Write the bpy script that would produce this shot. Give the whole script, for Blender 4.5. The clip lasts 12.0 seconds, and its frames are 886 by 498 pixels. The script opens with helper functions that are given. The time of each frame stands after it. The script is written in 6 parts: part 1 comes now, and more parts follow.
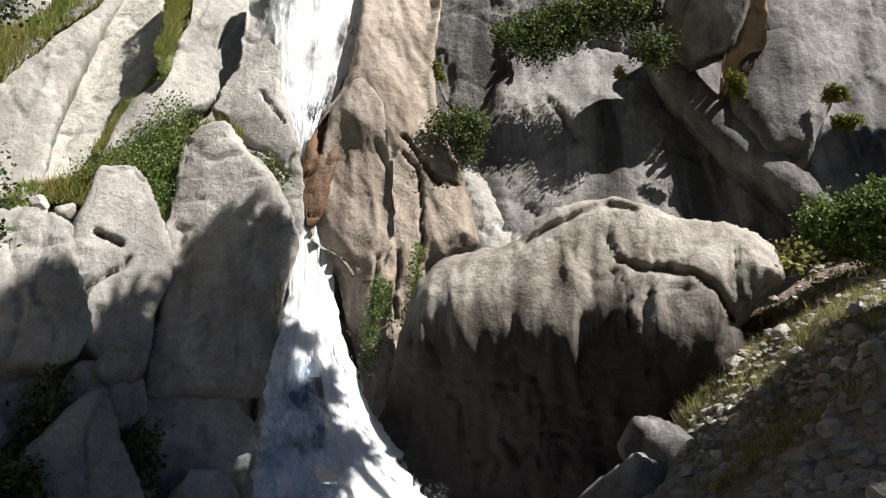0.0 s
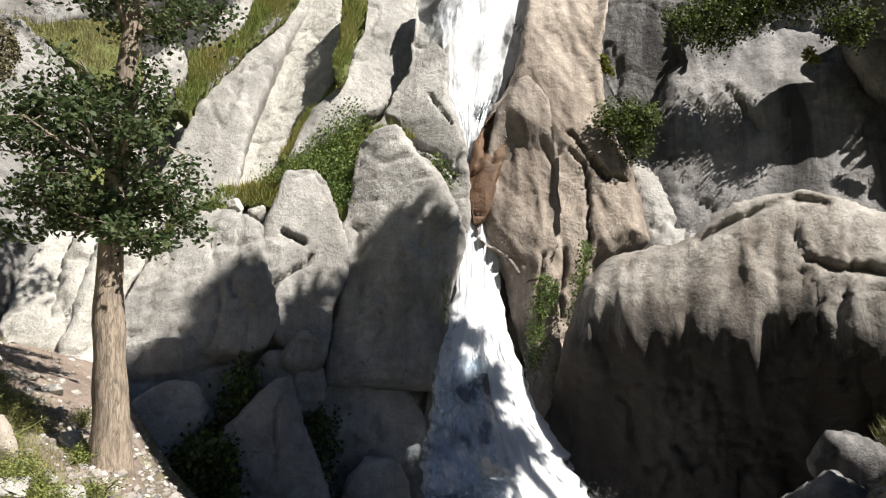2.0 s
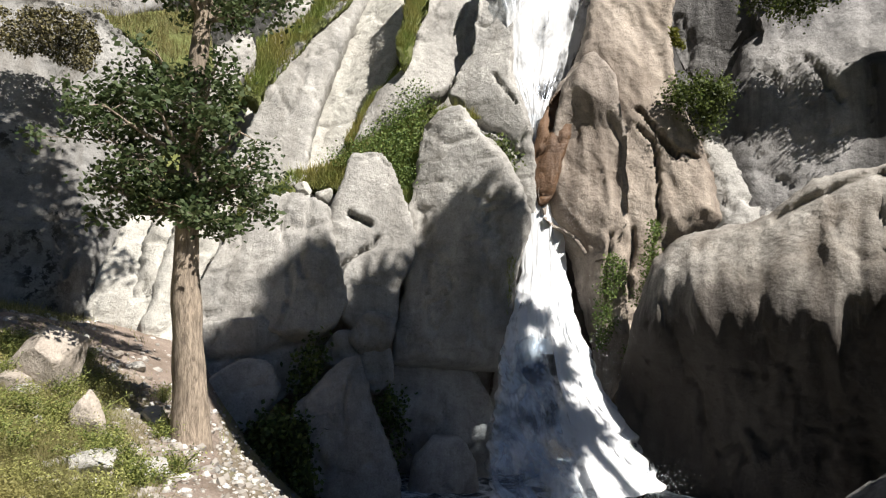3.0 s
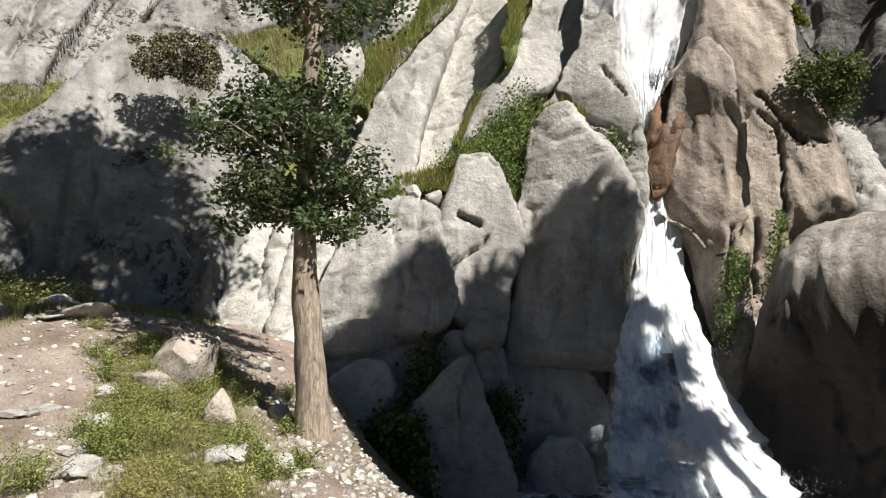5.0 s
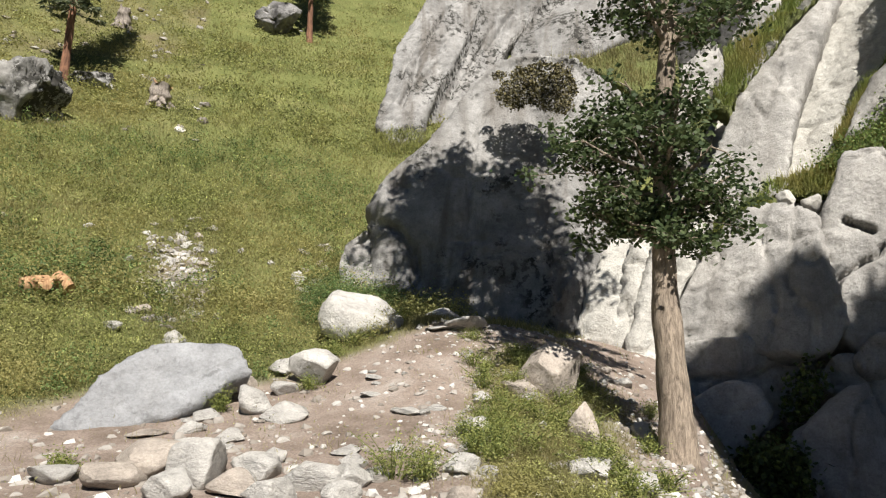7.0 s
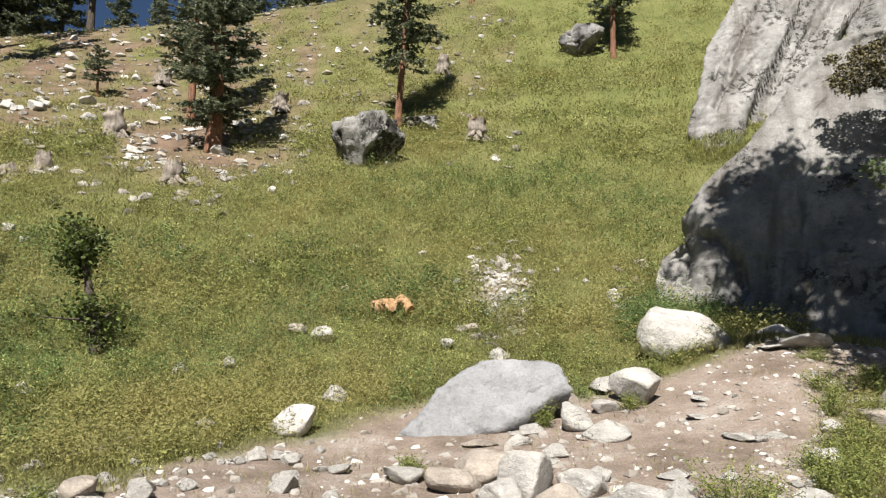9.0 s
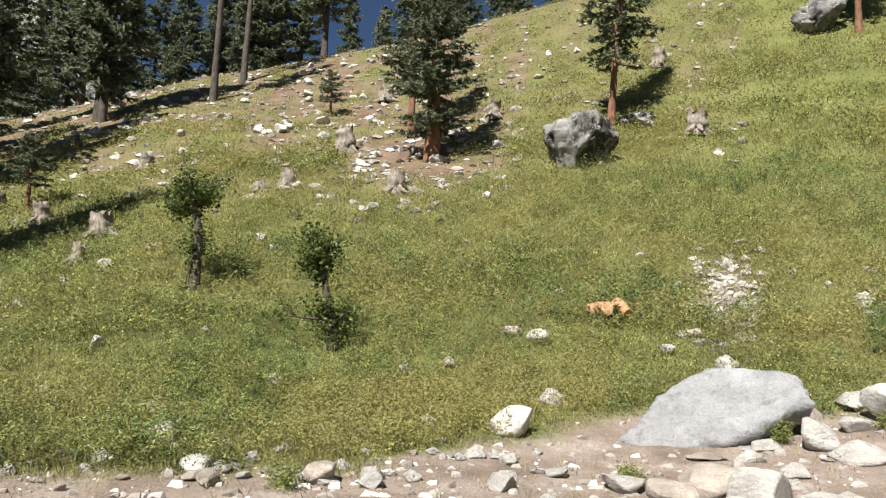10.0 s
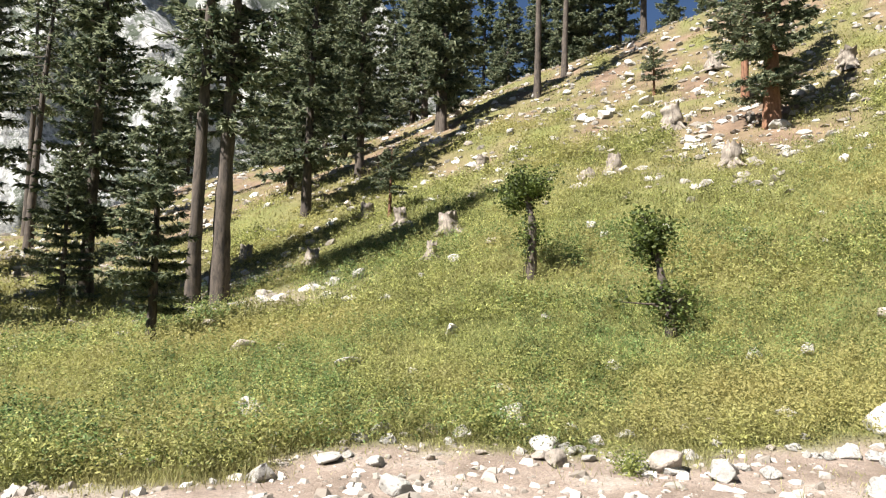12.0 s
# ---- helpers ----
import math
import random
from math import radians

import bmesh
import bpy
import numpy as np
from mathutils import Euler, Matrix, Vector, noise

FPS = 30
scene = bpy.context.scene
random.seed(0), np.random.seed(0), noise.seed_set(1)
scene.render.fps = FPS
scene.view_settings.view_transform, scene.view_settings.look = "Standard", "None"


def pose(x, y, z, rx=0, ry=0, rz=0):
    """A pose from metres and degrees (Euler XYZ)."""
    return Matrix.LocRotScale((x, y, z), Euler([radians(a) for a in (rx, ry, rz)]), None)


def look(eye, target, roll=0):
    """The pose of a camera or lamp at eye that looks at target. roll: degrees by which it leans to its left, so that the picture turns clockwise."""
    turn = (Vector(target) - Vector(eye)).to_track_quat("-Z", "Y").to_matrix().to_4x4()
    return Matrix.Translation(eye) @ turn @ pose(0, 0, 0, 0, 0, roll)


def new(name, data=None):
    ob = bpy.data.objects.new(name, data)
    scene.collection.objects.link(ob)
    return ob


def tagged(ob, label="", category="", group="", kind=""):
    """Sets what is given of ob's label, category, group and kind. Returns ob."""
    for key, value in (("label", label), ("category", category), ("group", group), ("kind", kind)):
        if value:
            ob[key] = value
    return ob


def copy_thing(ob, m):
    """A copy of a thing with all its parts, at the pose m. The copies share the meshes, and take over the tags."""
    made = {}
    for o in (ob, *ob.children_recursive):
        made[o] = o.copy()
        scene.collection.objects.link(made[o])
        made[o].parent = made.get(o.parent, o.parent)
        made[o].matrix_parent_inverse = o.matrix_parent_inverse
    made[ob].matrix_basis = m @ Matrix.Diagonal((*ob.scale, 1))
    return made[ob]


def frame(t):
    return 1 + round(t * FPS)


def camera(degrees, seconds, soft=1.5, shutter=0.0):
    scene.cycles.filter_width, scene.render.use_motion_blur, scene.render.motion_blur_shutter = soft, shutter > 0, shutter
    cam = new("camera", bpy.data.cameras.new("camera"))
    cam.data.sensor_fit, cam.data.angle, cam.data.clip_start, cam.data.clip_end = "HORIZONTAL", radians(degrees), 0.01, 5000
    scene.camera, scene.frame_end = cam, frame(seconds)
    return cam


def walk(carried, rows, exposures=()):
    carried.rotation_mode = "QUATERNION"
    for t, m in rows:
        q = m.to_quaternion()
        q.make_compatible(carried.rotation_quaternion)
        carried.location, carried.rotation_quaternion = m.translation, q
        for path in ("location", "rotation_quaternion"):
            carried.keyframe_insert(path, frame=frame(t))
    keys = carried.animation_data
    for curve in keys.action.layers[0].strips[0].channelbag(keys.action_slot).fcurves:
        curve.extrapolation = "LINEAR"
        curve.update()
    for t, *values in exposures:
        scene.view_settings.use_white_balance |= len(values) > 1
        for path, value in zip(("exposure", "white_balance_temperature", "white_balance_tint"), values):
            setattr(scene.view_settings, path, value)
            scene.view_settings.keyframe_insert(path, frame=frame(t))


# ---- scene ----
cam = camera(63.9, 12.0, soft=1.2)
EYE = (0.0, 0.0, 1.6)
# seconds, yaw, pitch, roll of the hand-held pan
PATH = [
    (0.0, 0.16, 6.89, 1.28),
    (0.5, 1.37, 7.0, 0.89),
    (1.0, 1.97, 6.99, 1.72),
    (1.5, 6.03, 7.31, 0.61),
    (2.0, 13.38, 6.85, -0.26),
    (2.5, 17.68, 5.47, -0.73),
    (4.5, 19.87, 5.1, -0.01),
    (5.0, 27.6, 5.25, 0.33),
    (5.5, 41.2, 4.86, 0.4),
    (6.0, 48.48, 5.58, 0.37),
    (6.5, 51.48, 6.02, 0.08),
    (6.7, 53.69, 6.02, -0.31),
    (8.3, 62.54, 8.03, -4.77),
    (8.5, 68.44, 7.8, -3.28),
    (9.0, 80.94, 7.26, -1.19),
    (9.5, 90.17, 7.38, -1.8),
    (10.0, 98.04, 6.95, -2.45),
    (10.5, 104.01, 6.52, -1.92),
    (11.0, 112.78, 6.03, -1.48),
    (11.5, 118.86, 5.36, -1.44),
    (12.0, 124.52, 4.91, -1.57),
]
walk(cam, [(t, pose(*EYE, 90 + p, r, w)) for t, w, p, r in PATH],
     exposures=[(0.0, 1.0), (2.5, 1.0), (4.5, 0.95), (6.5, 0.85), (8.5, 0.9), (9.5, 1.03), (10.5, 1.22), (12.0, 1.68)])

# ---- light ----
SUN_AZ, SUN_EL = radians(-111), radians(50)
TO_SUN = Vector((-math.sin(SUN_AZ) * math.cos(SUN_EL), math.cos(SUN_AZ) * math.cos(SUN_EL), math.sin(SUN_EL)))
world = bpy.data.worlds.new("sky")
scene.world = world
world.use_nodes = True
sky = world.node_tree.nodes.new("ShaderNodeTexSky")
sky.sky_type, sky.sun_disc = "NISHITA", False
sky.sun_elevation, sky.sun_rotation = SUN_EL, -SUN_AZ
sky.altitude, sky.dust_density, sky.air_density, sky.ozone_density = 2800, 0.3, 1.0, 5.0
world.node_tree.links.new(sky.outputs[0], world.node_tree.nodes["Background"].inputs[0])
world.node_tree.nodes["Background"].inputs[1].default_value = 0.030
lamp = bpy.data.lights.new("sun", "SUN")
lamp.energy, lamp.angle, lamp.color = 5.0, radians(0.5), (1.0, 0.955, 0.885)
new("sun", lamp).matrix_world = look((60, -60, 80), Vector((60, -60, 80)) - TO_SUN)

# ---- helpers of this scene ----
rng = np.random.default_rng(7)


def smooth(x):
    return x * x * (3 - 2 * x)


def lattice(p, seed):
    """Gradient noise, about -1..1, at the points p (n, 3)."""
    i = np.floor(p).astype(np.int64)
    d = p - i
    f = d ** 3 * (d * (d * 6 - 15) + 10)
    out = np.zeros(len(p))
    for a in (0, 1):
        for b in (0, 1):
            for c in (0, 1):
                h = (i[:, 0] + a) * 73856093 ^ (i[:, 1] + b) * 19349663 ^ (i[:, 2] + c) * 83492791 ^ seed * 2654435761
                h = (h ^ (h >> 13)) * 1274126177 & 0x7FFFFFFF
                h = h ^ (h >> 11)
                g = [((h >> s) % 1021) / 510.0 - 1 for s in (0, 7, 14)]
                w = (f[:, 0] if a else 1 - f[:, 0]) * (f[:, 1] if b else 1 - f[:, 1]) * (f[:, 2] if c else 1 - f[:, 2])
                out += w * (g[0] * (d[:, 0] - a) + g[1] * (d[:, 1] - b) + g[2] * (d[:, 2] - c))
    return out * 1.7


def fbm(p, scale, seed=0, octaves=4):
    out, amp = np.zeros(len(p)), 1.0
    for k in range(octaves):
        out += amp * lattice(p * scale * 2 ** k + 17.3 * k, seed + k)
        amp *= 0.5
    return out / 1.6


def mesh_from(name, verts, faces, material, shade=False):
    """A mesh from arrays of points and of faces that all have equally many corners."""
    me = bpy.data.meshes.new(name)
    verts, faces = np.asarray(verts, dtype=np.float32), np.asarray(faces, dtype=np.int32)
    n, k = faces.shape
    me.vertices.add(len(verts))
    me.vertices.foreach_set("co", verts.ravel())
    me.loops.add(n * k)
    me.loops.foreach_set("vertex_index", faces.ravel())
    me.polygons.add(n)
    me.polygons.foreach_set("loop_start", np.arange(0, n * k, k, dtype=np.int32))
    me.polygons.foreach_set("use_smooth", np.full(n, shade))
    me.update(calc_edges=True)
    me.validate()
    me.materials.append(material)
    return me


def part_mesh(name, me, parent, label=""):
    ob = new(name, me)
    ob.parent = parent
    return tagged(ob, label)


def part(name, bm, material, parent, label="", shade=True):
    """Links a bmesh as one mesh object under a thing or a part."""
    me = bpy.data.meshes.new(name)
    bm.normal_update()
    bm.to_mesh(me)
    bm.free()
    me.materials.append(material)
    for f in me.polygons:
        f.use_smooth = shade
    return part_mesh(name, me, parent, label)


# ---- materials ----
def nodes_of(name):
    m = bpy.data.materials.new(name)
    m.use_nodes = True
    t = m.node_tree
    return m, t, t.nodes["Principled BSDF"]


def node(t, kind, ins=None, operation="", data_type="", blend_type=""):
    n = t.nodes.new(kind)
    if operation:
        n.operation = operation
    if data_type:
        n.data_type = data_type
    if blend_type:
        n.blend_type = blend_type
    for key, value in (ins or {}).items():
        if isinstance(value, bpy.types.NodeSocket):
            t.links.new(value, n.inputs[key])
        else:
            n.inputs[key].default_value = value
    return n


def noise_at(t, vec, scale, detail=6, rough=0.6, distortion=0.0):
    return node(t, "ShaderNodeTexNoise", {"Vector": vec, "Scale": scale, "Detail": detail, "Roughness": rough, "Distortion": distortion}).outputs["Fac"]


def ramp(t, fac, *stops):
    r = node(t, "ShaderNodeValToRGB", {"Fac": fac})
    e = r.color_ramp.elements
    while len(e) < len(stops):
        e.new(0.5)
    for k, (at, c) in enumerate(stops):
        e[k].position = at
        e[k].color = (c, c, c, 1) if isinstance(c, (int, float)) else (*c, 1)
    return r.outputs["Color"]


def mix(t, fac, a, b, mode="MIX"):
    n = node(t, "ShaderNodeMix", data_type="RGBA", blend_type=mode)
    for key, value in (("Factor", fac), ("A", a), ("B", b)):
        s = [x for x in n.inputs if x.name == key and x.enabled][0]
        if isinstance(value, bpy.types.NodeSocket):
            t.links.new(value, s)
        else:
            s.default_value = value if isinstance(value, (int, float)) else (*value, 1)
    return [x for x in n.outputs if x.enabled][0]


def bump(t, bsdf, height, strength, distance, after=None):
    b = node(t, "ShaderNodeBump", {"Height": height, "Strength": strength, "Distance": distance})
    if after is not None:
        t.links.new(after.outputs[0], b.inputs["Normal"])
    t.links.new(b.outputs[0], bsdf.inputs["Normal"])
    return b


def granite(name, light, dark, stain=(0.09, 0.075, 0.06), streak=0.5, lichen=0.0, rough=0.82, crack=0.16, band=1.3, grain=0.34, run=0.46, stain_shade=None, lichen_color=(0.10, 0.085, 0.035), lichen_from=0.50):
    m, t, b = nodes_of(name)
    co = node(t, "ShaderNodeTexCoord").outputs["Object"]
    rnd = node(t, "ShaderNodeObjectInfo").outputs["Random"]
    shift = node(t, "ShaderNodeVectorMath", {0: co, 1: node(t, "ShaderNodeVectorMath", {0: rnd, 1: (40, 23, 31)}, operation="MULTIPLY").outputs[0]}, operation="ADD").outputs[0]
    base = ramp(t, noise_at(t, shift, 0.5, 8, 0.65), (0.32, dark), (0.62, light))
    speck = ramp(t, noise_at(t, shift, 24, 4, 0.8), (0.34, 0.42), (0.6, 1.12))
    col = mix(t, grain, base, speck, "MULTIPLY")
    blotch = ramp(t, noise_at(t, shift, 2.6, 8, 0.78), (0.32, 0.6), (0.6, 1.05))
    col = mix(t, 0.8, col, blotch, "MULTIPLY")
    drip = node(t, "ShaderNodeMapping", {"Vector": shift, "Scale": (band, band, 0.08 * band)}).outputs[0]
    runs = ramp(t, noise_at(t, drip, 1.0, 7, 0.62, 0.4), (run, 0.0), (run + 0.2, 1.0))
    col = mix(t, node(t, "ShaderNodeMath", {0: runs, 1: streak}, operation="MULTIPLY").outputs[0], col, stain)
    warp = node(t, "ShaderNodeTexNoise", {"Vector": shift, "Scale": 0.8, "Detail": 5}).outputs["Color"]
    warped = node(t, "ShaderNodeVectorMath", {0: shift, 1: node(t, "ShaderNodeVectorMath", {0: warp, 1: (1.6, 1.6, 1.6)}, operation="MULTIPLY").outputs[0]}, operation="ADD").outputs[0]
    tall_cells = node(t, "ShaderNodeMapping", {"Vector": warped, "Scale": (0.42, 0.42, 0.2)}).outputs[0]
    cell = node(t, "ShaderNodeTexVoronoi", {"Vector": tall_cells, "Scale": 1.0})
    cell.feature = "DISTANCE_TO_EDGE"
    gap = ramp(t, cell.outputs["Distance"], (0.0, 0.0), (0.016, 1.0))
    broken = ramp(t, noise_at(t, shift, 0.7, 3), (0.48, 1.0), (0.56, 0.0))
    gap = mix(t, 1.0, gap, broken, "LIGHTEN")
    col = mix(t, crack, col, mix(t, 1.0, col, mix(t, gap, (0.18, 0.16, 0.14), (1, 1, 1)), "MULTIPLY"))
    pock = ramp(t, noise_at(t, shift, 7.0, 4, 0.7), (0.30, 0.45), (0.42, 1.0))
    col = mix(t, 0.55, col, pock, "MULTIPLY")
    if stain_shade is not None:
        # black stain and undercut shade painted as one; ragged upper edge ends in drips
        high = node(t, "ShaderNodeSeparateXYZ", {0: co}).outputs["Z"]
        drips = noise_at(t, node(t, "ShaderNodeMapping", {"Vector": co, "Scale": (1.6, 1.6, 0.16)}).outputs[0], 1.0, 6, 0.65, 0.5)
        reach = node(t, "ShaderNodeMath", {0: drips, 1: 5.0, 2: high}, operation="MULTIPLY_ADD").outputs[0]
        wet = ramp(t, node(t, "ShaderNodeMapRange", {"Value": reach, "From Min": stain_shade + 1.3, "From Max": stain_shade + 3.1}).outputs[0], (0.0, 1.0), (1.0, 0.0))
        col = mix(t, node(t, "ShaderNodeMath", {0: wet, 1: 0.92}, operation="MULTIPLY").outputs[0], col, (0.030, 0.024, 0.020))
    if lichen:
        where = ramp(t, noise_at(t, shift, 0.4, 4, 0.55), (lichen_from, 0.0), (lichen_from + 0.08, 1.0))
        spots = ramp(t, noise_at(t, shift, 3.4, 8, 0.76), (0.60 - 0.16 * lichen, 0.0), (0.64 - 0.16 * lichen, 1.0))
        spots = mix(t, 1.0, spots, where, "MULTIPLY")
        col = mix(t, spots, col, lichen_color)
    t.links.new(col, b.inputs["Base Color"])
    b.inputs["Roughness"].default_value = rough
    b.inputs["Specular IOR Level"].default_value = 0.35
    zero = bump(t, b, gap, 0.8 * crack, 0.12)
    one = bump(t, b, noise_at(t, shift, 2.2, 8, 0.68), 0.9, 0.14, zero)
    bump(t, b, noise_at(t, shift, 16, 6, 0.75), 0.45, 0.022, one)
    return m


GRANITE = granite("pale_granite", (0.475, 0.455, 0.425), (0.27, 0.26, 0.245), streak=0.35)
GRANITE_WHITE = granite("white_granite", (0.60, 0.58, 0.53), (0.42, 0.40, 0.36), streak=0.18)
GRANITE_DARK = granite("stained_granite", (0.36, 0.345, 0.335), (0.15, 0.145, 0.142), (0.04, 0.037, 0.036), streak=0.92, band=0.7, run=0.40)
# the boulder's lower part is darkened for stain and painted shade alike
GRANITE_BOULDER = granite("stain_shade_granite", (0.46, 0.43, 0.39), (0.26, 0.235, 0.205), (0.075, 0.05, 0.032), streak=0.6, band=0.9, stain_shade=1.3)
GRANITE_BROWN = granite("rusty_granite", (0.50, 0.43, 0.365), (0.27, 0.22, 0.175), (0.105, 0.08, 0.064), streak=0.8, band=0.7, run=0.42, crack=0.0)
GRANITE_UMBER = granite("umber_granite", (0.38, 0.33, 0.285), (0.20, 0.165, 0.14), (0.08, 0.062, 0.05), streak=0.75, band=0.9, run=0.42, crack=0.0)
GRANITE_RUST = granite("rust_wet_granite", (0.20, 0.105, 0.05), (0.10, 0.055, 0.03), (0.05, 0.03, 0.02), streak=0.7, band=1.8, rough=0.5)
GRANITE_WET = granite("wet_granite", (0.115, 0.092, 0.072), (0.05, 0.042, 0.034), (0.018, 0.016, 0.014), streak=0.9, rough=0.5)
GRANITE_ORANGE = granite("iron_stained_granite", (0.50, 0.37, 0.25), (0.35, 0.25, 0.16), (0.12, 0.07, 0.04), streak=0.3)
GRANITE_LICHEN = granite("lichen_granite", (0.35, 0.34, 0.325), (0.18, 0.175, 0.168), streak=0.7, lichen=0.6, lichen_color=(0.035, 0.033, 0.028), lichen_from=0.47)
STONE = granite("field_stone", (0.60, 0.575, 0.535), (0.43, 0.41, 0.38), streak=0.1, crack=0.2, grain=0.3)
STONE_GREY = granite("grey_stone", (0.355, 0.36, 0.37), (0.26, 0.262, 0.268), streak=0.15, crack=0.2, grain=0.3)
STONE_TAN = granite("tan_stone", (0.56, 0.49, 0.42), (0.40, 0.345, 0.295), streak=0.35, crack=0.3, grain=0.4)


def leafy(name, a, b_col, dry=None, patch=0.12, translucent=0.35, clumps=0.0):
    """Leaves or blades: each its own shade, with patches over the ground."""
    m, t, b = nodes_of(name)
    isl = node(t, "ShaderNodeNewGeometry").outputs["Random Per Island"]
    pos = node(t, "ShaderNodeNewGeometry").outputs["Position"]
    col = mix(t, ramp(t, isl, (0.12, 0.0), (0.9, 1.0)), a, b_col)
    if clumps:
        col = mix(t, 1.0, col, ramp(t, noise_at(t, pos, clumps, 3, 0.6), (0.36, 0.5), (0.5, 1.0), (0.66, 1.3)), "MULTIPLY")
        col = mix(t, 1.0, col, ramp(t, noise_at(t, pos, 4.3 * clumps, 4, 0.7), (0.36, 0.34), (0.5, 1.0), (0.64, 1.45)), "MULTIPLY")
    if dry:
        col = mix(t, ramp(t, noise_at(t, pos, patch, 4, 0.6), (0.42, 0.0), (0.62, 1.0)), col, dry)
    t.links.new(col, b.inputs["Base Color"])
    b.inputs["Roughness"].default_value = 0.6
    b.inputs["Specular IOR Level"].default_value = 0.3
    tr = node(t, "ShaderNodeBsdfTranslucent", {"Color": col})
    ms = node(t, "ShaderNodeMixShader", {0: translucent, 1: b.outputs[0], 2: tr.outputs[0]})
    t.links.new(ms.outputs[0], t.nodes["Material Output"].inputs[0])
    return m


GRASS = leafy("meadow_grass", (0.12, 0.125, 0.042), (0.41, 0.395, 0.17), (0.30, 0.265, 0.12), clumps=1.1, translucent=0.45)
HERB = leafy("green_herbs", (0.11, 0.13, 0.038), (0.41, 0.42, 0.15), (0.34, 0.31, 0.12), 0.22, clumps=1.3, translucent=0.45)
LEDGE_HERB = leafy("ledge_herbs", (0.07, 0.115, 0.03), (0.19, 0.25, 0.07))
LEDGE_GRASS = leafy("ledge_grass", (0.12, 0.17, 0.04), (0.27, 0.32, 0.085), (0.29, 0.26, 0.085), 0.6)
BUSH = leafy("bush_leaves", (0.04, 0.062, 0.016), (0.15, 0.185, 0.05), clumps=1.6)
BLUE_HERB = leafy("blue_green_herbs", (0.085, 0.135, 0.045), (0.21, 0.29, 0.105), clumps=1.3, translucent=0.45)
LEAF = leafy("broad_leaves", (0.035, 0.06, 0.02), (0.11, 0.14, 0.06))
NEEDLE = leafy("conifer_needles", (0.055, 0.08, 0.05), (0.27, 0.29, 0.18), translucent=0.4)
MOSS = leafy("moss_tufts", (0.12, 0.13, 0.02), (0.22, 0.22, 0.04))


def bark(name, a, b_col, scale=14):
    m, t, b = nodes_of(name)
    co = node(t, "ShaderNodeTexCoord").outputs["Object"]
    stretch = node(t, "ShaderNodeMapping", {"Vector": co, "Scale": (1, 1, 0.22)}).outputs[0]
    n = noise_at(t, stretch, scale, 6, 0.7, 0.6)
    col = mix(t, 0.7, ramp(t, n, (0.35, a), (0.62, b_col)), ramp(t, noise_at(t, co, 2.5, 4), (0.3, 0.6), (0.65, 1.0)), "MULTIPLY")
    t.links.new(col, b.inputs["Base Color"])
    b.inputs["Roughness"].default_value = 0.9
    bump(t, b, n, 0.9, 0.03)
    return m


BARK = bark("grey_brown_bark", (0.13, 0.10, 0.075), (0.40, 0.325, 0.25), 22)
BARK_DARK = bark("conifer_bark", (0.03, 0.024, 0.02), (0.115, 0.09, 0.072), 9)
BARK_RED = bark("red_bark", (0.10, 0.045, 0.025), (0.28, 0.14, 0.08), 9)
DEAD_WOOD = bark("weathered_wood", (0.11, 0.09, 0.075), (0.36, 0.31, 0.26), 10)
CUT_WOOD = bark("fresh_cut_wood", (0.26, 0.13, 0.06), (0.50, 0.32, 0.17), 12)

GRANITE_MOSSY = granite("lichened_boulder", (0.36, 0.35, 0.33), (0.17, 0.165, 0.155), streak=0.3, lichen=1.0, lichen_color=(0.035, 0.033, 0.028), lichen_from=0.41)
WEED = leafy("weed_leaves", (0.085, 0.115, 0.03), (0.31, 0.33, 0.10))
LICHEN_CRUST = leafy("lichen_crust", (0.035, 0.03, 0.014), (0.19, 0.165, 0.075), translucent=0.0)

# ---- the ground: heights along rays of the plan, by the bearing to the left of north ----
KNOT_D = (0, 4, 7, 10, 14, 18, 24, 32, 45, 65, 100, 300)
RAYS = {}
RAYS[-60] = (0, 0, 0, 0.3, 0.8, 1.5, 3, 6, 12, 18, 24, 30)
RAYS[-31] = (0, -0.1, -0.1, 0.3, 1.3, 2.4, 4, 6, 10, 16, 20, 20)
RAYS[-22] = (0, -0.2, -0.5, -0.8, -0.5, 0.8, 3, 6, 10, 14, 20, 20)
RAYS[-8] = (0, -0.3, -1, -1.8, -2.9, -3.4, -3.4, -3, 4, 14, 20, 20)
RAYS[5] = (0, -0.3, -1, -1.8, -2.9, -3.5, -3.4, -3, 4, 14, 20, 20)
RAYS[18] = (0, -0.3, -1.0, -2.1, -3.2, -3.4, -2.8, 0, 6, 14, 20, 20)
RAYS[29] = (0, 0, -0.3, -1.2, -2.4, -2.6, -1.2, 3, 8, 14, 20, 20)
RAYS[34] = (0, 0, -0.1, -0.35, -1.0, -1.3, 0.2, 4, 9, 15, 22, 22)
RAYS[38] = (0, 0, -0.05, -0.1, 0.2, 0.9, 1.8, 6, 11, 17, 24, 24)
RAYS[48] = (0, 0, 0.05, 0.4, 1.5, 1.6, 2.4, 8.0, 16, 27, 34, 34)
RAYS[56] = (0, 0, 0.05, 0.5, 1.85, 1.9, 3.6, 9.2, 19, 34, 44, 44)
RAYS[64] = (0, 0, 0, 0.35, 1.2, 2.2, 4.4, 8.8, 19, 38, 48, 48)
RAYS[72] = (0, 0, 0, 0.2, 1, 2.4, 5, 9.5, 19, 38.5, 49, 48)
RAYS[90] = (0, 0, 0, 0.05, 1.1, 2.7, 5.4, 9.6, 17.6, 34.5, 38, 28)
RAYS[106] = (0, 0, 0, 0.1, 1.0, 2.4, 4.8, 8.6, 15.4, 28.8, 27, 10)
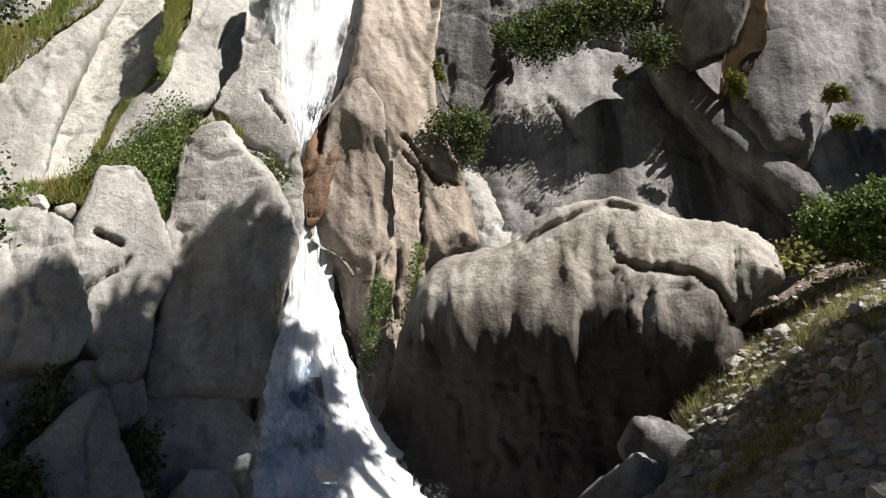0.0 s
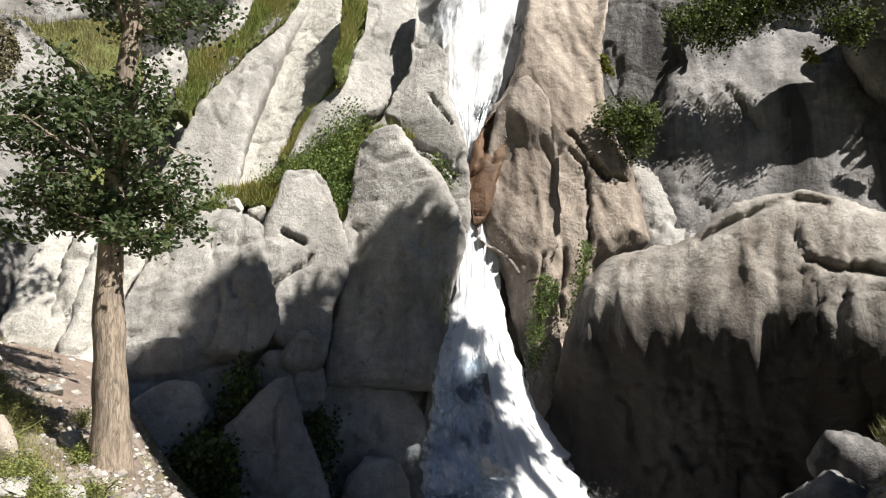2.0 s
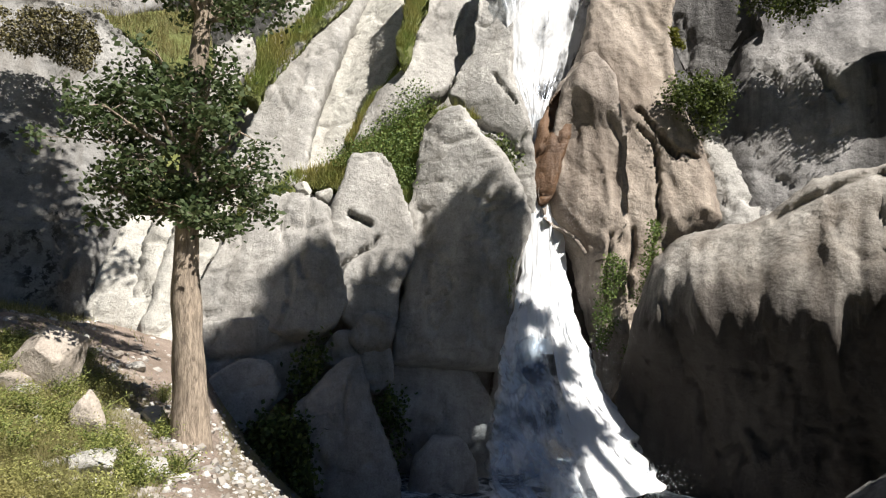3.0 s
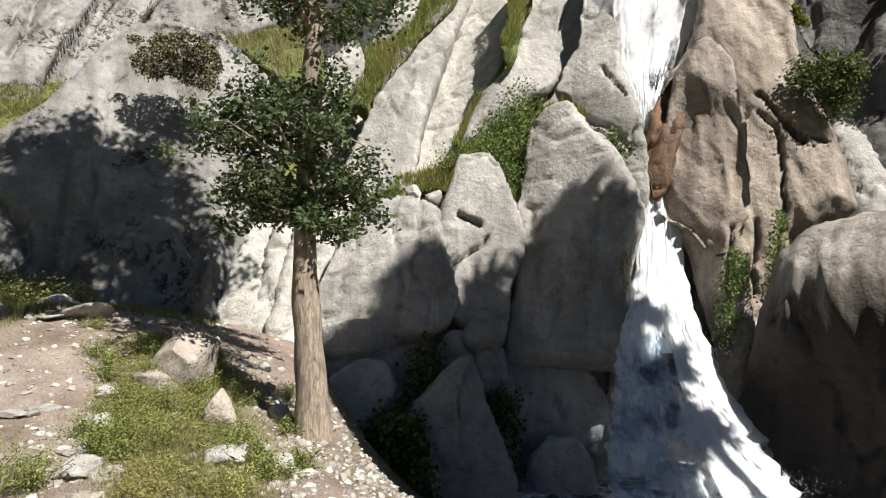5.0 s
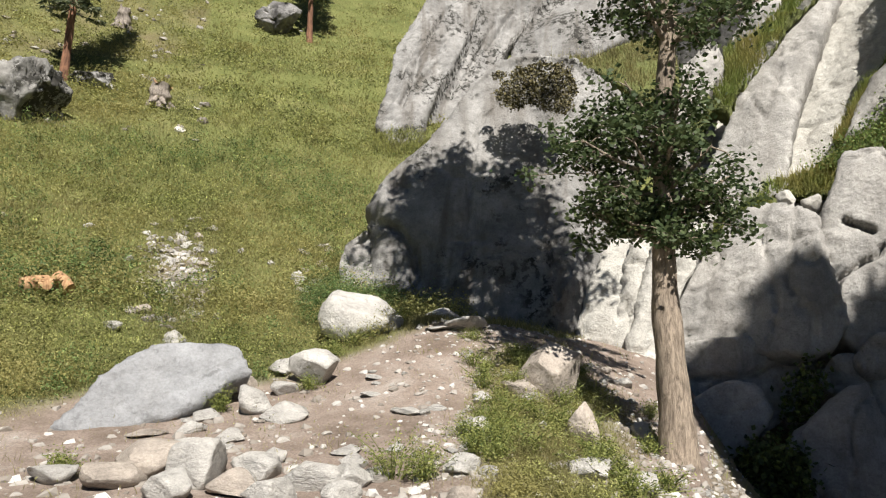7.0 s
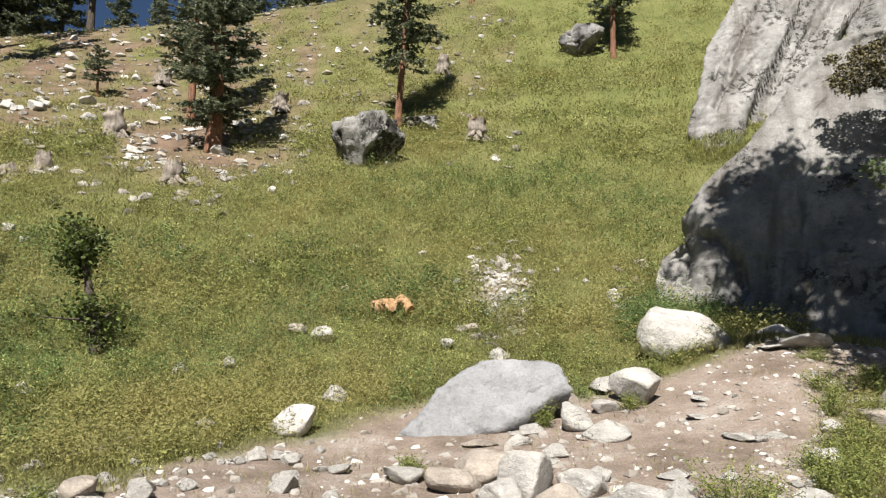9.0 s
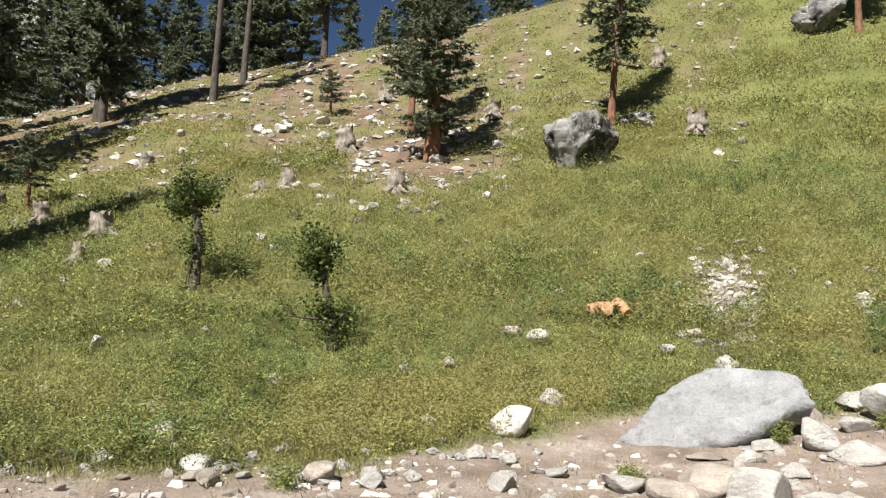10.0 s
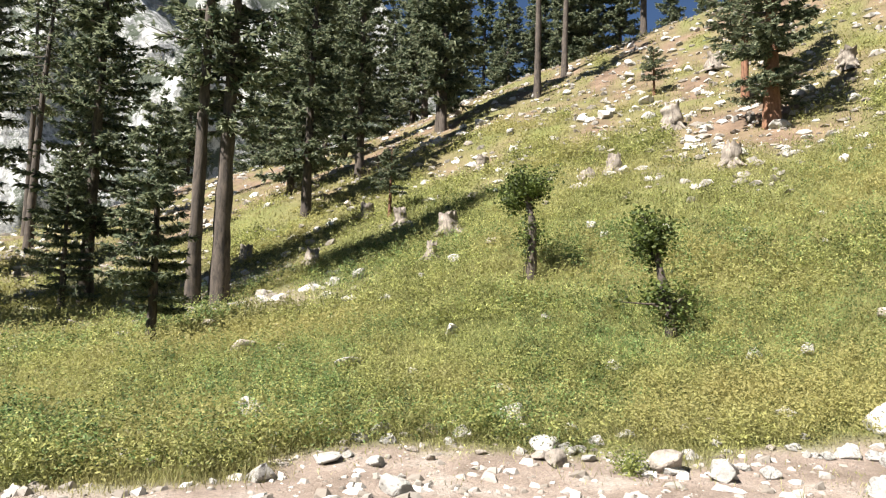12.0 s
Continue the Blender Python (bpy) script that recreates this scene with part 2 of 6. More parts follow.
RAYS[120] = (0, 0, -0.1, 0.1, 0.9, 2.1, 4.2, 7.4, 14, 23.2, 18, 0)
RAYS[132] = (0, 0, -0.1, 0.05, 0.6, 1.3, 2.5, 4.7, 10.5, 16.8, 11, -6)
RAYS[144] = (0, 0, -0.1, -0.1, 0.15, 0.45, 0.95, 2.0, 6.6, 12.6, 6, -10)
RAYS[157] = (0, 0, -0.1, -0.1, 0.1, 0.2, 0.5, 1.2, 3.6, 6.3, 2, -12)
RAYS[200] = (0, 0, 0, 0, 0.3, 0.5, 0.5, 0, -1, -2, -4, -8)
RAYS[270] = (0, 0, 0, 0.1, 0.3, 0.6, 1, 2, 4, 6, 8, 8)
RAYS[300] = RAYS[-60]
GRID_A = np.arange(-60, 301, 1.0)
GRID_D = np.concatenate([np.arange(0, 40, 0.5), np.arange(40, 100, 2.0), np.arange(100, 301, 20.0)])


def relief_grid():
    keys = sorted(RAYS)
    cols = np.array([np.interp(GRID_D, KNOT_D, RAYS[k]) for k in keys])
    g = np.array([[np.interp(a, keys, cols[:, j]) for a in GRID_A] for j in range(len(GRID_D))])
    w = np.exp(-np.linspace(-2, 2, 9) ** 2)
    w /= w.sum()
    g = np.apply_along_axis(lambda r: np.convolve(np.pad(r, 4, "wrap"), w, "valid"), 1, g)
    w5 = np.array([1, 2, 3, 2, 1]) / 9.0
    return np.apply_along_axis(lambda r: np.convolve(np.pad(r, 2, "edge"), w5, "valid"), 0, g)


RELIEF = relief_grid()


def polar(x, y):
    x, y = np.asarray(x, float), np.asarray(y, float)
    a = (np.degrees(np.arctan2(-x, y)) + 60) % 360 - 60
    return a, np.hypot(x, y)


def base_z(x, y):
    a, d = polar(x, y)
    d = np.clip(d, 0, 299.0)
    j = np.clip(np.searchsorted(GRID_D, d, side="right") - 1, 0, len(GRID_D) - 2)
    v = (d - GRID_D[j]) / (GRID_D[j + 1] - GRID_D[j])
    i = np.clip(np.floor(a + 60).astype(int), 0, len(GRID_A) - 2)
    u = a + 60 - i
    return (RELIEF[j, i] * (1 - u) + RELIEF[j, i + 1] * u) * (1 - v) + (RELIEF[j + 1, i] * (1 - u) + RELIEF[j + 1, i + 1] * u) * v


def ground_z(x, y):
    x, y = np.atleast_1d(np.asarray(x, float)), np.atleast_1d(np.asarray(y, float))
    d = np.hypot(x, y)
    p = np.stack([x, y, np.zeros_like(x)], 1)
    lumps = 0.05 * fbm(p, 0.9, 3, 3) * np.clip(d / 6, 0, 1) + 0.35 * fbm(p, 0.16, 9, 4) * np.clip((d - 12) / 14, 0, 1) + 1.5 * fbm(p, 0.03, 5, 3) * np.clip((d - 70) / 60, 0, 1)
    a = polar(x, y)[0]
    scree = np.clip((-14 - a) / 5, 0, 1) * np.clip((d - 8) / 3, 0, 1)
    lumps = lumps + scree * (0.28 * fbm(p, 0.45, 15, 4) + 0.12 * fbm(p, 1.9, 17, 3))
    return base_z(x, y) + lumps


EDGE_A = (30, 40, 47, 55, 64, 70, 83, 93, 104, 114, 128, 143, 157)
EDGE_D = (30, 24, 16, 14.5, 13, 12.3, 11.8, 10.3, 8.6, 8.0, 9.0, 7.3, 7.5)


def bare(x, y):
    """1 where the trodden path and scree lie bare, 0 in the meadow."""
    a, d = polar(x, y)
    p = np.stack([x, y, np.zeros_like(x)], 1)
    edge = np.interp(a, EDGE_A, EDGE_D)
    path = np.clip((edge - d) / 0.8 + 0.5 + 0.8 * fbm(p, 0.8, 21, 3), 0, 1)
    tuft = np.clip(1.3 - np.abs(a - 47) / 5.5, 0, 1) * np.clip((13.2 - d) / 1.5, 0, 1)
    path = path * (1 - 0.9 * tuft)
    scree = np.clip(0.75 + 0.9 * fbm(p, 0.35, 31, 3), 0, 1)
    path = np.where(a < 36, scree, path)
    ridge = np.clip((d - 30) / 14, 0, 1) * np.clip(0.30 + 0.9 * fbm(p, 0.3, 41, 4), 0, 0.62) * ((a > 75) & (a < 160))
    wash = 1.0 * np.exp(-((a - 76.5) / 2.2) ** 2 - ((d - 18.5) / 2.6) ** 2) * np.clip(0.6 + fbm(p, 0.9, 51, 3), 0, 1)
    dirt = np.exp(-((a - 101) / 6) ** 2 - ((d - 36) / 7) ** 2) * np.clip(0.8 + 1.2 * fbm(p, 0.25, 61, 3), 0, 1)
    crest = np.clip((d - 40) / 8, 0, 1) * ((a > 95) & (a < 150)) * np.clip(0.2 + 0.8 * fbm(p, 0.35, 71, 4), 0, 0.5)
    floor = np.clip((a - 127) / 7, 0, 1) * np.clip((d - 17) / 5, 0, 1) * (a < 165) * np.clip(0.22 + 1.1 * fbm(p, 0.28, 81, 4), 0, 0.95)
    thin_turf = np.clip((d - 26) / 8, 0, 1) * ((a > 92) & (a < 130)) * np.clip(0.15 + 1.0 * fbm(p, 0.3, 83, 4), 0, 0.8)
    return np.clip(path + ridge * 0.9 + wash + dirt + crest + floor + thin_turf, 0, 1)


def earth():
    m, t, b = nodes_of("earth")
    pos = node(t, "ShaderNodeNewGeometry").outputs["Position"]
    mask = node(t, "ShaderNodeAttribute")
    mask.attribute_name = "bare"
    dirt = ramp(t, noise_at(t, pos, 0.9, 8, 0.65), (0.3, (0.17, 0.13, 0.102)), (0.52, (0.30, 0.24, 0.20)), (0.72, (0.44, 0.39, 0.345)))
    high = node(t, "ShaderNodeSeparateXYZ", {0: pos}).outputs["Z"]
    upland = node(t, "ShaderNodeMapRange", {"Value": high, "From Min": 1.6, "From Max": 4.0}).outputs[0]
    west = node(t, "ShaderNodeMapRange", {"Value": node(t, "ShaderNodeSeparateXYZ", {0: pos}).outputs["X"], "From Min": -1.0, "From Max": -6.0}).outputs[0]
    upland = node(t, "ShaderNodeMath", {0: upland, 1: west}, operation="MULTIPLY").outputs[0]
    dirt = mix(t, upland, dirt, ramp(t, noise_at(t, pos, 0.7, 8, 0.65), (0.35, (0.105, 0.072, 0.05)), (0.65, (0.22, 0.155, 0.11))))
    grit = ramp(t, noise_at(t, pos, 30, 4, 0.8), (0.35, 0.6), (0.62, 1.1))
    dirt = mix(t, 0.8, dirt, grit, "MULTIPLY")
    turf = ramp(t, noise_at(t, pos, 0.5, 8, 0.7), (0.32, (0.085, 0.10, 0.03)), (0.55, (0.15, 0.16, 0.055)), (0.75, (0.19, 0.18, 0.075)))
    turf = mix(t, 0.7, turf, ramp(t, noise_at(t, pos, 18, 4, 0.8), (0.35, 0.55), (0.62, 1.15)), "MULTIPLY")
    t.links.new(mix(t, mask.outputs["Fac"], turf, dirt), b.inputs["Base Color"])
    b.inputs["Roughness"].default_value = 0.95
    b.inputs["Specular IOR Level"].default_value = 0.15
    one = bump(t, b, noise_at(t, pos, 5, 8, 0.7), 0.7, 0.08)
    bump(t, b, noise_at(t, pos, 40, 4, 0.7), 0.5, 0.015, one)
    return m


EARTH = earth()


def build_ground():
    az = np.radians(np.arange(0, 360, 0.75))
    r = np.concatenate([[0.3], np.geomspace(0.8, 60, 150), np.geomspace(63, 3000, 40)])
    aa, rr = np.meshgrid(az, r)
    x, y = (-rr * np.sin(aa)).ravel(), (rr * np.cos(aa)).ravel()
    v = np.stack([x, y, ground_z(x, y)], 1)
    n, k = len(r), len(az)
    i, j = np.meshgrid(np.arange(n - 1), np.arange(k), indexing="ij")
    q = np.stack([i * k + j, i * k + (j + 1) % k, (i + 1) * k + (j + 1) % k, (i + 1) * k + j], -1).reshape(-1, 4)
    v = np.concatenate([v, [[0, 0, float(ground_z(0, 0)[0])]]])
    x, y = v[:, 0], v[:, 1]
    hub = np.full(k // 2, n * k)
    j = np.arange(0, k, 2)
    q = np.concatenate([q, np.stack([hub, (j + 2) % k, (j + 1) % k, j], 1)])
    me = mesh_from("ground", v, q[:, ::-1], EARTH, True)
    me.attributes.new("bare", "FLOAT", "POINT").data.foreach_set("value", bare(x, y).astype(np.float32))
    tagged(new("ground", me), "trodden stony path rising into a sunlit grassy hillside", "ground", kind="structure")


build_ground()

# ---- cliff and rocks ----
def spline(pts, n=5):
    """A closed smooth outline through the corners."""
    p = np.asarray(pts, float)
    out = []
    for k in range(len(p)):
        a, b, c, d = p[k - 1], p[k], p[(k + 1) % len(p)], p[(k + 2) % len(p)]
        for s in np.linspace(0, 1, n, endpoint=False):
            out.append(b + (c - b) * s + 0.28 * s * (1 - s) * ((1 - s) * ((c - a) / 2 - (c - b)) + s * ((c - b) - (d - b) / 2)))
    return np.array(out)


def to_line(p, line, closed=False):
    """Distance of the points p (n, 2) from a line, and the nearest place on it."""
    line = np.asarray(line, float)
    ends = np.roll(line, -1, 0) if closed else line[1:]
    best, near = np.full(len(p), 1e9), np.zeros_like(p)
    for a, b in zip(line, ends):
        ab = b - a
        s = np.clip(((p - a) @ ab) / max(ab @ ab, 1e-9), 0, 1)
        q = a + s[:, None] * ab
        d = np.hypot(*(p - q).T)
        m = d < best
        best[m], near[m] = d[m], q[m]
    return best, near


def inside(p, poly):
    x, y = p.T
    hit = np.zeros(len(p), bool)
    for (x0, y0), (x1, y1) in zip(poly, np.roll(poly, -1, 0)):
        hit ^= ((y0 > y) != (y1 > y)) & (x < (x1 - x0) * (y - y0) / (y1 - y0 + 1e-12) + x0)
    return hit


def rock_mesh(name, outline, material, bulge=1.0, edge=1.2, back=1.0, rough=0.12, cracks=(), step=0.09, seed=1, flutes=0.0, grow=0.12, fissure=0.16, power=3.0, steep=0.0, nose=None, facets=4, slant=0.0):
    """A weathered rock body: its outline in metres in the plane x, z, swelling towards -y and closed behind."""
    poly = spline(outline)
    lo, hi = poly.min(0) - step - grow, poly.max(0) + step + grow
    nx, nz = int((hi[0] - lo[0]) / step) + 2, int((hi[1] - lo[1]) / step) + 2
    gx, gz = np.meshgrid(lo[0] + step * np.arange(nx), lo[1] + step * np.arange(nz))
    p = np.stack([gx.ravel(), gz.ravel()], 1)
    flat = np.stack([p[:, 0], p[:, 1], np.full(len(p), float(seed))], 1)
    wob = np.stack([0.22 * fbm(flat, 0.7, seed + k, 3) + 0.12 * fbm(flat, 2.6, seed + k + 5, 3) for k in (50, 60)], 1)
    dist, near = to_line(p, poly, True)
    sd = np.where(inside(p, poly), dist, -dist) + grow
    ins = sd > 0.4 * step
    keep = sd > -1.5 * step
    away = (p - near) / np.maximum(dist, 1e-6)[:, None]
    q = np.where(ins[:, None], p, near + away * grow)
    s = np.clip(sd / edge, 0, 1)
    prof = np.clip(1 - (1 - s) ** power, 0, 1) ** (1 / power)
    p3 = np.stack([q[:, 0], q[:, 1], np.full(len(q), seed * 3.7)], 1)
    big, mid, fine = fbm(p3, 0.33, seed, 2), fbm(p3, 0.9, seed + 9, 3), fbm(p3, 3.2, seed + 19, 3)
    tall = np.stack([p3[:, 0] - slant * p3[:, 1], 0.3 * p3[:, 1], p3[:, 2]], 1)
    front = prof * (bulge * (1 + 0.4 * big) + rough * (1.2 * mid + 0.35 * fine))
    r = np.random.default_rng(seed + 500)
    half = (hi - lo) / 2
    for k in range(facets):
        c = lo + (hi - lo) * r.uniform(0.15, 0.85, 2)
        slope = r.normal(size=2) * 0.26
        cut = bulge * r.uniform(0.8, 1.1) + (q - c + wob) @ slope
        over = np.clip(front - cut, 0, None)
        front = front - 0.85 * over * np.clip(prof * 1.5, 0, 1)
    front += flutes * prof * (0.5 - np.abs(fbm(tall, 0.8, seed + 4, 3)))
    vein = np.abs(fbm(tall + 0.15 * mid[:, None], 0.45, seed + 33, 4))
    front -= fissure * prof * np.exp(-(vein / 0.022) ** 2)
    cross = np.abs(fbm(p3 * np.array([0.35, 1, 1]), 0.4, seed + 43, 4))
    front -= 0.6 * fissure * prof * np.exp(-(cross / 0.016) ** 2)
    front += steep * (q[:, 1] - lo[1])
    if nose:
        level, reach, above, below = nose
        off = q[:, 1] - level
        front += prof * reach * np.exp(-(off / np.where(off > 0, above, below)) ** 2)
    for line, width, depth in cracks:
        d, _ = to_line(q + wob * 1.1, line)
        front -= 0.85 * depth * np.exp(-(d / (0.75 * width)) ** 2) * np.clip(prof * 2, 0, 1)
    behind = back * prof
    q = q + wob * 0.5
    f_id = np.full(len(p), -1)
    f_id[keep] = np.arange(keep.sum())
    verts = [np.stack([q[keep, 0], -front[keep], q[keep, 1]], 1)]
    b_id = f_id.copy()
    core = keep & ins
    b_id[core] = keep.sum() + np.arange(core.sum())
    verts.append(np.stack([q[core, 0], behind[core], q[core, 1]], 1))
    g = np.arange(nx * nz).reshape(nz, nx)
    c = np.stack([g[:-1, :-1], g[:-1, 1:], g[1:, 1:], g[1:, :-1]], -1).reshape(-1, 4)
    c = c[keep[c].all(1) & ins[c].any(1)]
    lone = ins[c].sum(1) == 1
    at = ins[c[lone]].argmax(1)
    row = np.arange(lone.sum())
    tips = np.stack([c[lone][row, (at + k) % 4] for k in (3, 0, 1)], 1)
    c = np.concatenate([c[~lone][:, [0, 1, 2]], c[~lone][:, [0, 2, 3]], tips])
    faces = np.concatenate([f_id[c], b_id[c][:, ::-1]])
    return mesh_from(name, np.concatenate(verts), faces, material, True)


def ledge_plants(name, place, yaw, lean, outline, material, count, length, seed, label, category="grass", leaf=0, bulge=0.4, edge=0.5):
    """Turf on a ledge: blades, or leaves where leaf is set, over a low swelling."""
    r = np.random.default_rng(seed)
    poly = spline(outline)
    p = r.uniform(poly.min(0), poly.max(0), (count * 6, 2))
    p = p[inside(p, poly)][:count]
    d, _ = to_line(p, poly, True)
    ragged = d + (0.8 if leaf else 0.25) * fbm(np.stack([p[:, 0], p[:, 1], p[:, 0] * 0 + seed], 1), 1.8, seed + 2, 3) > 0.06
    p, d = p[ragged], d[ragged]
    s = np.clip(d / edge, 0, 1)
    out = bulge * np.sqrt(1 - (1 - s) ** 2) * (0.8 + 0.5 * fbm(np.stack([p[:, 0], p[:, 1], p[:, 0] * 0], 1), 1.3, seed, 3))
    c = np.stack([p[:, 0], -out, p[:, 1]], 1)
    n = len(c)
    if leaf:
        c = c + r.normal(size=(n, 3)) * np.array([0.16, 0.24, 0.17]) * (0.2 if bulge < 0.1 else 0.4 if bulge < 0.14 else 1.0)
        a = r.normal(size=(n, 3))
        a /= np.linalg.norm(a, axis=1)[:, None]
        b = np.cross(a, r.normal(size=(n, 3)))
        b /= np.linalg.norm(b, axis=1)[:, None]
        size = (length * r.uniform(0.5, 1.3, n))[:, None]
        v = np.stack([c - a * size / 2, c + b * size * 0.35, c + a * size / 2, c - b * size * 0.35], 1).reshape(-1, 3)
        f = np.arange(4 * n).reshape(n, 4)
    else:
        c = c - np.array([0, -0.05, 0.08])
        size = (length * r.uniform(0.4, 1.3, n))[:, None]
        tip = c + np.stack([r.normal(size=n) * 0.35, -0.5 + 0.4 * r.normal(size=n), 0.6 + 0.45 * r.normal(size=n)], 1) * size
        side = np.stack([np.cos(r.uniform(0, 6.28, n)), np.sin(r.uniform(0, 6.28, n)), np.zeros(n)], 1) * 0.010 * (1 + length)
        v = np.stack([c - side, c + side, tip], 1).reshape(-1, 3)
        f = np.arange(3 * n).reshape(n, 3)
    ob = new(name, mesh_from(name, v, f, material))
    ob.matrix_basis = pose(*place, -lean, 0, yaw)
    return tagged(ob, label, category, kind="stuff")


cliff = tagged(new("cliff"), "pale granite cliff of rounded buttresses beside a waterfall", "cliff", kind="structure")


def rock_thing(name, place, yaw, lean, outline, material, label, category, **shape):
    ob = new(name, rock_mesh(name, outline, material, **shape))
    ob.matrix_basis = pose(*place, -lean, 0, yaw)
    return tagged(ob, label, category)


def rock_part(name, place, yaw, lean, outline, material, label="", **shape):
    ob = part_mesh(name, rock_mesh(name, outline, material, **shape), cliff, label)
    ob.matrix_basis = pose(*place, -lean, 0, yaw)
    return ob


SOIL = granite("ledge_soil", (0.15, 0.17, 0.05), (0.09, 0.10, 0.03), (0.06, 0.055, 0.025), streak=0.3, crack=0.0)
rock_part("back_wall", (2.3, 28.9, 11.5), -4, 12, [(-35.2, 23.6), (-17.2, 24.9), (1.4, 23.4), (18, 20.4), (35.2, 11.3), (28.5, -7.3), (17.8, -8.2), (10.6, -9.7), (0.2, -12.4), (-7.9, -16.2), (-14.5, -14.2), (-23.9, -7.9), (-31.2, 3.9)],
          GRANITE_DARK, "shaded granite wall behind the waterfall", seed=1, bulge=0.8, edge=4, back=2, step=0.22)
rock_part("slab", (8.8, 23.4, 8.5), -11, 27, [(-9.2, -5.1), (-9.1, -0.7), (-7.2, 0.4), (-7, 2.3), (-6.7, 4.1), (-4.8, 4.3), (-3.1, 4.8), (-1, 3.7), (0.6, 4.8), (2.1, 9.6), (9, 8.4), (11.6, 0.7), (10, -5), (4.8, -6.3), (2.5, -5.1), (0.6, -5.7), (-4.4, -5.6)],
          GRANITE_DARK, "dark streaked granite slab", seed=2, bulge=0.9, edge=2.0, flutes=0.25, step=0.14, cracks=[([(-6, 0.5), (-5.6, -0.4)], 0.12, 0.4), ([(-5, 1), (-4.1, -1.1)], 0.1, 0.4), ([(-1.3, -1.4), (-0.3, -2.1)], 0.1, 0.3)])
rock_part("block", (1.7, 25.1, 12.3), -4, 15, [(-1.4, 4.6), (2.4, 4.9), (2.2, 1.3), (0.5, 0.4), (0.9, -1.4), (0.7, -2.6), (-0.2, -3.1), (-1.2, -2.5), (-1.9, -1), (-1.7, 0.5)],
          GRANITE_DARK, "grey granite block", seed=3, bulge=0.9, edge=1.0)
rock_part("flute", (9.3, 21.7, 7.2), -20, 27, [(-2.8, 4.8), (-1.7, 4.4), (-0.2, 1.1), (1.1, -0.8), (2.3, -3), (1.9, -3.7), (0.6, -2.1), (-0.7, -0.2), (-2, 2)],
          GRANITE_DARK, "grey fluted rib", seed=4, bulge=0.9, edge=0.8, facets=0, rough=0.05, fissure=0.0, step=0.07)
rock_part("flute", (10.0, 21.2, 6.4), -21, 27, [(-1.3, 2.9), (-0.3, 1.2), (1.5, -2), (1.2, -2.4), (-0.2, -0.3), (-1.2, 1.4)],
          GRANITE_DARK, "", seed=5, bulge=0.7, edge=0.6, facets=0, rough=0.05, fissure=0.0, step=0.07)
rock_part("flute", (10.6, 21.5, 8.7), -20, 27, [(-0.8, 2.3), (0.3, 2.7), (1.6, 0.7), (1.1, -0.8), (0.5, -2.4), (-0.5, -2.4), (-1.3, -0.6), (-1.2, 1)],
          GRANITE_DARK, "", seed=6, bulge=0.8, edge=1.2, facets=0, rough=0.05, fissure=0.0, step=0.07)
rock_part("knob", (8.6, 22.0, 11.8), -21, 0, [(-1.1, 0.2), (-0.3, 1.6), (1.2, 1.9), (1.3, -0.1), (0.7, -1.3), (-0.5, -1.7), (-1.2, -0.7)],
          GRANITE_DARK, "dark knob of rock", seed=7, bulge=1.4, edge=1.2)
rock_part("stained_strip", (9.7, 21.5, 11.2), -14, 16, [(0.1, 2.5), (0.8, 2.3), (0.5, -0.6), (-0.3, -2), (-0.8, -1.9), (-0.3, -0)],
          GRANITE_ORANGE, "iron-orange stained strip of rock", seed=8, bulge=0.5, edge=0.5)
rock_part("slab", (1.6, 22.5, 5.6), -4, 28, [(-1.4, 1.5), (0.1, 2.8), (1.5, 1.6), (2, -0.2), (0.5, -1.7), (-0.9, -1.8), (-1.7, -1.6)],
          GRANITE, "pale granite foot slab", seed=9, bulge=0.4, edge=0.6, flutes=0.2, cracks=[([(-1.3, -0.4), (-0.9, -1.5)], 0.1, 0.4)])
rock_part("buttress", (-1.9, 22.3, 6.1), 5, 13, [(-0.3, 10.6), (-0.5, 6.6), (-1.2, 3.7), (-1.9, 2.6), (-2.2, 0.3), (-2.4, -1), (-2, -1.8), (-1.3, -2.7), (-0.7, -5.4), (-0.5, -7.3), (0.1, -6.2), (0.7, -4.9), (1.3, -2.6), (2.1, -2.3), (2.9, -1.9), (2.7, -0.3), (2.4, 1), (1.9, 2.2), (1.7, 5), (2.1, 7.6), (2.5, 10.7)],
          GRANITE_BROWN, "tan buttress worn smooth by water", seed=10, bulge=1.0, edge=1.9, power=2.2, flutes=0.45, slant=-0.3, rough=0.2, fissure=0.03, facets=2, step=0.07, cracks=[([(0.7, 1.6), (1.1, 1.0), (1.5, 0.4)], 0.06, 0.8), ([(1.3, 0.7), (1.6, 0.2), (1.75, 0.1)], 0.1, 0.9), ([(1.5, 0.4), (2.3, 0)], 0.05, 0.8), ([(0.6, 1), (1.1, 0.5), (1.2, -0.1), (1.2, -1.9)], 0.055, 0.7), ([(1.2, -1.9), (0.8, -3.6), (0.3, -5.2)], 0.08, 0.5), ([(-0.2, -2.4), (-0.3, -4.7)], 0.06, 0.4), ([(0.5, -2.2), (0.3, -4.2)], 0.06, 0.4)])
rock_part("stained_strip", (-3.6, 21.2, 6.7), 10, 13, [(-0.4, -1.8), (-0.6, -0.8), (-0.4, 0.5), (0.1, 1.7), (0.6, 2.1), (0.5, 1.1), (0.2, -0.2), (-0.1, -1.3)],
          GRANITE_RUST, "wet rust-brown rock beside the fall", seed=11, bulge=0.1, edge=0.35, flutes=0.2)
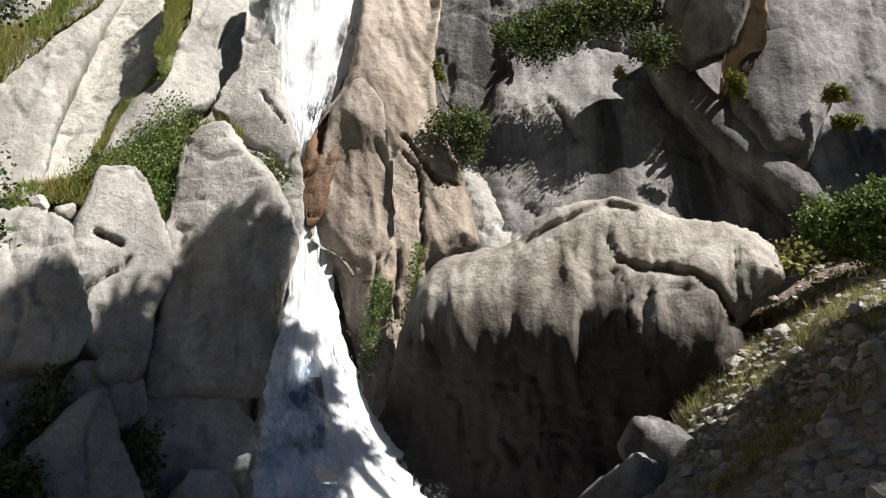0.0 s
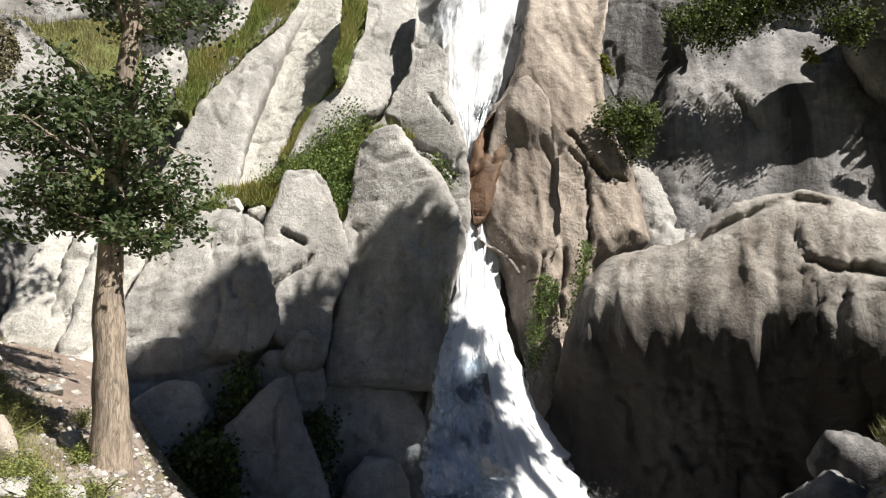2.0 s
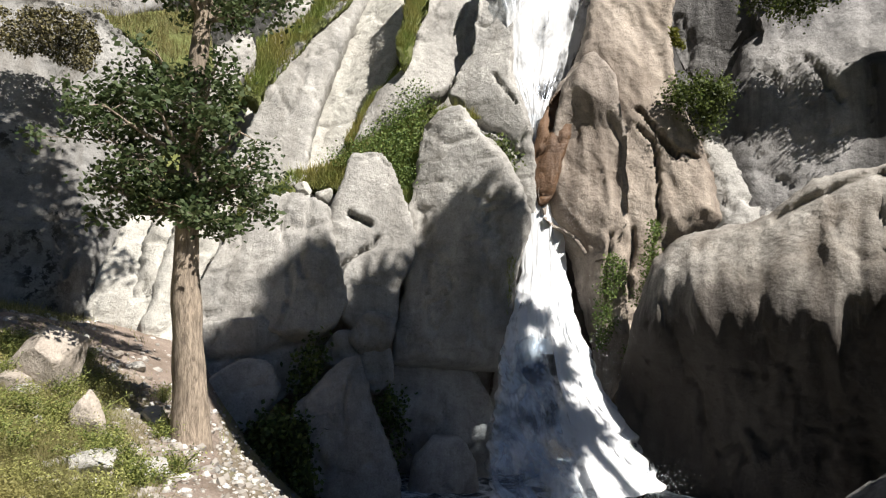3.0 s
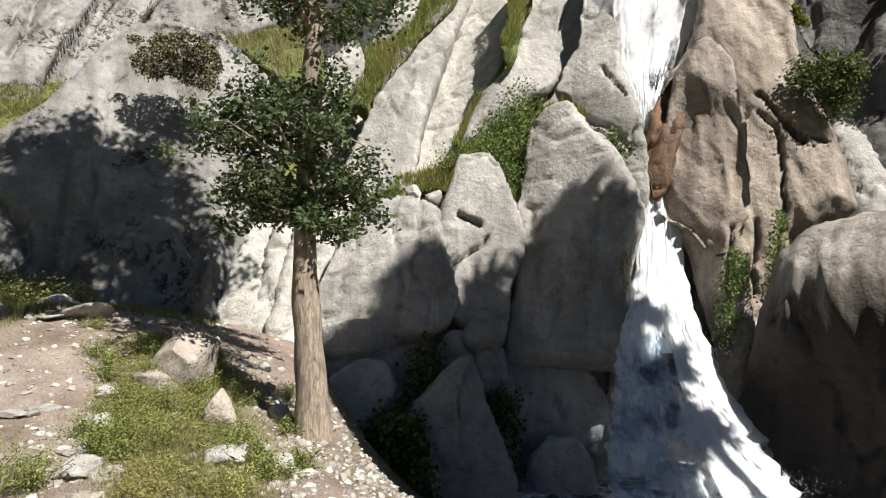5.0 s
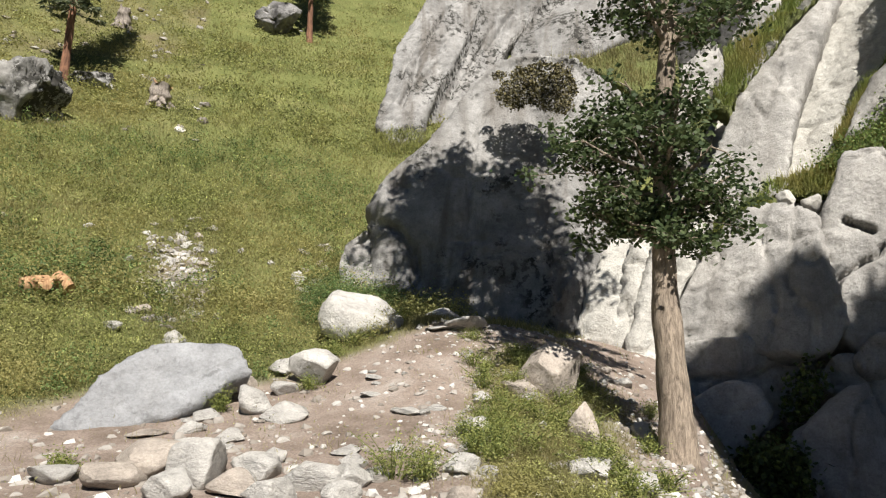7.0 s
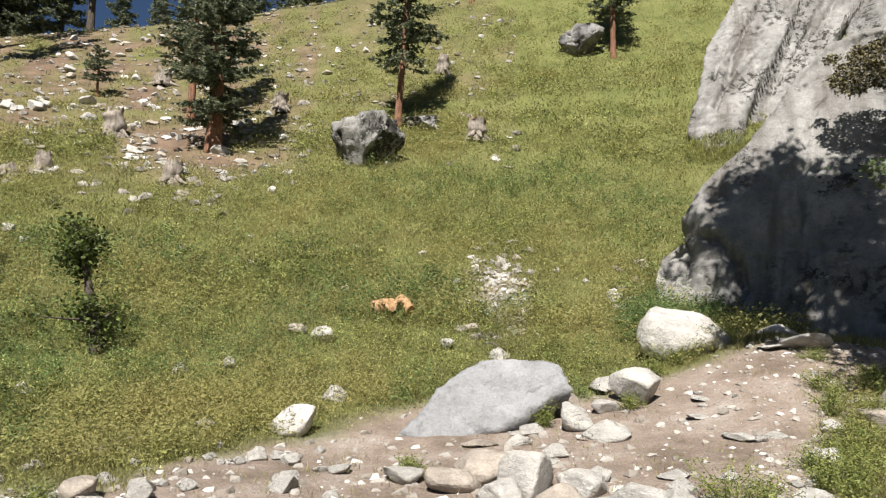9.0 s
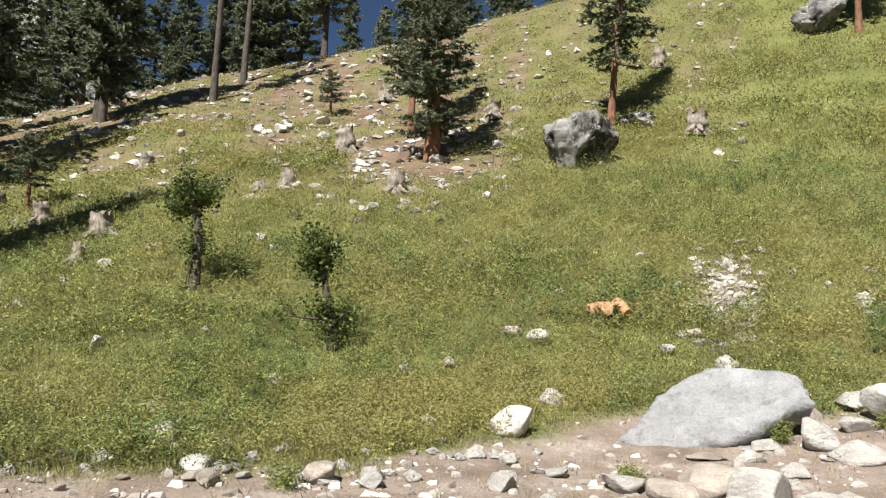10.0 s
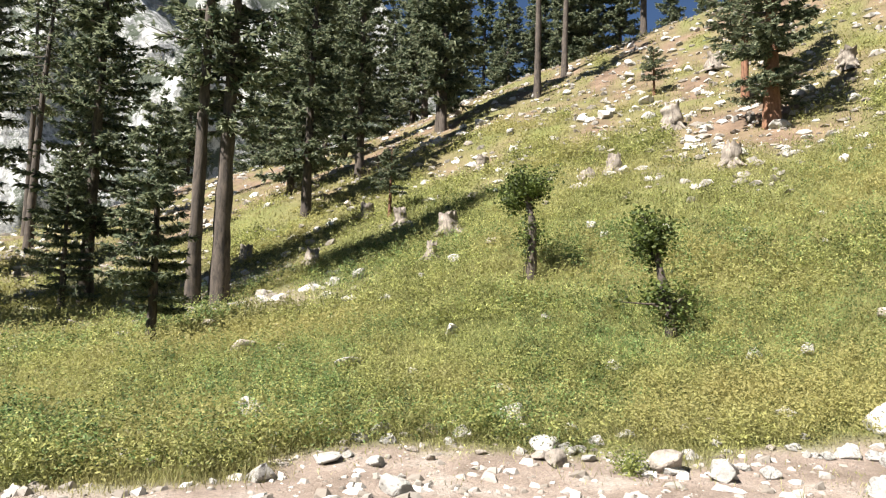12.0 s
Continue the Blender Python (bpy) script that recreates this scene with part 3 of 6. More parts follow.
rock_part("buttress_shoulder", (-2.4, 21.05, 6.1), 6, 13, [(-0.8, 2.7), (0, 3.7), (0.6, 2.9), (0.75, 1.5), (0.85, 0.6), (0.85, -0.4), (0.8, -1.8), (0.4, -2.7), (0, -2.9), (-0.6, -2.2), (-1.3, -1.7), (-1.5, -0.9), (-1.2, 0.2), (-1, 1.6)],
          GRANITE_UMBER, "umber-brown rough face of the buttress", seed=12, bulge=0.5, edge=1.5, power=2.0, rough=0.22, fissure=0.05, flutes=0.35, slant=-0.3, facets=2)
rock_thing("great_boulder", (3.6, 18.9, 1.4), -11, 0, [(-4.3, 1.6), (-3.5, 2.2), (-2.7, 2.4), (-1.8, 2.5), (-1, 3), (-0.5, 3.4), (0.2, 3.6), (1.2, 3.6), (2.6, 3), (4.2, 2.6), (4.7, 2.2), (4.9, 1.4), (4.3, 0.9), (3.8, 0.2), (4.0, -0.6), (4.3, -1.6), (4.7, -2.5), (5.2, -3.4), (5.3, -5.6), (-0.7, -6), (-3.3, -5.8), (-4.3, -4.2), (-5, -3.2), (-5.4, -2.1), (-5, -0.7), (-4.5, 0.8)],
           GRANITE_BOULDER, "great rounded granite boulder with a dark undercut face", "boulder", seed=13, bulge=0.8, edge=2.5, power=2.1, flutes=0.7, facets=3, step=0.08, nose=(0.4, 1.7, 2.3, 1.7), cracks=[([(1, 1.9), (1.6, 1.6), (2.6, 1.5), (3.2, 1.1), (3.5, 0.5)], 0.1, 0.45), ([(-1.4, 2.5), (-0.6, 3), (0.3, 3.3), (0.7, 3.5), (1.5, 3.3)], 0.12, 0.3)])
rock_part("foot_rock", (4.1, 15.1, -2.0), -15, 0, [(-1.5, -0.1), (-0.9, 0.5), (-0.2, 1), (0.4, 0.7), (0.8, 0.3), (1.5, 0), (1.5, -1.1), (-1.7, -1.3)],
          GRANITE_DARK, "rounded rock at the foot of the boulder", seed=14, bulge=1.2, edge=1.2)
rock_part("foot_rock", (4.7, 15.6, -1.0), -17, 0, [(-1, 0.1), (-0.6, 0.7), (0, 0.6), (0.4, 0.3), (0.7, -0), (0.8, -0.8), (0.1, -0.6), (-0.6, -0.3)],
          GRANITE_DARK, "", seed=15, bulge=0.9, edge=0.8)
rock_part("buttress", (-6.1, 19.7, 3.9), 17, 8, [(-1.4, 0.4), (-1.2, 2.1), (-1, 3.3), (-0.5, 3.7), (0.1, 3.7), (0.5, 3), (1.2, 2.2), (1.7, 1.3), (1.9, 0.3), (1.5, -1), (1.3, -2.9), (1.2, -3.8), (0.1, -3.8), (-1.8, -3.7), (-1.6, -2.2), (-1.4, -1)],
          GRANITE, "tall rounded granite buttress", seed=17, facets=1, bulge=1.35, edge=1.25, cracks=[([(0.2, 3.5), (1.1, 2.3)], 0.12, 0.3)])
rock_part("buttress", (-6.4, 19.0, -1.4), 19, 4, [(-1.4, 1.5), (-0.4, 1.8), (0.7, 1.5), (1.2, 0.7), (1.4, -0.7), (1.4, -2.6), (-1.3, -2.3), (-1.3, 0.2)],
          GRANITE, "", seed=18, bulge=1.0, edge=0.8)
rock_part("foot_rock", (-5.9, 17.6, -2.4), 18, 0, [(-0.7, 0.3), (-0.3, 0.8), (0.4, 0.8), (0.7, 0.3), (0.8, -1.2), (-0.8, -1)],
          GRANITE, "", seed=19, bulge=0.9, edge=0.8)
rock_part("buttress", (-8.3, 18.2, 3.6), 25, 10, [(-1.2, -0.2), (-1, 1), (-0.7, 1.8), (-0.5, 2.5), (0.2, 2.5), (0.6, 1.9), (0.9, 1.1), (1.1, 0.3), (1.1, -0.5), (0.7, -1.3), (0.6, -2.2), (-0, -2.7), (-0.7, -2.2), (-1, -1.3)],
          GRANITE, "granite buttress with a small dark cavity", seed=20, bulge=1.0, step=0.065, edge=0.9, cracks=[([(-0.6, 0.5), (-0.4, 0.4), (-0.1, 0.4), (0, 0.3)], 0.07, 0.9), ([(-0.9, -1.3), (-0.7, -0.8), (0, -0.3), (0.2, -0)], 0.06, 0.4)])
rock_part("buttress", (-10.1, 16.3, 2.6), 32, 16, [(-1.9, -0.3), (-1.5, 0.5), (-0.6, 1.9), (0.4, 2.2), (1.2, 1.8), (1.4, 0.9), (1.7, -0.7), (1.4, -1.3), (0.8, -1.7), (-0.9, -1.5), (-1.8, -1.4)],
          GRANITE, "smooth bulging granite buttress", seed=21, bulge=1.0, edge=1.0)
rock_part("foot_rock", (-10.1, 15.4, -0.0), 33, 6, [(-1.3, 1.2), (-0.1, 1.4), (1.3, 1), (1.4, 0.5), (1, -0.1), (0.4, -0.6), (-0.2, -1.5), (-1, -1.4), (-1.2, -0.3)],
          GRANITE, "", seed=22, bulge=0.8, edge=0.7, cracks=[([(-1.2, 0.5), (-0.1, 0.5), (1, 0.9)], 0.1, 0.4)])
rock_part("foot_rock", (-9.9, 14.6, -0.4), 34, 0, [(-0.8, 0.3), (-0.1, 0.8), (0.5, 0.7), (0.8, 0.3), (0.4, -0.3), (-0, -1), (-0.8, -0.9)],
          GRANITE, "", seed=23, bulge=0.6, edge=0.7)
rock_part("foot_rock", (-7.7, 15.8, -1.5), 26, 12, [(-1.3, 0.6), (-0.7, 1.3), (-0.2, 1.9), (0.1, 2), (0.4, 1.3), (0.8, 0.1), (1.1, -0.8), (1.1, -2.6), (-0.3, -2.5), (-1, -0.8)],
          GRANITE, "pointed granite boulder", seed=24, bulge=1.0, edge=1.1)
rock_part("foot_rock", (-7.8, 17.3, 1.1), 24, 0, [(-0.6, -0.1), (-0, 0.5), (0.5, 0.2), (0.4, -0.3), (-0.3, -0.4)],
          GRANITE, "", seed=25, bulge=0.5, edge=0.5)
rock_part("foot_rock", (-7.8, 17.5, 0.1), 24, 0, [(-0.4, -0.2), (-0.3, 0.4), (0.3, 0.5), (0.4, -0.1), (0, -0.5)],
          GRANITE, "", seed=26, bulge=0.4, edge=0.4)
rock_part("foot_rock", (-8.4, 16.9, 0.6), 26, 0, [(-0.5, 0), (-0.1, 0.5), (0.3, 0.4), (0.5, -0.2), (0.2, -0.5), (-0.3, -0.3)],
          GRANITE, "", seed=27, bulge=0.4, edge=0.4)
rock_part("rib", (-5.5, 21.6, 8.5), 14, 12, [(-1.1, -0.2), (-1.5, 0.2), (-0.7, 1.5), (-0.5, 4.4), (0, 5.8), (0.4, 3.1), (0.4, 0.6), (0.9, -0.8), (1.1, -2.5), (1, -4), (0.6, -3.4), (-0.1, -2.2), (-0.6, -1.1)],
          GRANITE, "cracked granite rib beside the fall", seed=28, bulge=0.9, step=0.06, rough=0.2, fissure=0.12, edge=0.9, cracks=[([(-1.2, 1.3), (-1.6, 0)], 0.05, 0.4), ([(-0.8, -1), (0.2, -1.6), (0.7, -2.3)], 0.06, 0.4), ([(-0.1, 0.5), (0.6, -0.6)], 0.05, 0.3)])
rock_part("slab", (-8.0, 22.2, 10.7), 20, 20, [(-2.3, -4.2), (-1.7, -2.3), (-0.7, -0.9), (-0.3, 1.1), (0.2, 4.9), (2, 5.6), (1.8, 1.9), (1.4, -0.1), (0.6, -1.5), (-0.4, -2.5)],
          GRANITE, "smooth granite slab", seed=29, bulge=0.6, edge=0.8, slant=0.4, facets=2)
rock_part("slab", (-12.0, 20.5, 9.4), 30, 28, [(-1.8, -5.3), (-1.9, -3.7), (-1.3, -1.9), (-1.1, -0.7), (-0.5, 1), (0.8, 3.4), (1.8, 7.7), (3.8, 8.1), (1.6, 2.6), (0.5, -1.4), (-0.1, -4.6)],
          GRANITE, "shaded grey slab beside the white one", seed=30, bulge=0.45, edge=0.45, facets=2)
rock_part("slab", (-11.1, 21.0, 9.3), 28, 28, [(-2.1, -4.7), (-2.3, -3.9), (-1.7, -2.4), (-1.5, -0.6), (-1, 1.3), (0.5, 3.9), (1.6, 7.9), (3.6, 8.3), (2.4, 2.9), (2, 0.8), (1, -1.4), (0.4, -2.9), (-1.1, -4.1)],
          GRANITE_WHITE, "bright white granite slab", seed=31, bulge=0.6, edge=0.7, slant=0.6, flutes=0.25, facets=2, cracks=[([(-0.9, 0.5), (-1.3, -1.4), (-1.3, -2.8)], 0.07, 0.5), ([(-0.6, 1.1), (0.5, 3.3)], 0.05, 0.25)])
rock_part("slab", (-14.1, 19.8, 6.3), 35, 25, [(-0.9, -3.6), (0.1, -1.5), (0.3, 0.1), (1.1, 1.9), (1.7, 4.1), (0.1, 2.5), (-0.5, 1), (-0.6, -0.9), (-1, -2.4)],
          GRANITE_WHITE, "", seed=32, bulge=0.6, edge=0.8)
rock_part("slab", (-14.9, 20.7, 9.5), 36, 20, [(-1.1, -2.1), (-0.6, 1.6), (0.5, 2.6), (0.7, 1.4), (0.1, -0), (0.5, -0.6), (-0.1, -2.6)],
          GRANITE, "", seed=33, bulge=0.6, edge=0.6)
rock_part("slab", (-12.6, 17.4, 3.5), 36, 15, [(0.4, -1.1), (-0.6, -2.1), (-1.2, -2.7), (-1.5, 0.1), (-0.7, 1.9), (0.6, 2), (1.6, 2.1), (1.6, 0.4)],
          GRANITE, "", seed=34, bulge=0.6, edge=0.8)
rock_part("dome", (-16.0, 12.7, 5.8), 52, 14, [(-3.3, -5.4), (-3.5, -3.2), (-3.4, -2), (-3.7, -1), (-3, 0.1), (-2.2, 0.9), (-1.4, 2), (-0.7, 3.2), (-0, 4.1), (0.9, 4.3), (2.1, 4.2), (3, 3.6), (3.9, 2.4), (3.8, 0.3), (3.2, -1.9), (2.6, -3.2), (2.2, -5.4)],
          GRANITE_LICHEN, "broad lichen-spotted granite dome", seed=35, bulge=1.2, edge=1.8, facets=1, cracks=[([(-3.6, -1.4), (-2.6, -2), (-2, -3.2)], 0.1, 0.35), ([(-2.2, -2.4), (-2.2, -3.8)], 0.08, 0.3)])
rock_part("rib", (-16.9, 9.2, 2.6), 61, 14, [(-0.9, 0.2), (-0.7, 1.2), (-0.1, 1.7), (0.5, 1.3), (1.2, 0.1), (1.3, -1.7), (-0.4, -1.7), (-0.8, -0.8)],
          GRANITE, "fissured pale granite rib", seed=36, bulge=0.8, edge=0.8, cracks=[([(0.2, 1.6), (0.4, 0.6), (0.6, -0.5)], 0.12, 0.35), ([(-0.5, 0.6), (0.2, 0.4)], 0.08, 0.2)])
rock_part("rib", (-12.8, 13.7, 2.4), 43, 14, [(-0.7, -1.2), (-0.4, 0.1), (0.2, 1.5), (0.7, 1.5), (0.3, -0.2), (-0.1, -1.6)],
          GRANITE_WHITE, "narrow pale granite rib", seed=37, bulge=0.5, edge=0.45)
rock_part("rib", (-12.2, 14.1, 2.3), 41, 14, [(-0.8, -1.5), (-0.3, 0), (-0, 1.5), (0.7, 1.7), (0.6, 0.6), (0.1, -0.6), (-0.1, -1.7)],
          GRANITE_WHITE, "", seed=38, bulge=0.5, edge=0.5)
rock_part("rib", (-11.5, 14.5, 2.5), 38, 14, [(-1, -1.9), (-0.7, -0.5), (-0.3, 1.2), (1.1, 2.3), (0.7, 1.2), (0.2, -0), (-0, -2)],
          GRANITE_WHITE, "", seed=39, bulge=0.5, edge=0.6)
rock_part("core", (-9.9, 20.3, 2.5), 26, 8, [(-6.5, 1.9), (-3.3, 2.7), (-0.7, 3.7), (1.1, 4.4), (2.6, 6), (5.1, 5.5), (5.8, 2.4), (5.2, -6), (4.6, -7.5), (-3.2, -6.3), (-5.9, -3.4)],
          GRANITE, "granite mass behind the buttresses", seed=40, bulge=0.5, edge=1.0, step=0.16)
rock_part("core", (-10.8, 23.7, 10.7), 25, 20, [(-6.1, -4.9), (-3.9, 1.7), (-1.6, 6.6), (2, 9.1), (5.5, 10.2), (5.5, 1.9), (5.5, -4), (1.9, -4.3), (-1.1, -4.5), (-3.3, -5.1)],
          GRANITE, "", seed=41, bulge=0.5, edge=1.0, step=0.16)
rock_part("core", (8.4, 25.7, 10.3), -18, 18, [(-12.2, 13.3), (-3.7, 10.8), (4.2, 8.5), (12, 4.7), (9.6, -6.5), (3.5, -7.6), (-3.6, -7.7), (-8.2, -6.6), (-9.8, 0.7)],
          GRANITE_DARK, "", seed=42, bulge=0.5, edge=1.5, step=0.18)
rock_part("chute", (-3.8, 24.0, 5.1), 9, 12, [(-2.5, 13.8), (2.2, 14.2), (1.2, 8.1), (0.7, 5.2), (0.3, 0.3), (1, -3.6), (2, -6.6), (3.6, -10.6), (-2.4, -10.2), (-2.2, -5.4), (-1.9, -1.7), (-2.1, 7)],
          GRANITE_WET, "wet brown chute behind the fall", seed=43, bulge=0.5, edge=0.8, flutes=0.4)
ledge_plants("ledge_bush", (0.7, 22.0, 7.9), -2, 10, [(-1, 0.5), (-0.3, 0.9), (0.6, 0.5), (1, 0), (0.5, -0.6), (-0.1, -0.9), (-0.7, -0.4)],
             BUSH, 5200, 0.11, 44, "dark bush in a hollow of the cliff", category='bush', leaf=1)
ledge_plants("ledge_bush", (4.6, 22.7, 11.5), -11, 15, [(-2.8, 0.3), (-1.6, 0.7), (-0.3, 1), (1.2, 1.3), (2.5, 1), (2.9, -0.1), (1.7, -0.4), (0.4, -0.4), (-0.4, -1.1), (-1.7, -1.3), (-2.2, -0.9)],
             BUSH, 15000, 0.115, 45, "dark bush along a ledge of the cliff", category='bush', leaf=1, bulge=0.6)
ledge_plants("ledge_bush", (6.9, 21.7, 10.4), -18, 0, [(-0.7, 0.4), (0.4, 0.5), (0.7, -0.1), (0.1, -0.6), (-0.6, -0.2)],
             BUSH, 2600, 0.11, 46, "small bush on the cliff", category='bush', leaf=1)
rock_part("ledge_soil", (10.5, 17.6, 4.1), -31, 0, [(-1.3, 0.4), (-0.5, 0.8), (0.5, 0.9), (1.5, 0.8), (1.3, -0.9), (0.1, -1), (-0.7, -0.7), (-1.3, -0.3)],
          SOIL, "", seed=47, bulge=0.16, edge=0.5, back=0.5, grow=0.0, fissure=0.0)
ledge_plants("ledge_bush", (10.5, 17.6, 4.1), -31, 0, [(-1.3, 0.4), (-0.5, 0.8), (0.5, 0.9), (1.5, 0.8), (1.3, -0.9), (0.1, -1), (-0.7, -0.7), (-1.3, -0.3)],
             LEDGE_HERB, 12000, 0.11, 47, "dense bushes under the dark cliff", category='bush', leaf=1, bulge=0.8)
ledge_plants("ledge_bush", (8.6, 17.5, 3.2), -26, 0, [(-0.5, 0.1), (0, 0.4), (0.4, 0.1), (0.3, -0.3), (-0.3, -0.3)],
             HERB, 1200, 0.14, 48, "green bush beside the boulder", category='bush', leaf=1)
ledge_plants("hanging_plants", (-2.0, 20.2, 2.4), 6, 0, [(0, 1.4), (0.4, 1.5), (0.55, 0.3), (0.4, -0.7), (0.1, -1.5), (-0.3, -1.9), (-0.35, -0.8), (-0.2, 0.3)],
             LEDGE_HERB, 3000, 0.075, 49, "plants hanging on the wet buttress", bulge=0.12, leaf=1)
ledge_plants("hanging_plants", (-1.0, 20.2, 2.5), 3, 0, [(0.1, 1.7), (0.5, 1.6), (0.45, 0.4), (0.3, -0.4), (0, -1.3), (-0.3, -2.1), (-0.6, -2), (-0.35, -0.7), (-0.1, 0.6)],
             LEDGE_HERB, 3000, 0.075, 50, "plants hanging on the wet buttress", bulge=0.12, leaf=1)
ledge_plants("hanging_plants", (-4.4, 18.8, 2.4), 13, 0, [(-0.1, 0.8), (0.2, 0.8), (0.1, -0.2), (-0.1, -1.1), (-0.2, -0.4)],
             LEDGE_GRASS, 500, 0.15, 51, "grass tuft beside the fall", bulge=0.1)
ledge_plants("ledge_bush", (-5.2, 20.3, 6.4), 14, 0, [(-0.6, 0.5), (0.4, 0.3), (0.6, -0.3), (0.1, -0.4), (-0.4, -0)],
             BUSH, 700, 0.13, 52, "small bush on the cracked rib", category='bush', leaf=1)
rock_part("ledge_soil", (-8.5, 14.0, -1.9), 31, 20, [(-0.8, 0.7), (-0.2, 1.3), (0.6, 1.1), (0.6, 0.5), (0.8, -0.7), (0.8, -1.4), (-0.8, -1.3), (-1, 0.1)],
          SOIL, "", seed=53, bulge=0.16, edge=0.5, back=0.5, grow=0.0, fissure=0.0)
ledge_plants("shade_plants", (-8.5, 14.0, -1.9), 31, 20, [(-0.8, 0.7), (-0.2, 1.3), (0.6, 1.1), (0.6, 0.5), (0.8, -0.7), (0.8, -1.4), (-0.8, -1.3), (-1, 0.1)],
             BUSH, 3500, 0.15, 53, "dark shaded plants at the foot of the cliff", category='plants', leaf=1)
ledge_plants("shade_plants", (-7.2, 17.2, -1.2), 23, 0, [(-0.5, 0.8), (0.3, 1.1), (0.3, -0.4), (0.2, -1.1), (-0.2, -0.4)],
             BUSH, 1300, 0.13, 54, "dark plants in a crevice", category='plants', leaf=1)
ledge_plants("shade_plants", (-8.8, 15.9, 0.2), 29, 0, [(-0.4, 0.2), (0.2, 0.8), (0.4, 0.3), (0.2, -0.4), (-0.4, -0.9)],
             BUSH, 1000, 0.13, 55, "dark plants in a crevice", category='plants', leaf=1)
ledge_plants("moss_patch", (9.1, 20.8, 9.0), -24, 0, [(-0.3, 0.4), (0.3, 0.5), (0.3, -0.4), (-0.3, -0.5)],
             MOSS, 2100, 0.085, 56, "yellow moss on dark rock", bulge=0.05, category='moss', leaf=1)
ledge_plants("moss_patch", (11.3, 19.7, 8.3), -30, 0, [(-0.4, 0.2), (0.3, 0.4), (0.4, -0.3), (-0.3, -0.3)],
             MOSS, 2100, 0.085, 57, "yellow moss on dark rock", bulge=0.05, category='moss', leaf=1)
ledge_plants("moss_patch", (11.5, 19.5, 7.3), -31, 0, [(-0.4, 0.2), (0.3, 0.2), (0.4, -0.3), (-0.3, -0.2)],
             MOSS, 1800, 0.085, 58, "yellow moss on dark rock", bulge=0.05, category='moss', leaf=1)
ledge_plants("moss_patch", (5.9, 22.1, 10.0), -15, 0, [(-0.3, 0.3), (0.3, 0.4), (0.2, -0.4), (-0.2, -0.3)],
             MOSS, 1500, 0.085, 59, "yellow moss on dark rock", bulge=0.05, category='moss', leaf=1)
ledge_plants("moss_patch", (0.0, 21.0, 9.7), -0, 0, [(-0.2, 0.4), (0.1, 0.4), (0.2, -0.4), (-0.1, -0.4)],
             MOSS, 1200, 0.085, 60, "moss on the rusty buttress", bulge=0.05, category='moss', leaf=1)
rock_thing("grey_boulder", (-10.6, 2.5, 0.74), 77, 38, [(-1.4, -0.75), (-1.15, -0.35), (-0.87, 0.15), (-0.5, 0.42), (-0.2, 0.57), (0.4, 0.6), (1.03, 0.56), (1.17, 0.15), (0.9, -0.05), (0.4, -0.45), (-0.2, -0.7), (-0.8, -0.8)],
           STONE_GREY, "large flat grey slab of rock half sunk beside the path", "boulder", seed=61, bulge=0.16, edge=0.32, power=3.5, back=0.5, step=0.05, facets=0, fissure=0.02, rough=0.04, grow=0.0, cracks=[([(-0.9, -0.1), (-0.2, 0.1), (0.7, 0.05)], 0.05, 0.05), ([(-0.4, -0.6), (0.3, -0.1), (1, 0.4)], 0.05, 0.05)])
rock_part("outcrop", (-31.9, 20.4, 16.5), 57, 30, [(-2.6, -5.8), (-2.1, -2.8), (-1.8, -0), (-1.1, 2.5), (-0.3, 4.7), (1.4, 11.5), (4.2, 11.8), (3, 5), (2, 1.7), (1, -1.7), (-0.1, -4.8), (-0.2, -7.3), (-1.7, -7.3)],
          GRANITE_LICHEN, "grey fissured outcrop rising from the grass", seed=62, bulge=0.5, edge=0.7, flutes=0.5, slant=0.45, facets=3, rough=0.25, cracks=[([(1, 4.8), (-0.6, -0.4), (-1.4, -4.9)], 0.14, 0.4), ([(-0.6, 1.5), (-1.7, -2.8)], 0.1, 0.3)])
rock_part("outcrop", (-29.7, 22.4, 15.8), 53, 30, [(-3.1, -6.6), (-2.5, -3.2), (-1.4, -0.1), (-0.3, 3.9), (1.2, 12.1), (5, 12.2), (3.3, 5.5), (1.5, 2.3), (0.7, -0.1), (-0.2, -2.4), (-0.2, -7.9), (-1.9, -7.9)],
          GRANITE_LICHEN, "", seed=63, bulge=0.5, edge=0.7, flutes=0.5, slant=0.45, facets=3, rough=0.25, cracks=[([(1.6, 5.5), (-0.4, 0.4), (-1.5, -3.6)], 0.14, 0.4), ([(0.6, 4.4), (-1, -0.1)], 0.12, 0.4)])
rock_part("outcrop", (-26.8, 26.7, 18.4), 45, 30, [(-3.5, -5.3), (-3.4, -2.6), (-2.2, 1.3), (-1.1, 3.9), (-0.4, 8.6), (4.9, 8), (3.9, 0.3), (2.4, -2.2), (0.6, -3.3), (-0.6, -5.5)],
          GRANITE_LICHEN, "", seed=64, bulge=0.5, edge=0.9, facets=3, rough=0.25)
rock_part("ledge_soil", (-9.1, 19.8, 6.5), 25, 30, [(-2.7, -1.4), (-2.4, -0.7), (-1.6, -0.5), (-0.9, -0.1), (-0.4, 0.5), (0.3, 1.1), (0.8, 2.3), (1.6, 3.1), (2.1, 2.9), (2, 2), (1.8, 1.4), (1.6, -0.4), (1.6, -1.3), (1.1, -1.7), (0.5, -1.2), (0.3, -0.4), (-0.2, -0.2), (-0.6, -0.5), (-0.6, -1.3), (-1.2, -1.4), (-2.2, -1.2)],
          SOIL, "", seed=65, bulge=0.16, edge=0.5, back=0.5, grow=0.0, fissure=0.0)
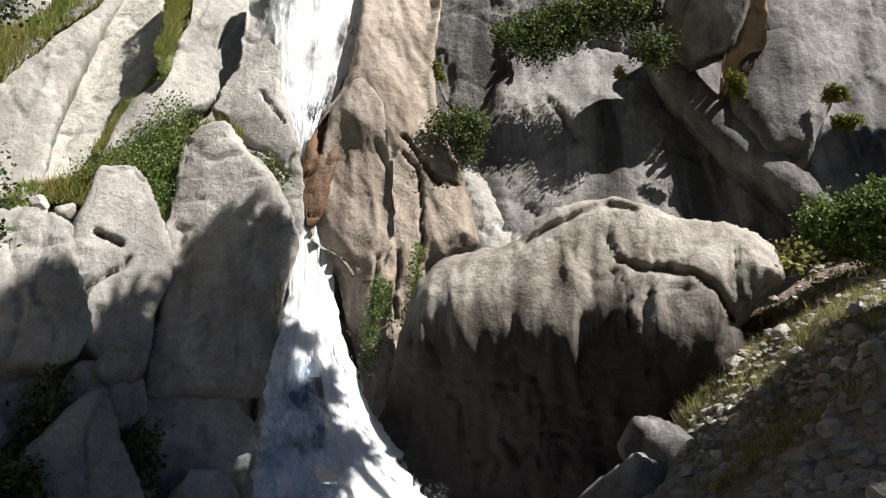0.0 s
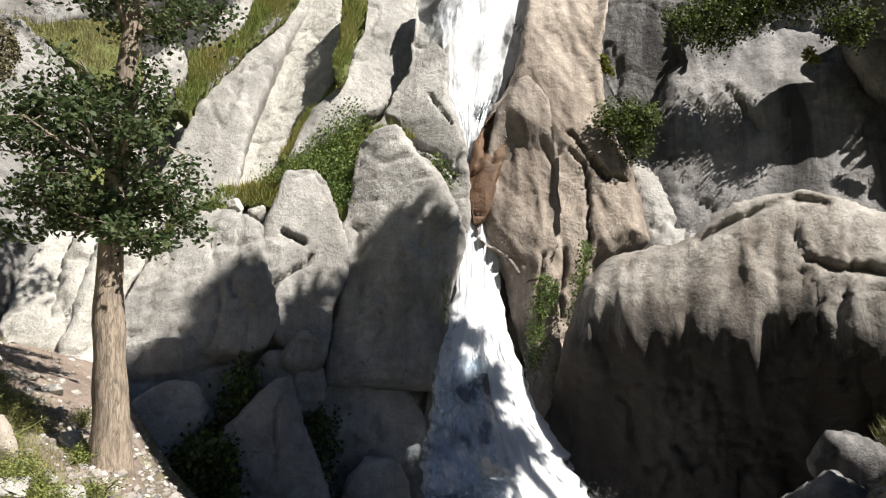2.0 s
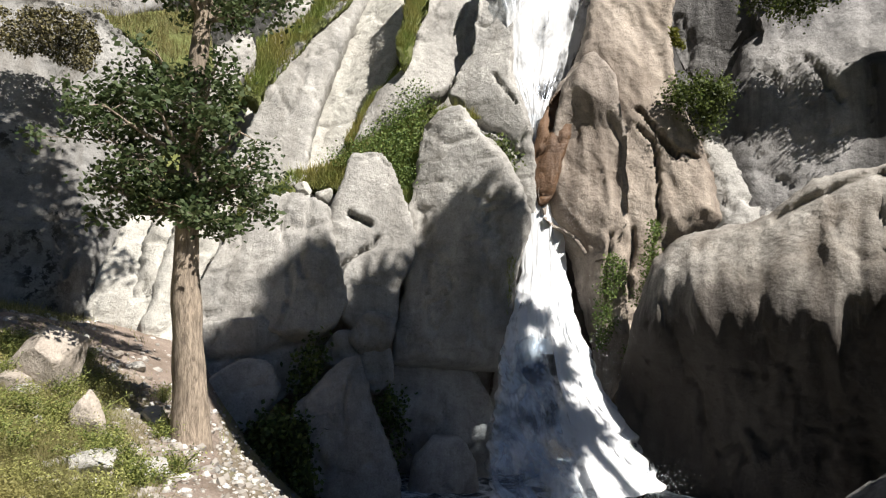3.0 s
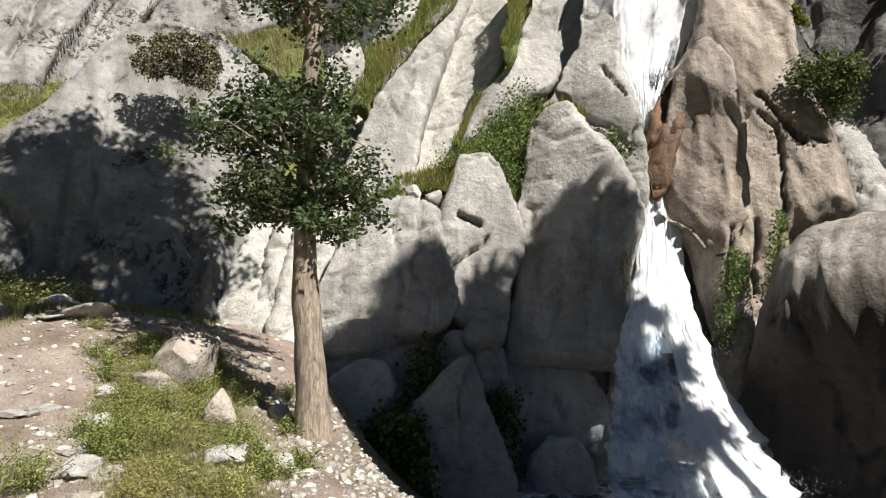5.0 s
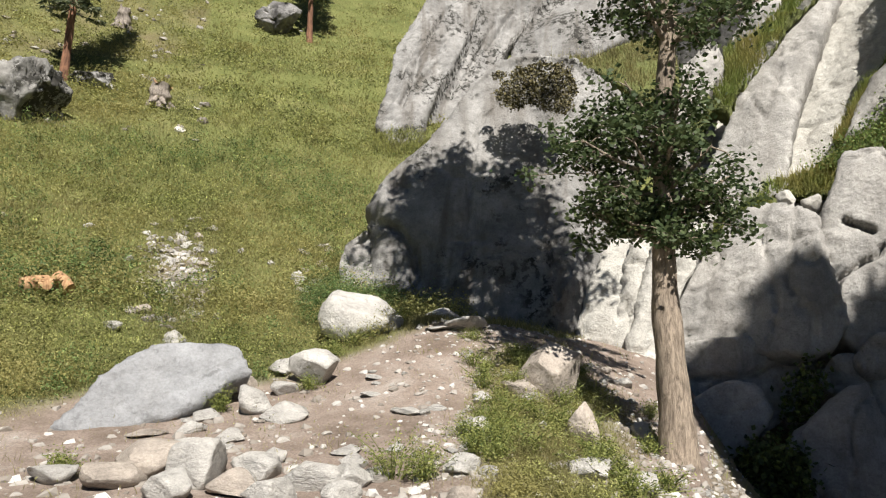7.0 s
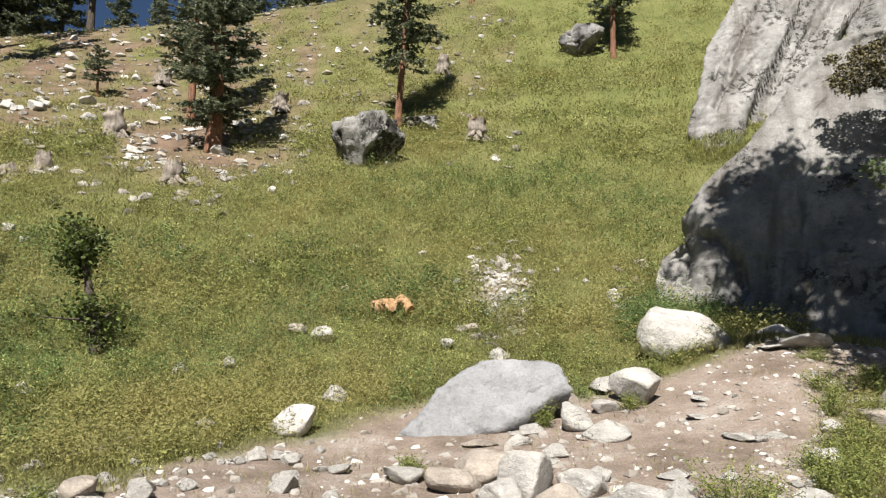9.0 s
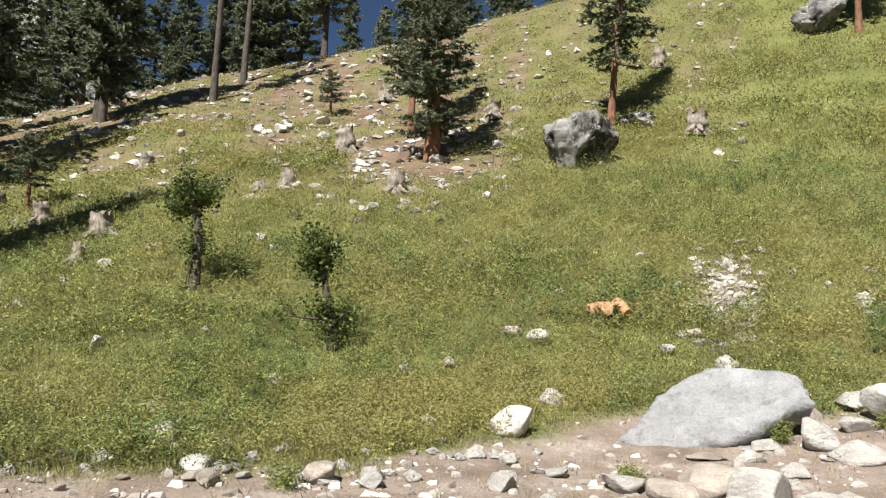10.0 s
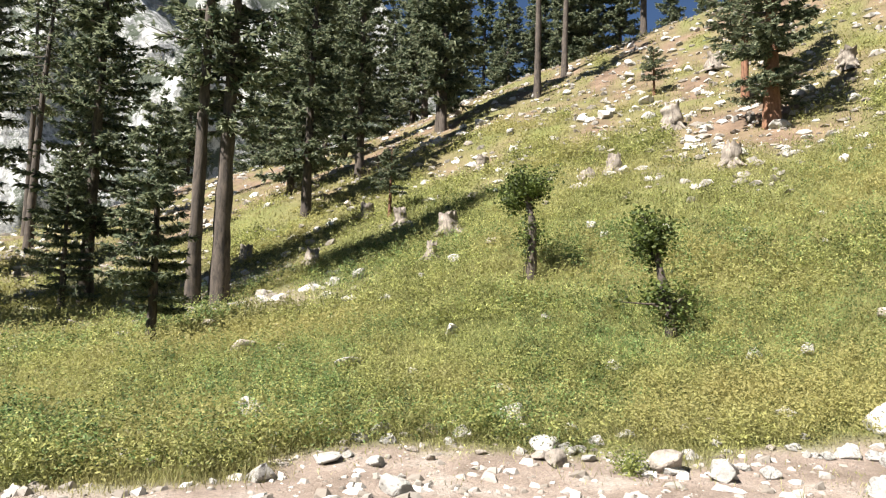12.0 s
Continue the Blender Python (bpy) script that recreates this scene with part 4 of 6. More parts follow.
ledge_plants("grass_bank", (-9.1, 19.8, 6.5), 25, 30, [(-2.7, -1.4), (-2.4, -0.7), (-1.6, -0.5), (-0.9, -0.1), (-0.4, 0.5), (0.3, 1.1), (0.8, 2.3), (1.6, 3.1), (2.1, 2.9), (2, 2), (1.8, 1.4), (1.6, -0.4), (1.6, -1.3), (1.1, -1.7), (0.5, -1.2), (0.3, -0.4), (-0.2, -0.2), (-0.6, -0.5), (-0.6, -1.3), (-1.2, -1.4), (-2.2, -1.2)],
             LEDGE_GRASS, 11000, 0.26, 65, "lush green grass on a ledge of the cliff", bulge=0.2)
ledge_plants("ledge_herbs", (-8.4, 19.9, 6.8), 23, 30, [(-2.3, -0.9), (-1.7, -0.6), (-1.1, 0), (-0.4, 0.6), (0, 1.8), (0.7, 2.6), (1.3, 2.3), (1.2, 1.5), (1, 0.9), (0.8, -0.8), (0.9, -1.8), (0.4, -2.1), (-0.2, -1.7), (-0.4, -0.9)],
             LEDGE_HERB, 6500, 0.085, 66, "leafy green plants on a ledge of the cliff", bulge=0.3, leaf=1, category='plants')
rock_part("ledge_soil", (-6.7, 20.5, 7.8), 18, 20, [(-0.8, 0.3), (0.1, 0.2), (1, -0.1), (0.3, -0.2), (-0.6, -0.2)],
          SOIL, "", seed=67, bulge=0.16, edge=0.5, back=0.5, grow=0.0, fissure=0.0)
ledge_plants("grass_strip", (-6.7, 20.5, 7.8), 18, 20, [(-0.8, 0.3), (0.1, 0.2), (1, -0.1), (0.3, -0.2), (-0.6, -0.2)],
             LEDGE_GRASS, 1500, 0.26, 67, "thin strip of grass over the buttress", bulge=0.2)
rock_part("ledge_soil", (-7.6, 19.2, 4.7), 22, 10, [(-0.3, 0.5), (0.2, 0.6), (0.1, -0.5), (-0.1, -0.5)],
          SOIL, "", seed=68, bulge=0.16, edge=0.5, back=0.5, grow=0.0, fissure=0.0)
ledge_plants("grass_strip", (-7.6, 19.2, 4.7), 22, 10, [(-0.3, 0.5), (0.2, 0.6), (0.1, -0.5), (-0.1, -0.5)],
             LEDGE_GRASS, 900, 0.26, 68, "grass in a crevice of the cliff", bulge=0.2)
rock_part("ledge_soil", (-11.4, 17.5, 4.8), 33, 20, [(-0.7, -0.7), (-0.7, -0.1), (-0.3, 0.1), (0.5, 0.6), (0.9, 0.5), (0.8, 0.1), (-0.1, -0), (-0.3, -0.4)],
          SOIL, "", seed=69, bulge=0.16, edge=0.5, back=0.5, grow=0.0, fissure=0.0)
ledge_plants("grass_strip", (-11.4, 17.5, 4.8), 33, 20, [(-0.7, -0.7), (-0.7, -0.1), (-0.3, 0.1), (0.5, 0.6), (0.9, 0.5), (0.8, 0.1), (-0.1, -0), (-0.3, -0.4)],
             LEDGE_GRASS, 1600, 0.26, 69, "grassy ledge above the buttress", bulge=0.2)
rock_part("ledge_soil", (-8.4, 21.4, 11.4), 21, 22, [(-0.2, 2.5), (0.7, 2.5), (0.5, 0.6), (0.2, -0.4), (-0, -1.7), (-0.3, -2.1), (-0.5, -1), (-0.3, 0)],
          SOIL, "", seed=70, bulge=0.16, edge=0.5, back=0.5, grow=0.0, fissure=0.0)
ledge_plants("grass_strip", (-8.4, 21.4, 11.4), 21, 22, [(-0.2, 2.5), (0.7, 2.5), (0.5, 0.6), (0.2, -0.4), (-0, -1.7), (-0.3, -2.1), (-0.5, -1), (-0.3, 0)],
             LEDGE_GRASS, 4200, 0.26, 70, "yellow-green grass in a gully of the cliff", bulge=0.2)
rock_part("ledge_soil", (-9.4, 20.6, 8.3), 25, 25, [(-0.9, -1.5), (-0.5, -0.4), (-0.1, 0.5), (0.3, 0.8), (0.9, 2), (1, 1.7), (0.4, 0.4), (0, -0.5), (-0.2, -1.1), (-0.6, -1.6)],
          SOIL, "", seed=71, bulge=0.16, edge=0.5, back=0.5, grow=0.0, fissure=0.0)
ledge_plants("grass_strip", (-9.4, 20.6, 8.3), 25, 25, [(-0.9, -1.5), (-0.5, -0.4), (-0.1, 0.5), (0.3, 0.8), (0.9, 2), (1, 1.7), (0.4, 0.4), (0, -0.5), (-0.2, -1.1), (-0.6, -1.6)],
             LEDGE_GRASS, 3200, 0.26, 71, "yellow-green grass in a gully of the cliff", bulge=0.2)
rock_part("ledge_soil", (-12.4, 19.6, 10.1), 32, 25, [(-1.7, -3), (-1.4, -2.1), (-1.2, -1.5), (-0.7, -0.7), (-0.7, 0.6), (0.1, 1), (0.9, 1.9), (1.8, 4.7), (3.3, 5), (2.3, 2.7), (1.3, 1.3), (0.4, -0.2), (-0.3, -1.4), (-0.5, -2), (-1, -1.6), (-1.3, -2.3)],
          SOIL, "", seed=72, bulge=0.16, edge=0.5, back=0.5, grow=0.0, fissure=0.0)
ledge_plants("grass_bank", (-12.4, 19.6, 10.1), 32, 25, [(-1.7, -3), (-1.4, -2.1), (-1.2, -1.5), (-0.7, -0.7), (-0.7, 0.6), (0.1, 1), (0.9, 1.9), (1.8, 4.7), (3.3, 5), (2.3, 2.7), (1.3, 1.3), (0.4, -0.2), (-0.3, -1.4), (-0.5, -2), (-1, -1.6), (-1.3, -2.3)],
             LEDGE_GRASS, 8500, 0.26, 72, "grassy ledge high on the cliff", bulge=0.2)
rock_part("ledge_soil", (-16.5, 18.1, 10.6), 42, 35, [(-2.9, 0.7), (-2.1, 1.1), (-0.8, 0.8), (0.4, 1.5), (2, 1.8), (2.2, -1), (1.8, -2.8), (0.9, -1.8), (-0.4, -0.3), (-1.6, 0.5)],
          SOIL, "", seed=73, bulge=0.16, edge=0.5, back=0.5, grow=0.0, fissure=0.0)
ledge_plants("grass_bank", (-16.5, 18.1, 10.6), 42, 35, [(-2.9, 0.7), (-2.1, 1.1), (-0.8, 0.8), (0.4, 1.5), (2, 1.8), (2.2, -1), (1.8, -2.8), (0.9, -1.8), (-0.4, -0.3), (-1.6, 0.5)],
             GRASS, 6000, 0.26, 73, "bright grass behind the dome", bulge=0.2)
ledge_plants("lichen_crust", (-14.3, 12.6, 8.1), 48, 14, [(-1.3, 0.5), (-0.7, 0.8), (0, 0.9), (0.9, 0.8), (1.2, -0.2), (0.9, -1), (0.3, -0.8), (-0.4, -0.7), (-1, -0.3)],
             LICHEN_CRUST, 9000, 0.075, 74, "mottled yellow-brown lichen crust on the dome", bulge=0.05, category='lichen', leaf=1)
ledge_plants("foot_grass", (-28.5, 16.6, 10.3), 60, 30, [(-1.3, 0.3), (-0.2, 0.9), (1.2, 0.8), (1.7, -0.5), (-0.1, -1), (-1.2, -0.4)],
             HERB, 2600, 0.3, 75, "long grass at the foot of the outcrop", bulge=0.2)

# ---- waterfall and pool ----
# left x, y, right x, y and height of the falling sheet, from the lip down
FALL = ((-5.68, 23.83, -2.32, 24.39, 14.75), (-5.64, 23.53, -2.5, 24.07, 13.33), (-5.59, 23.13, -2.97, 23.61, 11.11), (-5.36, 22.78, -3.58, 23.12, 9.4),
        (-4.86, 22.48, -4.03, 22.64, 8.15), (-4.77, 22.09, -4.22, 22.2, 6.38), (-4.52, 21.74, -3.55, 21.91, 5.05), (-4.6, 21.31, -3.36, 21.54, 3.61),
        (-4.67, 20.88, -3.18, 21.16, 2.24), (-4.81, 20.44, -2.89, 20.8, 1.27), (-4.93, 20.0, -2.37, 20.46, 0.04), (-4.97, 19.58, -1.67, 20.13, -1.12),
        (-4.91, 19.18, -1.04, 19.77, -2.07), (-4.88, 18.88, -0.37, 19.5, -2.86))


# the foot of the fall leaps out of the chute
FALL = tuple((x0 * g, y0 * g, x1 * g, y1 * g, 1.6 + (z - 1.6) * g) for g, (x0, y0, x1, y1, z) in zip((1, 1, 1, 1, 1, 1, 1, 0.99, 0.975, 0.955, 0.935, 0.915, 0.90, 0.885), FALL))


def white_water(name, cover, fine, relief=0.8):
    m, t, b = nodes_of(name)
    co = node(t, "ShaderNodeTexCoord").outputs["UV"]
    fall = node(t, "ShaderNodeMapping", {"Vector": co, "Scale": (fine, 2.6, 1)}).outputs[0]
    n = noise_at(t, fall, 1.0, 5, 0.62, 0.5)
    broad = noise_at(t, node(t, "ShaderNodeMapping", {"Vector": co, "Scale": (4.0, 3.0, 1)}).outputs[0], 1.0, 4, 0.6)
    both = node(t, "ShaderNodeMath", {0: n, 1: broad}, operation="ADD").outputs[0]
    mask = ramp(t, node(t, "ShaderNodeMath", {0: both, 1: 0.5}, operation="MULTIPLY").outputs[0], (cover - 0.06, 0.0), (cover + 0.05, 1.0))
    b.inputs["Base Color"].default_value = (0.80, 0.81, 0.83, 1)
    b.inputs["Roughness"].default_value = 0.5
    bump(t, b, n, relief, 0.12)
    tr = node(t, "ShaderNodeBsdfTranslucent", {"Color": (0.80, 0.81, 0.83, 1)})
    body = node(t, "ShaderNodeMixShader", {0: 0.4, 1: b.outputs[0], 2: tr.outputs[0]})
    clear = node(t, "ShaderNodeBsdfTransparent", {"Color": (0.86, 0.92, 0.97, 1)})
    gl = node(t, "ShaderNodeBsdfGlossy", {"Color": (0.8, 0.88, 1, 1), "Roughness": 0.25})
    thin = node(t, "ShaderNodeMixShader", {0: 0.10, 1: clear.outputs[0], 2: gl.outputs[0]})
    out = node(t, "ShaderNodeMixShader", {0: mask, 1: thin.outputs[0], 2: body.outputs[0]})
    t.links.new(out.outputs[0], t.nodes["Material Output"].inputs[0])
    return m


WATER_DENSE = white_water("white_water", 0.44, 6, 0.06)
WATER_FOAM = white_water("foaming_water", 0.33, 6, 0.1)
WATER_BAND = white_water("streaked_white_water", 0.36, 8, 0.12)
WATER_THIN = white_water("thin_white_water", 0.475, 8, 0.25)
WATER_SPRAY = white_water("loose_strands", 0.535, 10, 0.2)


def water_sheet(name, parent, material, lo, hi, inset, swell, out, seed, label="", nu=110, nv=240, u0=0.0, u1=1.0, ripple=0.22):
    """A rippled falling sheet between two of the rows of FALL."""
    rows = np.array(FALL)
    s = np.linspace(lo, hi, nv)
    r = np.stack([np.interp(s, np.arange(len(rows)), rows[:, k]) for k in range(5)], 1)
    u = np.linspace(u0, u1, nu)
    uu, ss = np.meshgrid(u, s)
    jag = 0.10 * fbm(np.stack([s, s * 0, s * 0 + seed], 1), 1.6, seed, 3)
    a = inset + jag[:, None] * (2 * uu - 1) ** 3 + (1 - 2 * inset) * uu
    left, right = r[:, None, 0:2], r[:, None, 2:4]
    xy = left + (right - left) * a[..., None]
    z = np.repeat(r[:, 4:5], nu, 1)
    p3 = np.stack([uu.ravel() * 8, ss.ravel() * 0.9, np.full(uu.size, float(seed))], 1)
    rip = fbm(p3, 1.0, seed + 5, 4).reshape(uu.shape)
    rise_in = smooth(np.clip((ss - lo) / 1.6, 0, 1))
    out = out * rise_in - 0.2 * (1 - rise_in) if lo > 1 else out
    bulge = swell * np.sqrt(np.clip(4 * uu * (1 - uu), 0, 1)) * (1 + 0.4 * rip) + ripple * rip + out + 0.6 * (0.5 - uu) * np.hypot(r[:, 2] - r[:, 0], r[:, 3] - r[:, 1])[:, None]
    way = np.array([0.19, -0.98])
    xy = xy + way * bulge[..., None]
    v = np.concatenate([xy.reshape(-1, 2), z.reshape(-1, 1)], 1)
    i, j = np.meshgrid(np.arange(nv - 1), np.arange(nu - 1), indexing="ij")
    f = np.stack([i * nu + j, (i + 1) * nu + j, (i + 1) * nu + j + 1, i * nu + j + 1], -1).reshape(-1, 4)
    me = mesh_from(name, v, f, material, True)
    uv = me.uv_layers.new(name="flow")
    width = np.hypot(r[:, 2] - r[:, 0], r[:, 3] - r[:, 1])[:, None] * 0.22
    tex = np.stack([(0.5 + (uu - 0.5) * width).ravel(), (ss * 0.33).ravel()], 1)
    uv.data.foreach_set("uv", tex[f.ravel()].astype(np.float32).ravel())
    return part_mesh(name, me, parent, label)


waterfall = tagged(new("waterfall"), "foaming white waterfall plunging down a granite chute", "waterfall", kind="structure")
water_sheet("upper_fall", waterfall, WATER_DENSE, 0, 5.4, 0.0, 0.2, 0.5, 3, ripple=0.02)
water_sheet("middle_fall", waterfall, WATER_FOAM, 4.0, 9.6, 0.0, 0.25, 0.55, 23, ripple=0.03)
water_sheet("lower_fall", waterfall, WATER_THIN, 7.4, 13, 0.0, 0.5, 0.6, 43, "thin water fanning over dark rock", ripple=0.10)
water_sheet("white_band", waterfall, WATER_BAND, 7.6, 13, 0.02, 0.6, 0.8, 63, "dense white band of water", u0=0.58, u1=1.0, nu=60, ripple=0.14)
water_sheet("lower_strands", waterfall, WATER_SPRAY, 8.4, 13, -0.02, 0.7, 0.85, 53, u0=0.0, u1=0.5, nu=60, ripple=0.12)


def spray_drops():
    """Flung drops round the foot of the fall and beside the middle step."""
    n = 2600
    c = np.concatenate([rng.normal((-3.0, 20.6, 4.3), (0.25, 0.3, 0.6), (300, 3)), rng.normal((-2.2, 18.4, 0.2), (0.35, 0.3, 0.9), (500, 3)), rng.normal((-1.3, 17.1, -2.2), (0.6, 0.4, 0.2), (1800, 3))])
    size = rng.uniform(0.003, 0.009, n)[:, None, None]
    tri = np.array([[1, 0, 0], [-0.5, 0.8, 0.1], [-0.5, -0.8, 0.2], [0, 0, 1.6]])[None] * size
    f = np.array([[0, 1, 2], [0, 1, 3], [1, 2, 3], [2, 0, 3]])
    return mesh_from("spray", (c[:, None] + tri).reshape(-1, 3), (f[None] + 4 * np.arange(n)[:, None, None]).reshape(-1, 3), FOAM)


FOAM, _t, _b = nodes_of("foam")
_b.inputs["Base Color"].default_value = (0.9, 0.92, 0.94, 1)
_b.inputs["Roughness"].default_value = 0.6
tagged(new("spray", spray_drops()), "fine white drops of spray round the fall", "spray", kind="stuff")


def pool_water():
    m, t, b = nodes_of("pool_water")
    pos = node(t, "ShaderNodeNewGeometry").outputs["Position"]
    foam = ramp(t, noise_at(t, pos, 1.3, 7, 0.7, 0.8), (0.42, 0.0), (0.58, 1.0))
    t.links.new(mix(t, foam, (0.03, 0.05, 0.06), (0.85, 0.88, 0.9)), b.inputs["Base Color"])
    b.inputs["Roughness"].default_value = 0.25
    bump(t, b, noise_at(t, pos, 4, 6, 0.6), 0.6, 0.1)
    return m


def build_pool():
    bm = bmesh.new()
    ring = [bm.verts.new((-1.5 + 6.5 * math.cos(a) * (1 + 0.12 * math.sin(3 * a)), 18.2 + 4.2 * math.sin(a) * (1 + 0.1 * math.cos(4 * a)), -2.75)) for a in np.linspace(0, 2 * math.pi, 48, endpoint=False)]
    low = [bm.verts.new((v.co.x * 0.95, v.co.y, -3.6)) for v in ring]
    bm.faces.new(ring)
    for k in range(48):
        bm.faces.new((ring[k], low[k], low[(k + 1) % 48], ring[(k + 1) % 48]))
    bm.normal_update()
    me = bpy.data.meshes.new("pool")
    bm.to_mesh(me)
    bm.free()
    me.materials.append(pool_water())
    tagged(new("pool", me), "foaming plunge pool under the waterfall", "water", kind="structure")


build_pool()

# ---- trees ----
def tube(points, radii, sides=10, seed=0, knobs=0.06, rings=4):
    """A tapered limb through the points, as arrays."""
    p, r = np.asarray(points, float), np.asarray(radii, float)
    k = max(2, len(p) * rings)
    s = np.linspace(0, len(p) - 1, k)
    c = np.stack([np.interp(s, np.arange(len(p)), p[:, j]) for j in range(3)], 1)
    rr = np.interp(s, np.arange(len(p)), r)
    d = np.gradient(c, axis=0)
    d /= np.linalg.norm(d, axis=1)[:, None] + 1e-9
    ref = np.where(np.abs(d[:, 2:3]) > 0.9, np.array([[1.0, 0, 0]]), np.array([[0, 0, 1.0]]))
    u = np.cross(d, ref)
    u /= np.linalg.norm(u, axis=1)[:, None]
    w = np.cross(d, u)
    a = np.linspace(0, 2 * np.pi, sides, endpoint=False)
    ring = c[:, None] + rr[:, None, None] * (np.cos(a)[None, :, None] * u[:, None] + np.sin(a)[None, :, None] * w[:, None])
    v = ring.reshape(-1, 3)
    if knobs:
        v = v + (v - np.repeat(c, sides, 0)) * (knobs * 4 * fbm(v + seed, 2.2, 71, 3))[:, None]
    i, j = np.meshgrid(np.arange(k - 1), np.arange(sides), indexing="ij")
    f = np.stack([i * sides + j, i * sides + (j + 1) % sides, (i + 1) * sides + (j + 1) % sides, (i + 1) * sides + j], -1).reshape(-1, 4)
    return v, f


def join(pieces):
    vs, fs, n = [], [], 0
    for v, f in pieces:
        vs.append(v)
        fs.append(f + n)
        n += len(v)
    return np.concatenate(vs), np.concatenate(fs)


def leaf_quads(centres, length, width, r, tilt=1.0, level=0.0):
    """Diamond leaves about the centres, turned at random."""
    n = len(centres)
    a = r.normal(size=(n, 3)) * np.array([1, 1, tilt])
    a /= np.linalg.norm(a, axis=1)[:, None]
    b = np.cross(a, r.normal(size=(n, 3)) + np.array([0, 0, level]))
    b /= np.linalg.norm(b, axis=1)[:, None]
    L, W = (length * r.uniform(0.6, 1.3, n))[:, None], (width * r.uniform(0.6, 1.3, n))[:, None]
    v = np.stack([centres - a * L / 2, centres + b * W / 2, centres + a * L / 2, centres - b * W / 2], 1).reshape(-1, 3)
    return v, np.arange(4 * n).reshape(n, 4)


def needle_sprays(p, d, length, width, r, per=3):
    """Drooping sprays of needles along a branch: narrow kites about the way d."""
    n = len(p) * per
    p, d = np.repeat(p, per, 0), np.repeat(d, per, 0)
    a = d + r.normal(size=(n, 3)) * np.array([0.5, 0.5, 0.32]) + np.array([0, 0, -0.16])
    a /= np.linalg.norm(a, axis=1)[:, None]
    b = np.cross(a, r.normal(size=(n, 3)) * 0.6 + np.array([0, 0, 1]))
    b /= np.linalg.norm(b, axis=1)[:, None] + 1e-9
    L, W = (length * r.uniform(0.6, 1.3, n))[:, None], (width * r.uniform(0.6, 1.3, n))[:, None]
    v = np.stack([p, p + a * L * 0.45 + b * W / 2, p + a * L, p + a * L * 0.45 - b * W / 2], 1).reshape(-1, 3)
    return v, np.arange(4 * n).reshape(n, 4)


def conifer_meshes(height, radius, base, spread, seed, dense=1.0, size=0.34, per=5):
    """Trunk, branch wood and needles of a fir: base is the height of the lowest boughs, spread their length."""
    r = np.random.default_rng(seed)
    bend = r.normal(size=2) * 0.012 * height
    trunk_line = [(bend[0] * s * s, bend[1] * s * s, height * s) for s in np.linspace(0, 1, 9)]
    trunk_line[0] = (0, 0, -0.5)
    trunk = tube(trunk_line, [radius * (1.25 if k == 0 else 1) * (1 - 0.93 * (k / 8) ** 1.1) for k in range(9)], 12, seed)
    wood, pts, ways = [], [], []
    z = base
    while z < height - 0.15:
        s = (z - base) / max(height - base, 0.1)
        for k in range(r.integers(5, 9)):
            if r.random() > 0.9 * dense + 0.1:
                continue
            a = r.uniform(0, 2 * math.pi)
            reach = spread * (1 - s) ** 0.8 * r.uniform(0.55, 1.15) + 0.2
            if s < 0.12:
                reach *= r.uniform(0.4, 1)
            rise = 0.18 - 0.45 * (1 - s)
            c0 = np.array([bend[0] * (z / height) ** 2, bend[1] * (z / height) ** 2, z])
            h = np.array([math.cos(a), math.sin(a), 0])
            u = np.linspace(0, 1, 5)[:, None]
            line = c0 + h * reach * u + np.array([0, 0, 1]) * reach * (rise * u + 0.22 * u * u)
            wood.append(tube(line, [0.022 * reach * (1 - 0.85 * q) + 0.006 for q in u[:, 0]], 3, seed, 0, 1))
            m = max(3, int(reach * 10 * dense))
            q = r.uniform(0.15, 1, m)[:, None]
            pts.append(c0 + h * reach * q + np.array([0, 0, 1]) * reach * (rise * q + 0.22 * q * q) + r.normal(size=(m, 3)) * 0.05 * reach * np.array([1, 1, 0.3]))
            side = np.cross(h, (0, 0, 1))
            ways.append(h * 0.7 + side * r.choice([-1, 1], m)[:, None] * r.uniform(0.2, 0.9, m)[:, None])
        z += r.uniform(0.22, 0.42) * (0.6 + height / 30)
    crown = needle_sprays(np.concatenate(pts), np.concatenate(ways), size * (0.6 + height / 30), 0.3 * size * (0.6 + height / 30), r, per)
    return trunk, join(wood), crown


def conifer(name, height, radius, base, spread, seed, label, bark_kind, dense=1.0, size=0.34, per=5):
    tree = tagged(new(name), label, "conifer", "conifers on the hillside")
    trunk, wood, crown = conifer_meshes(height, radius, base, spread, seed, dense, size, per)
    part_mesh("trunk", mesh_from("trunk", *trunk, bark_kind, True), tree)
    tagged(part_mesh("branchwork", mesh_from("branchwork", *wood, BARK_DARK, True), tree), kind="stuff")
    part_mesh("crown", mesh_from("crown", *crown, NEEDLE), tree)
    return tree


def stand(x, y, sink=0.1, turn=0.0, lean=(0.0, 0.0)):
    return pose(x, y, float(ground_z(x, y)[0]) - sink, lean[0], lean[1], turn)


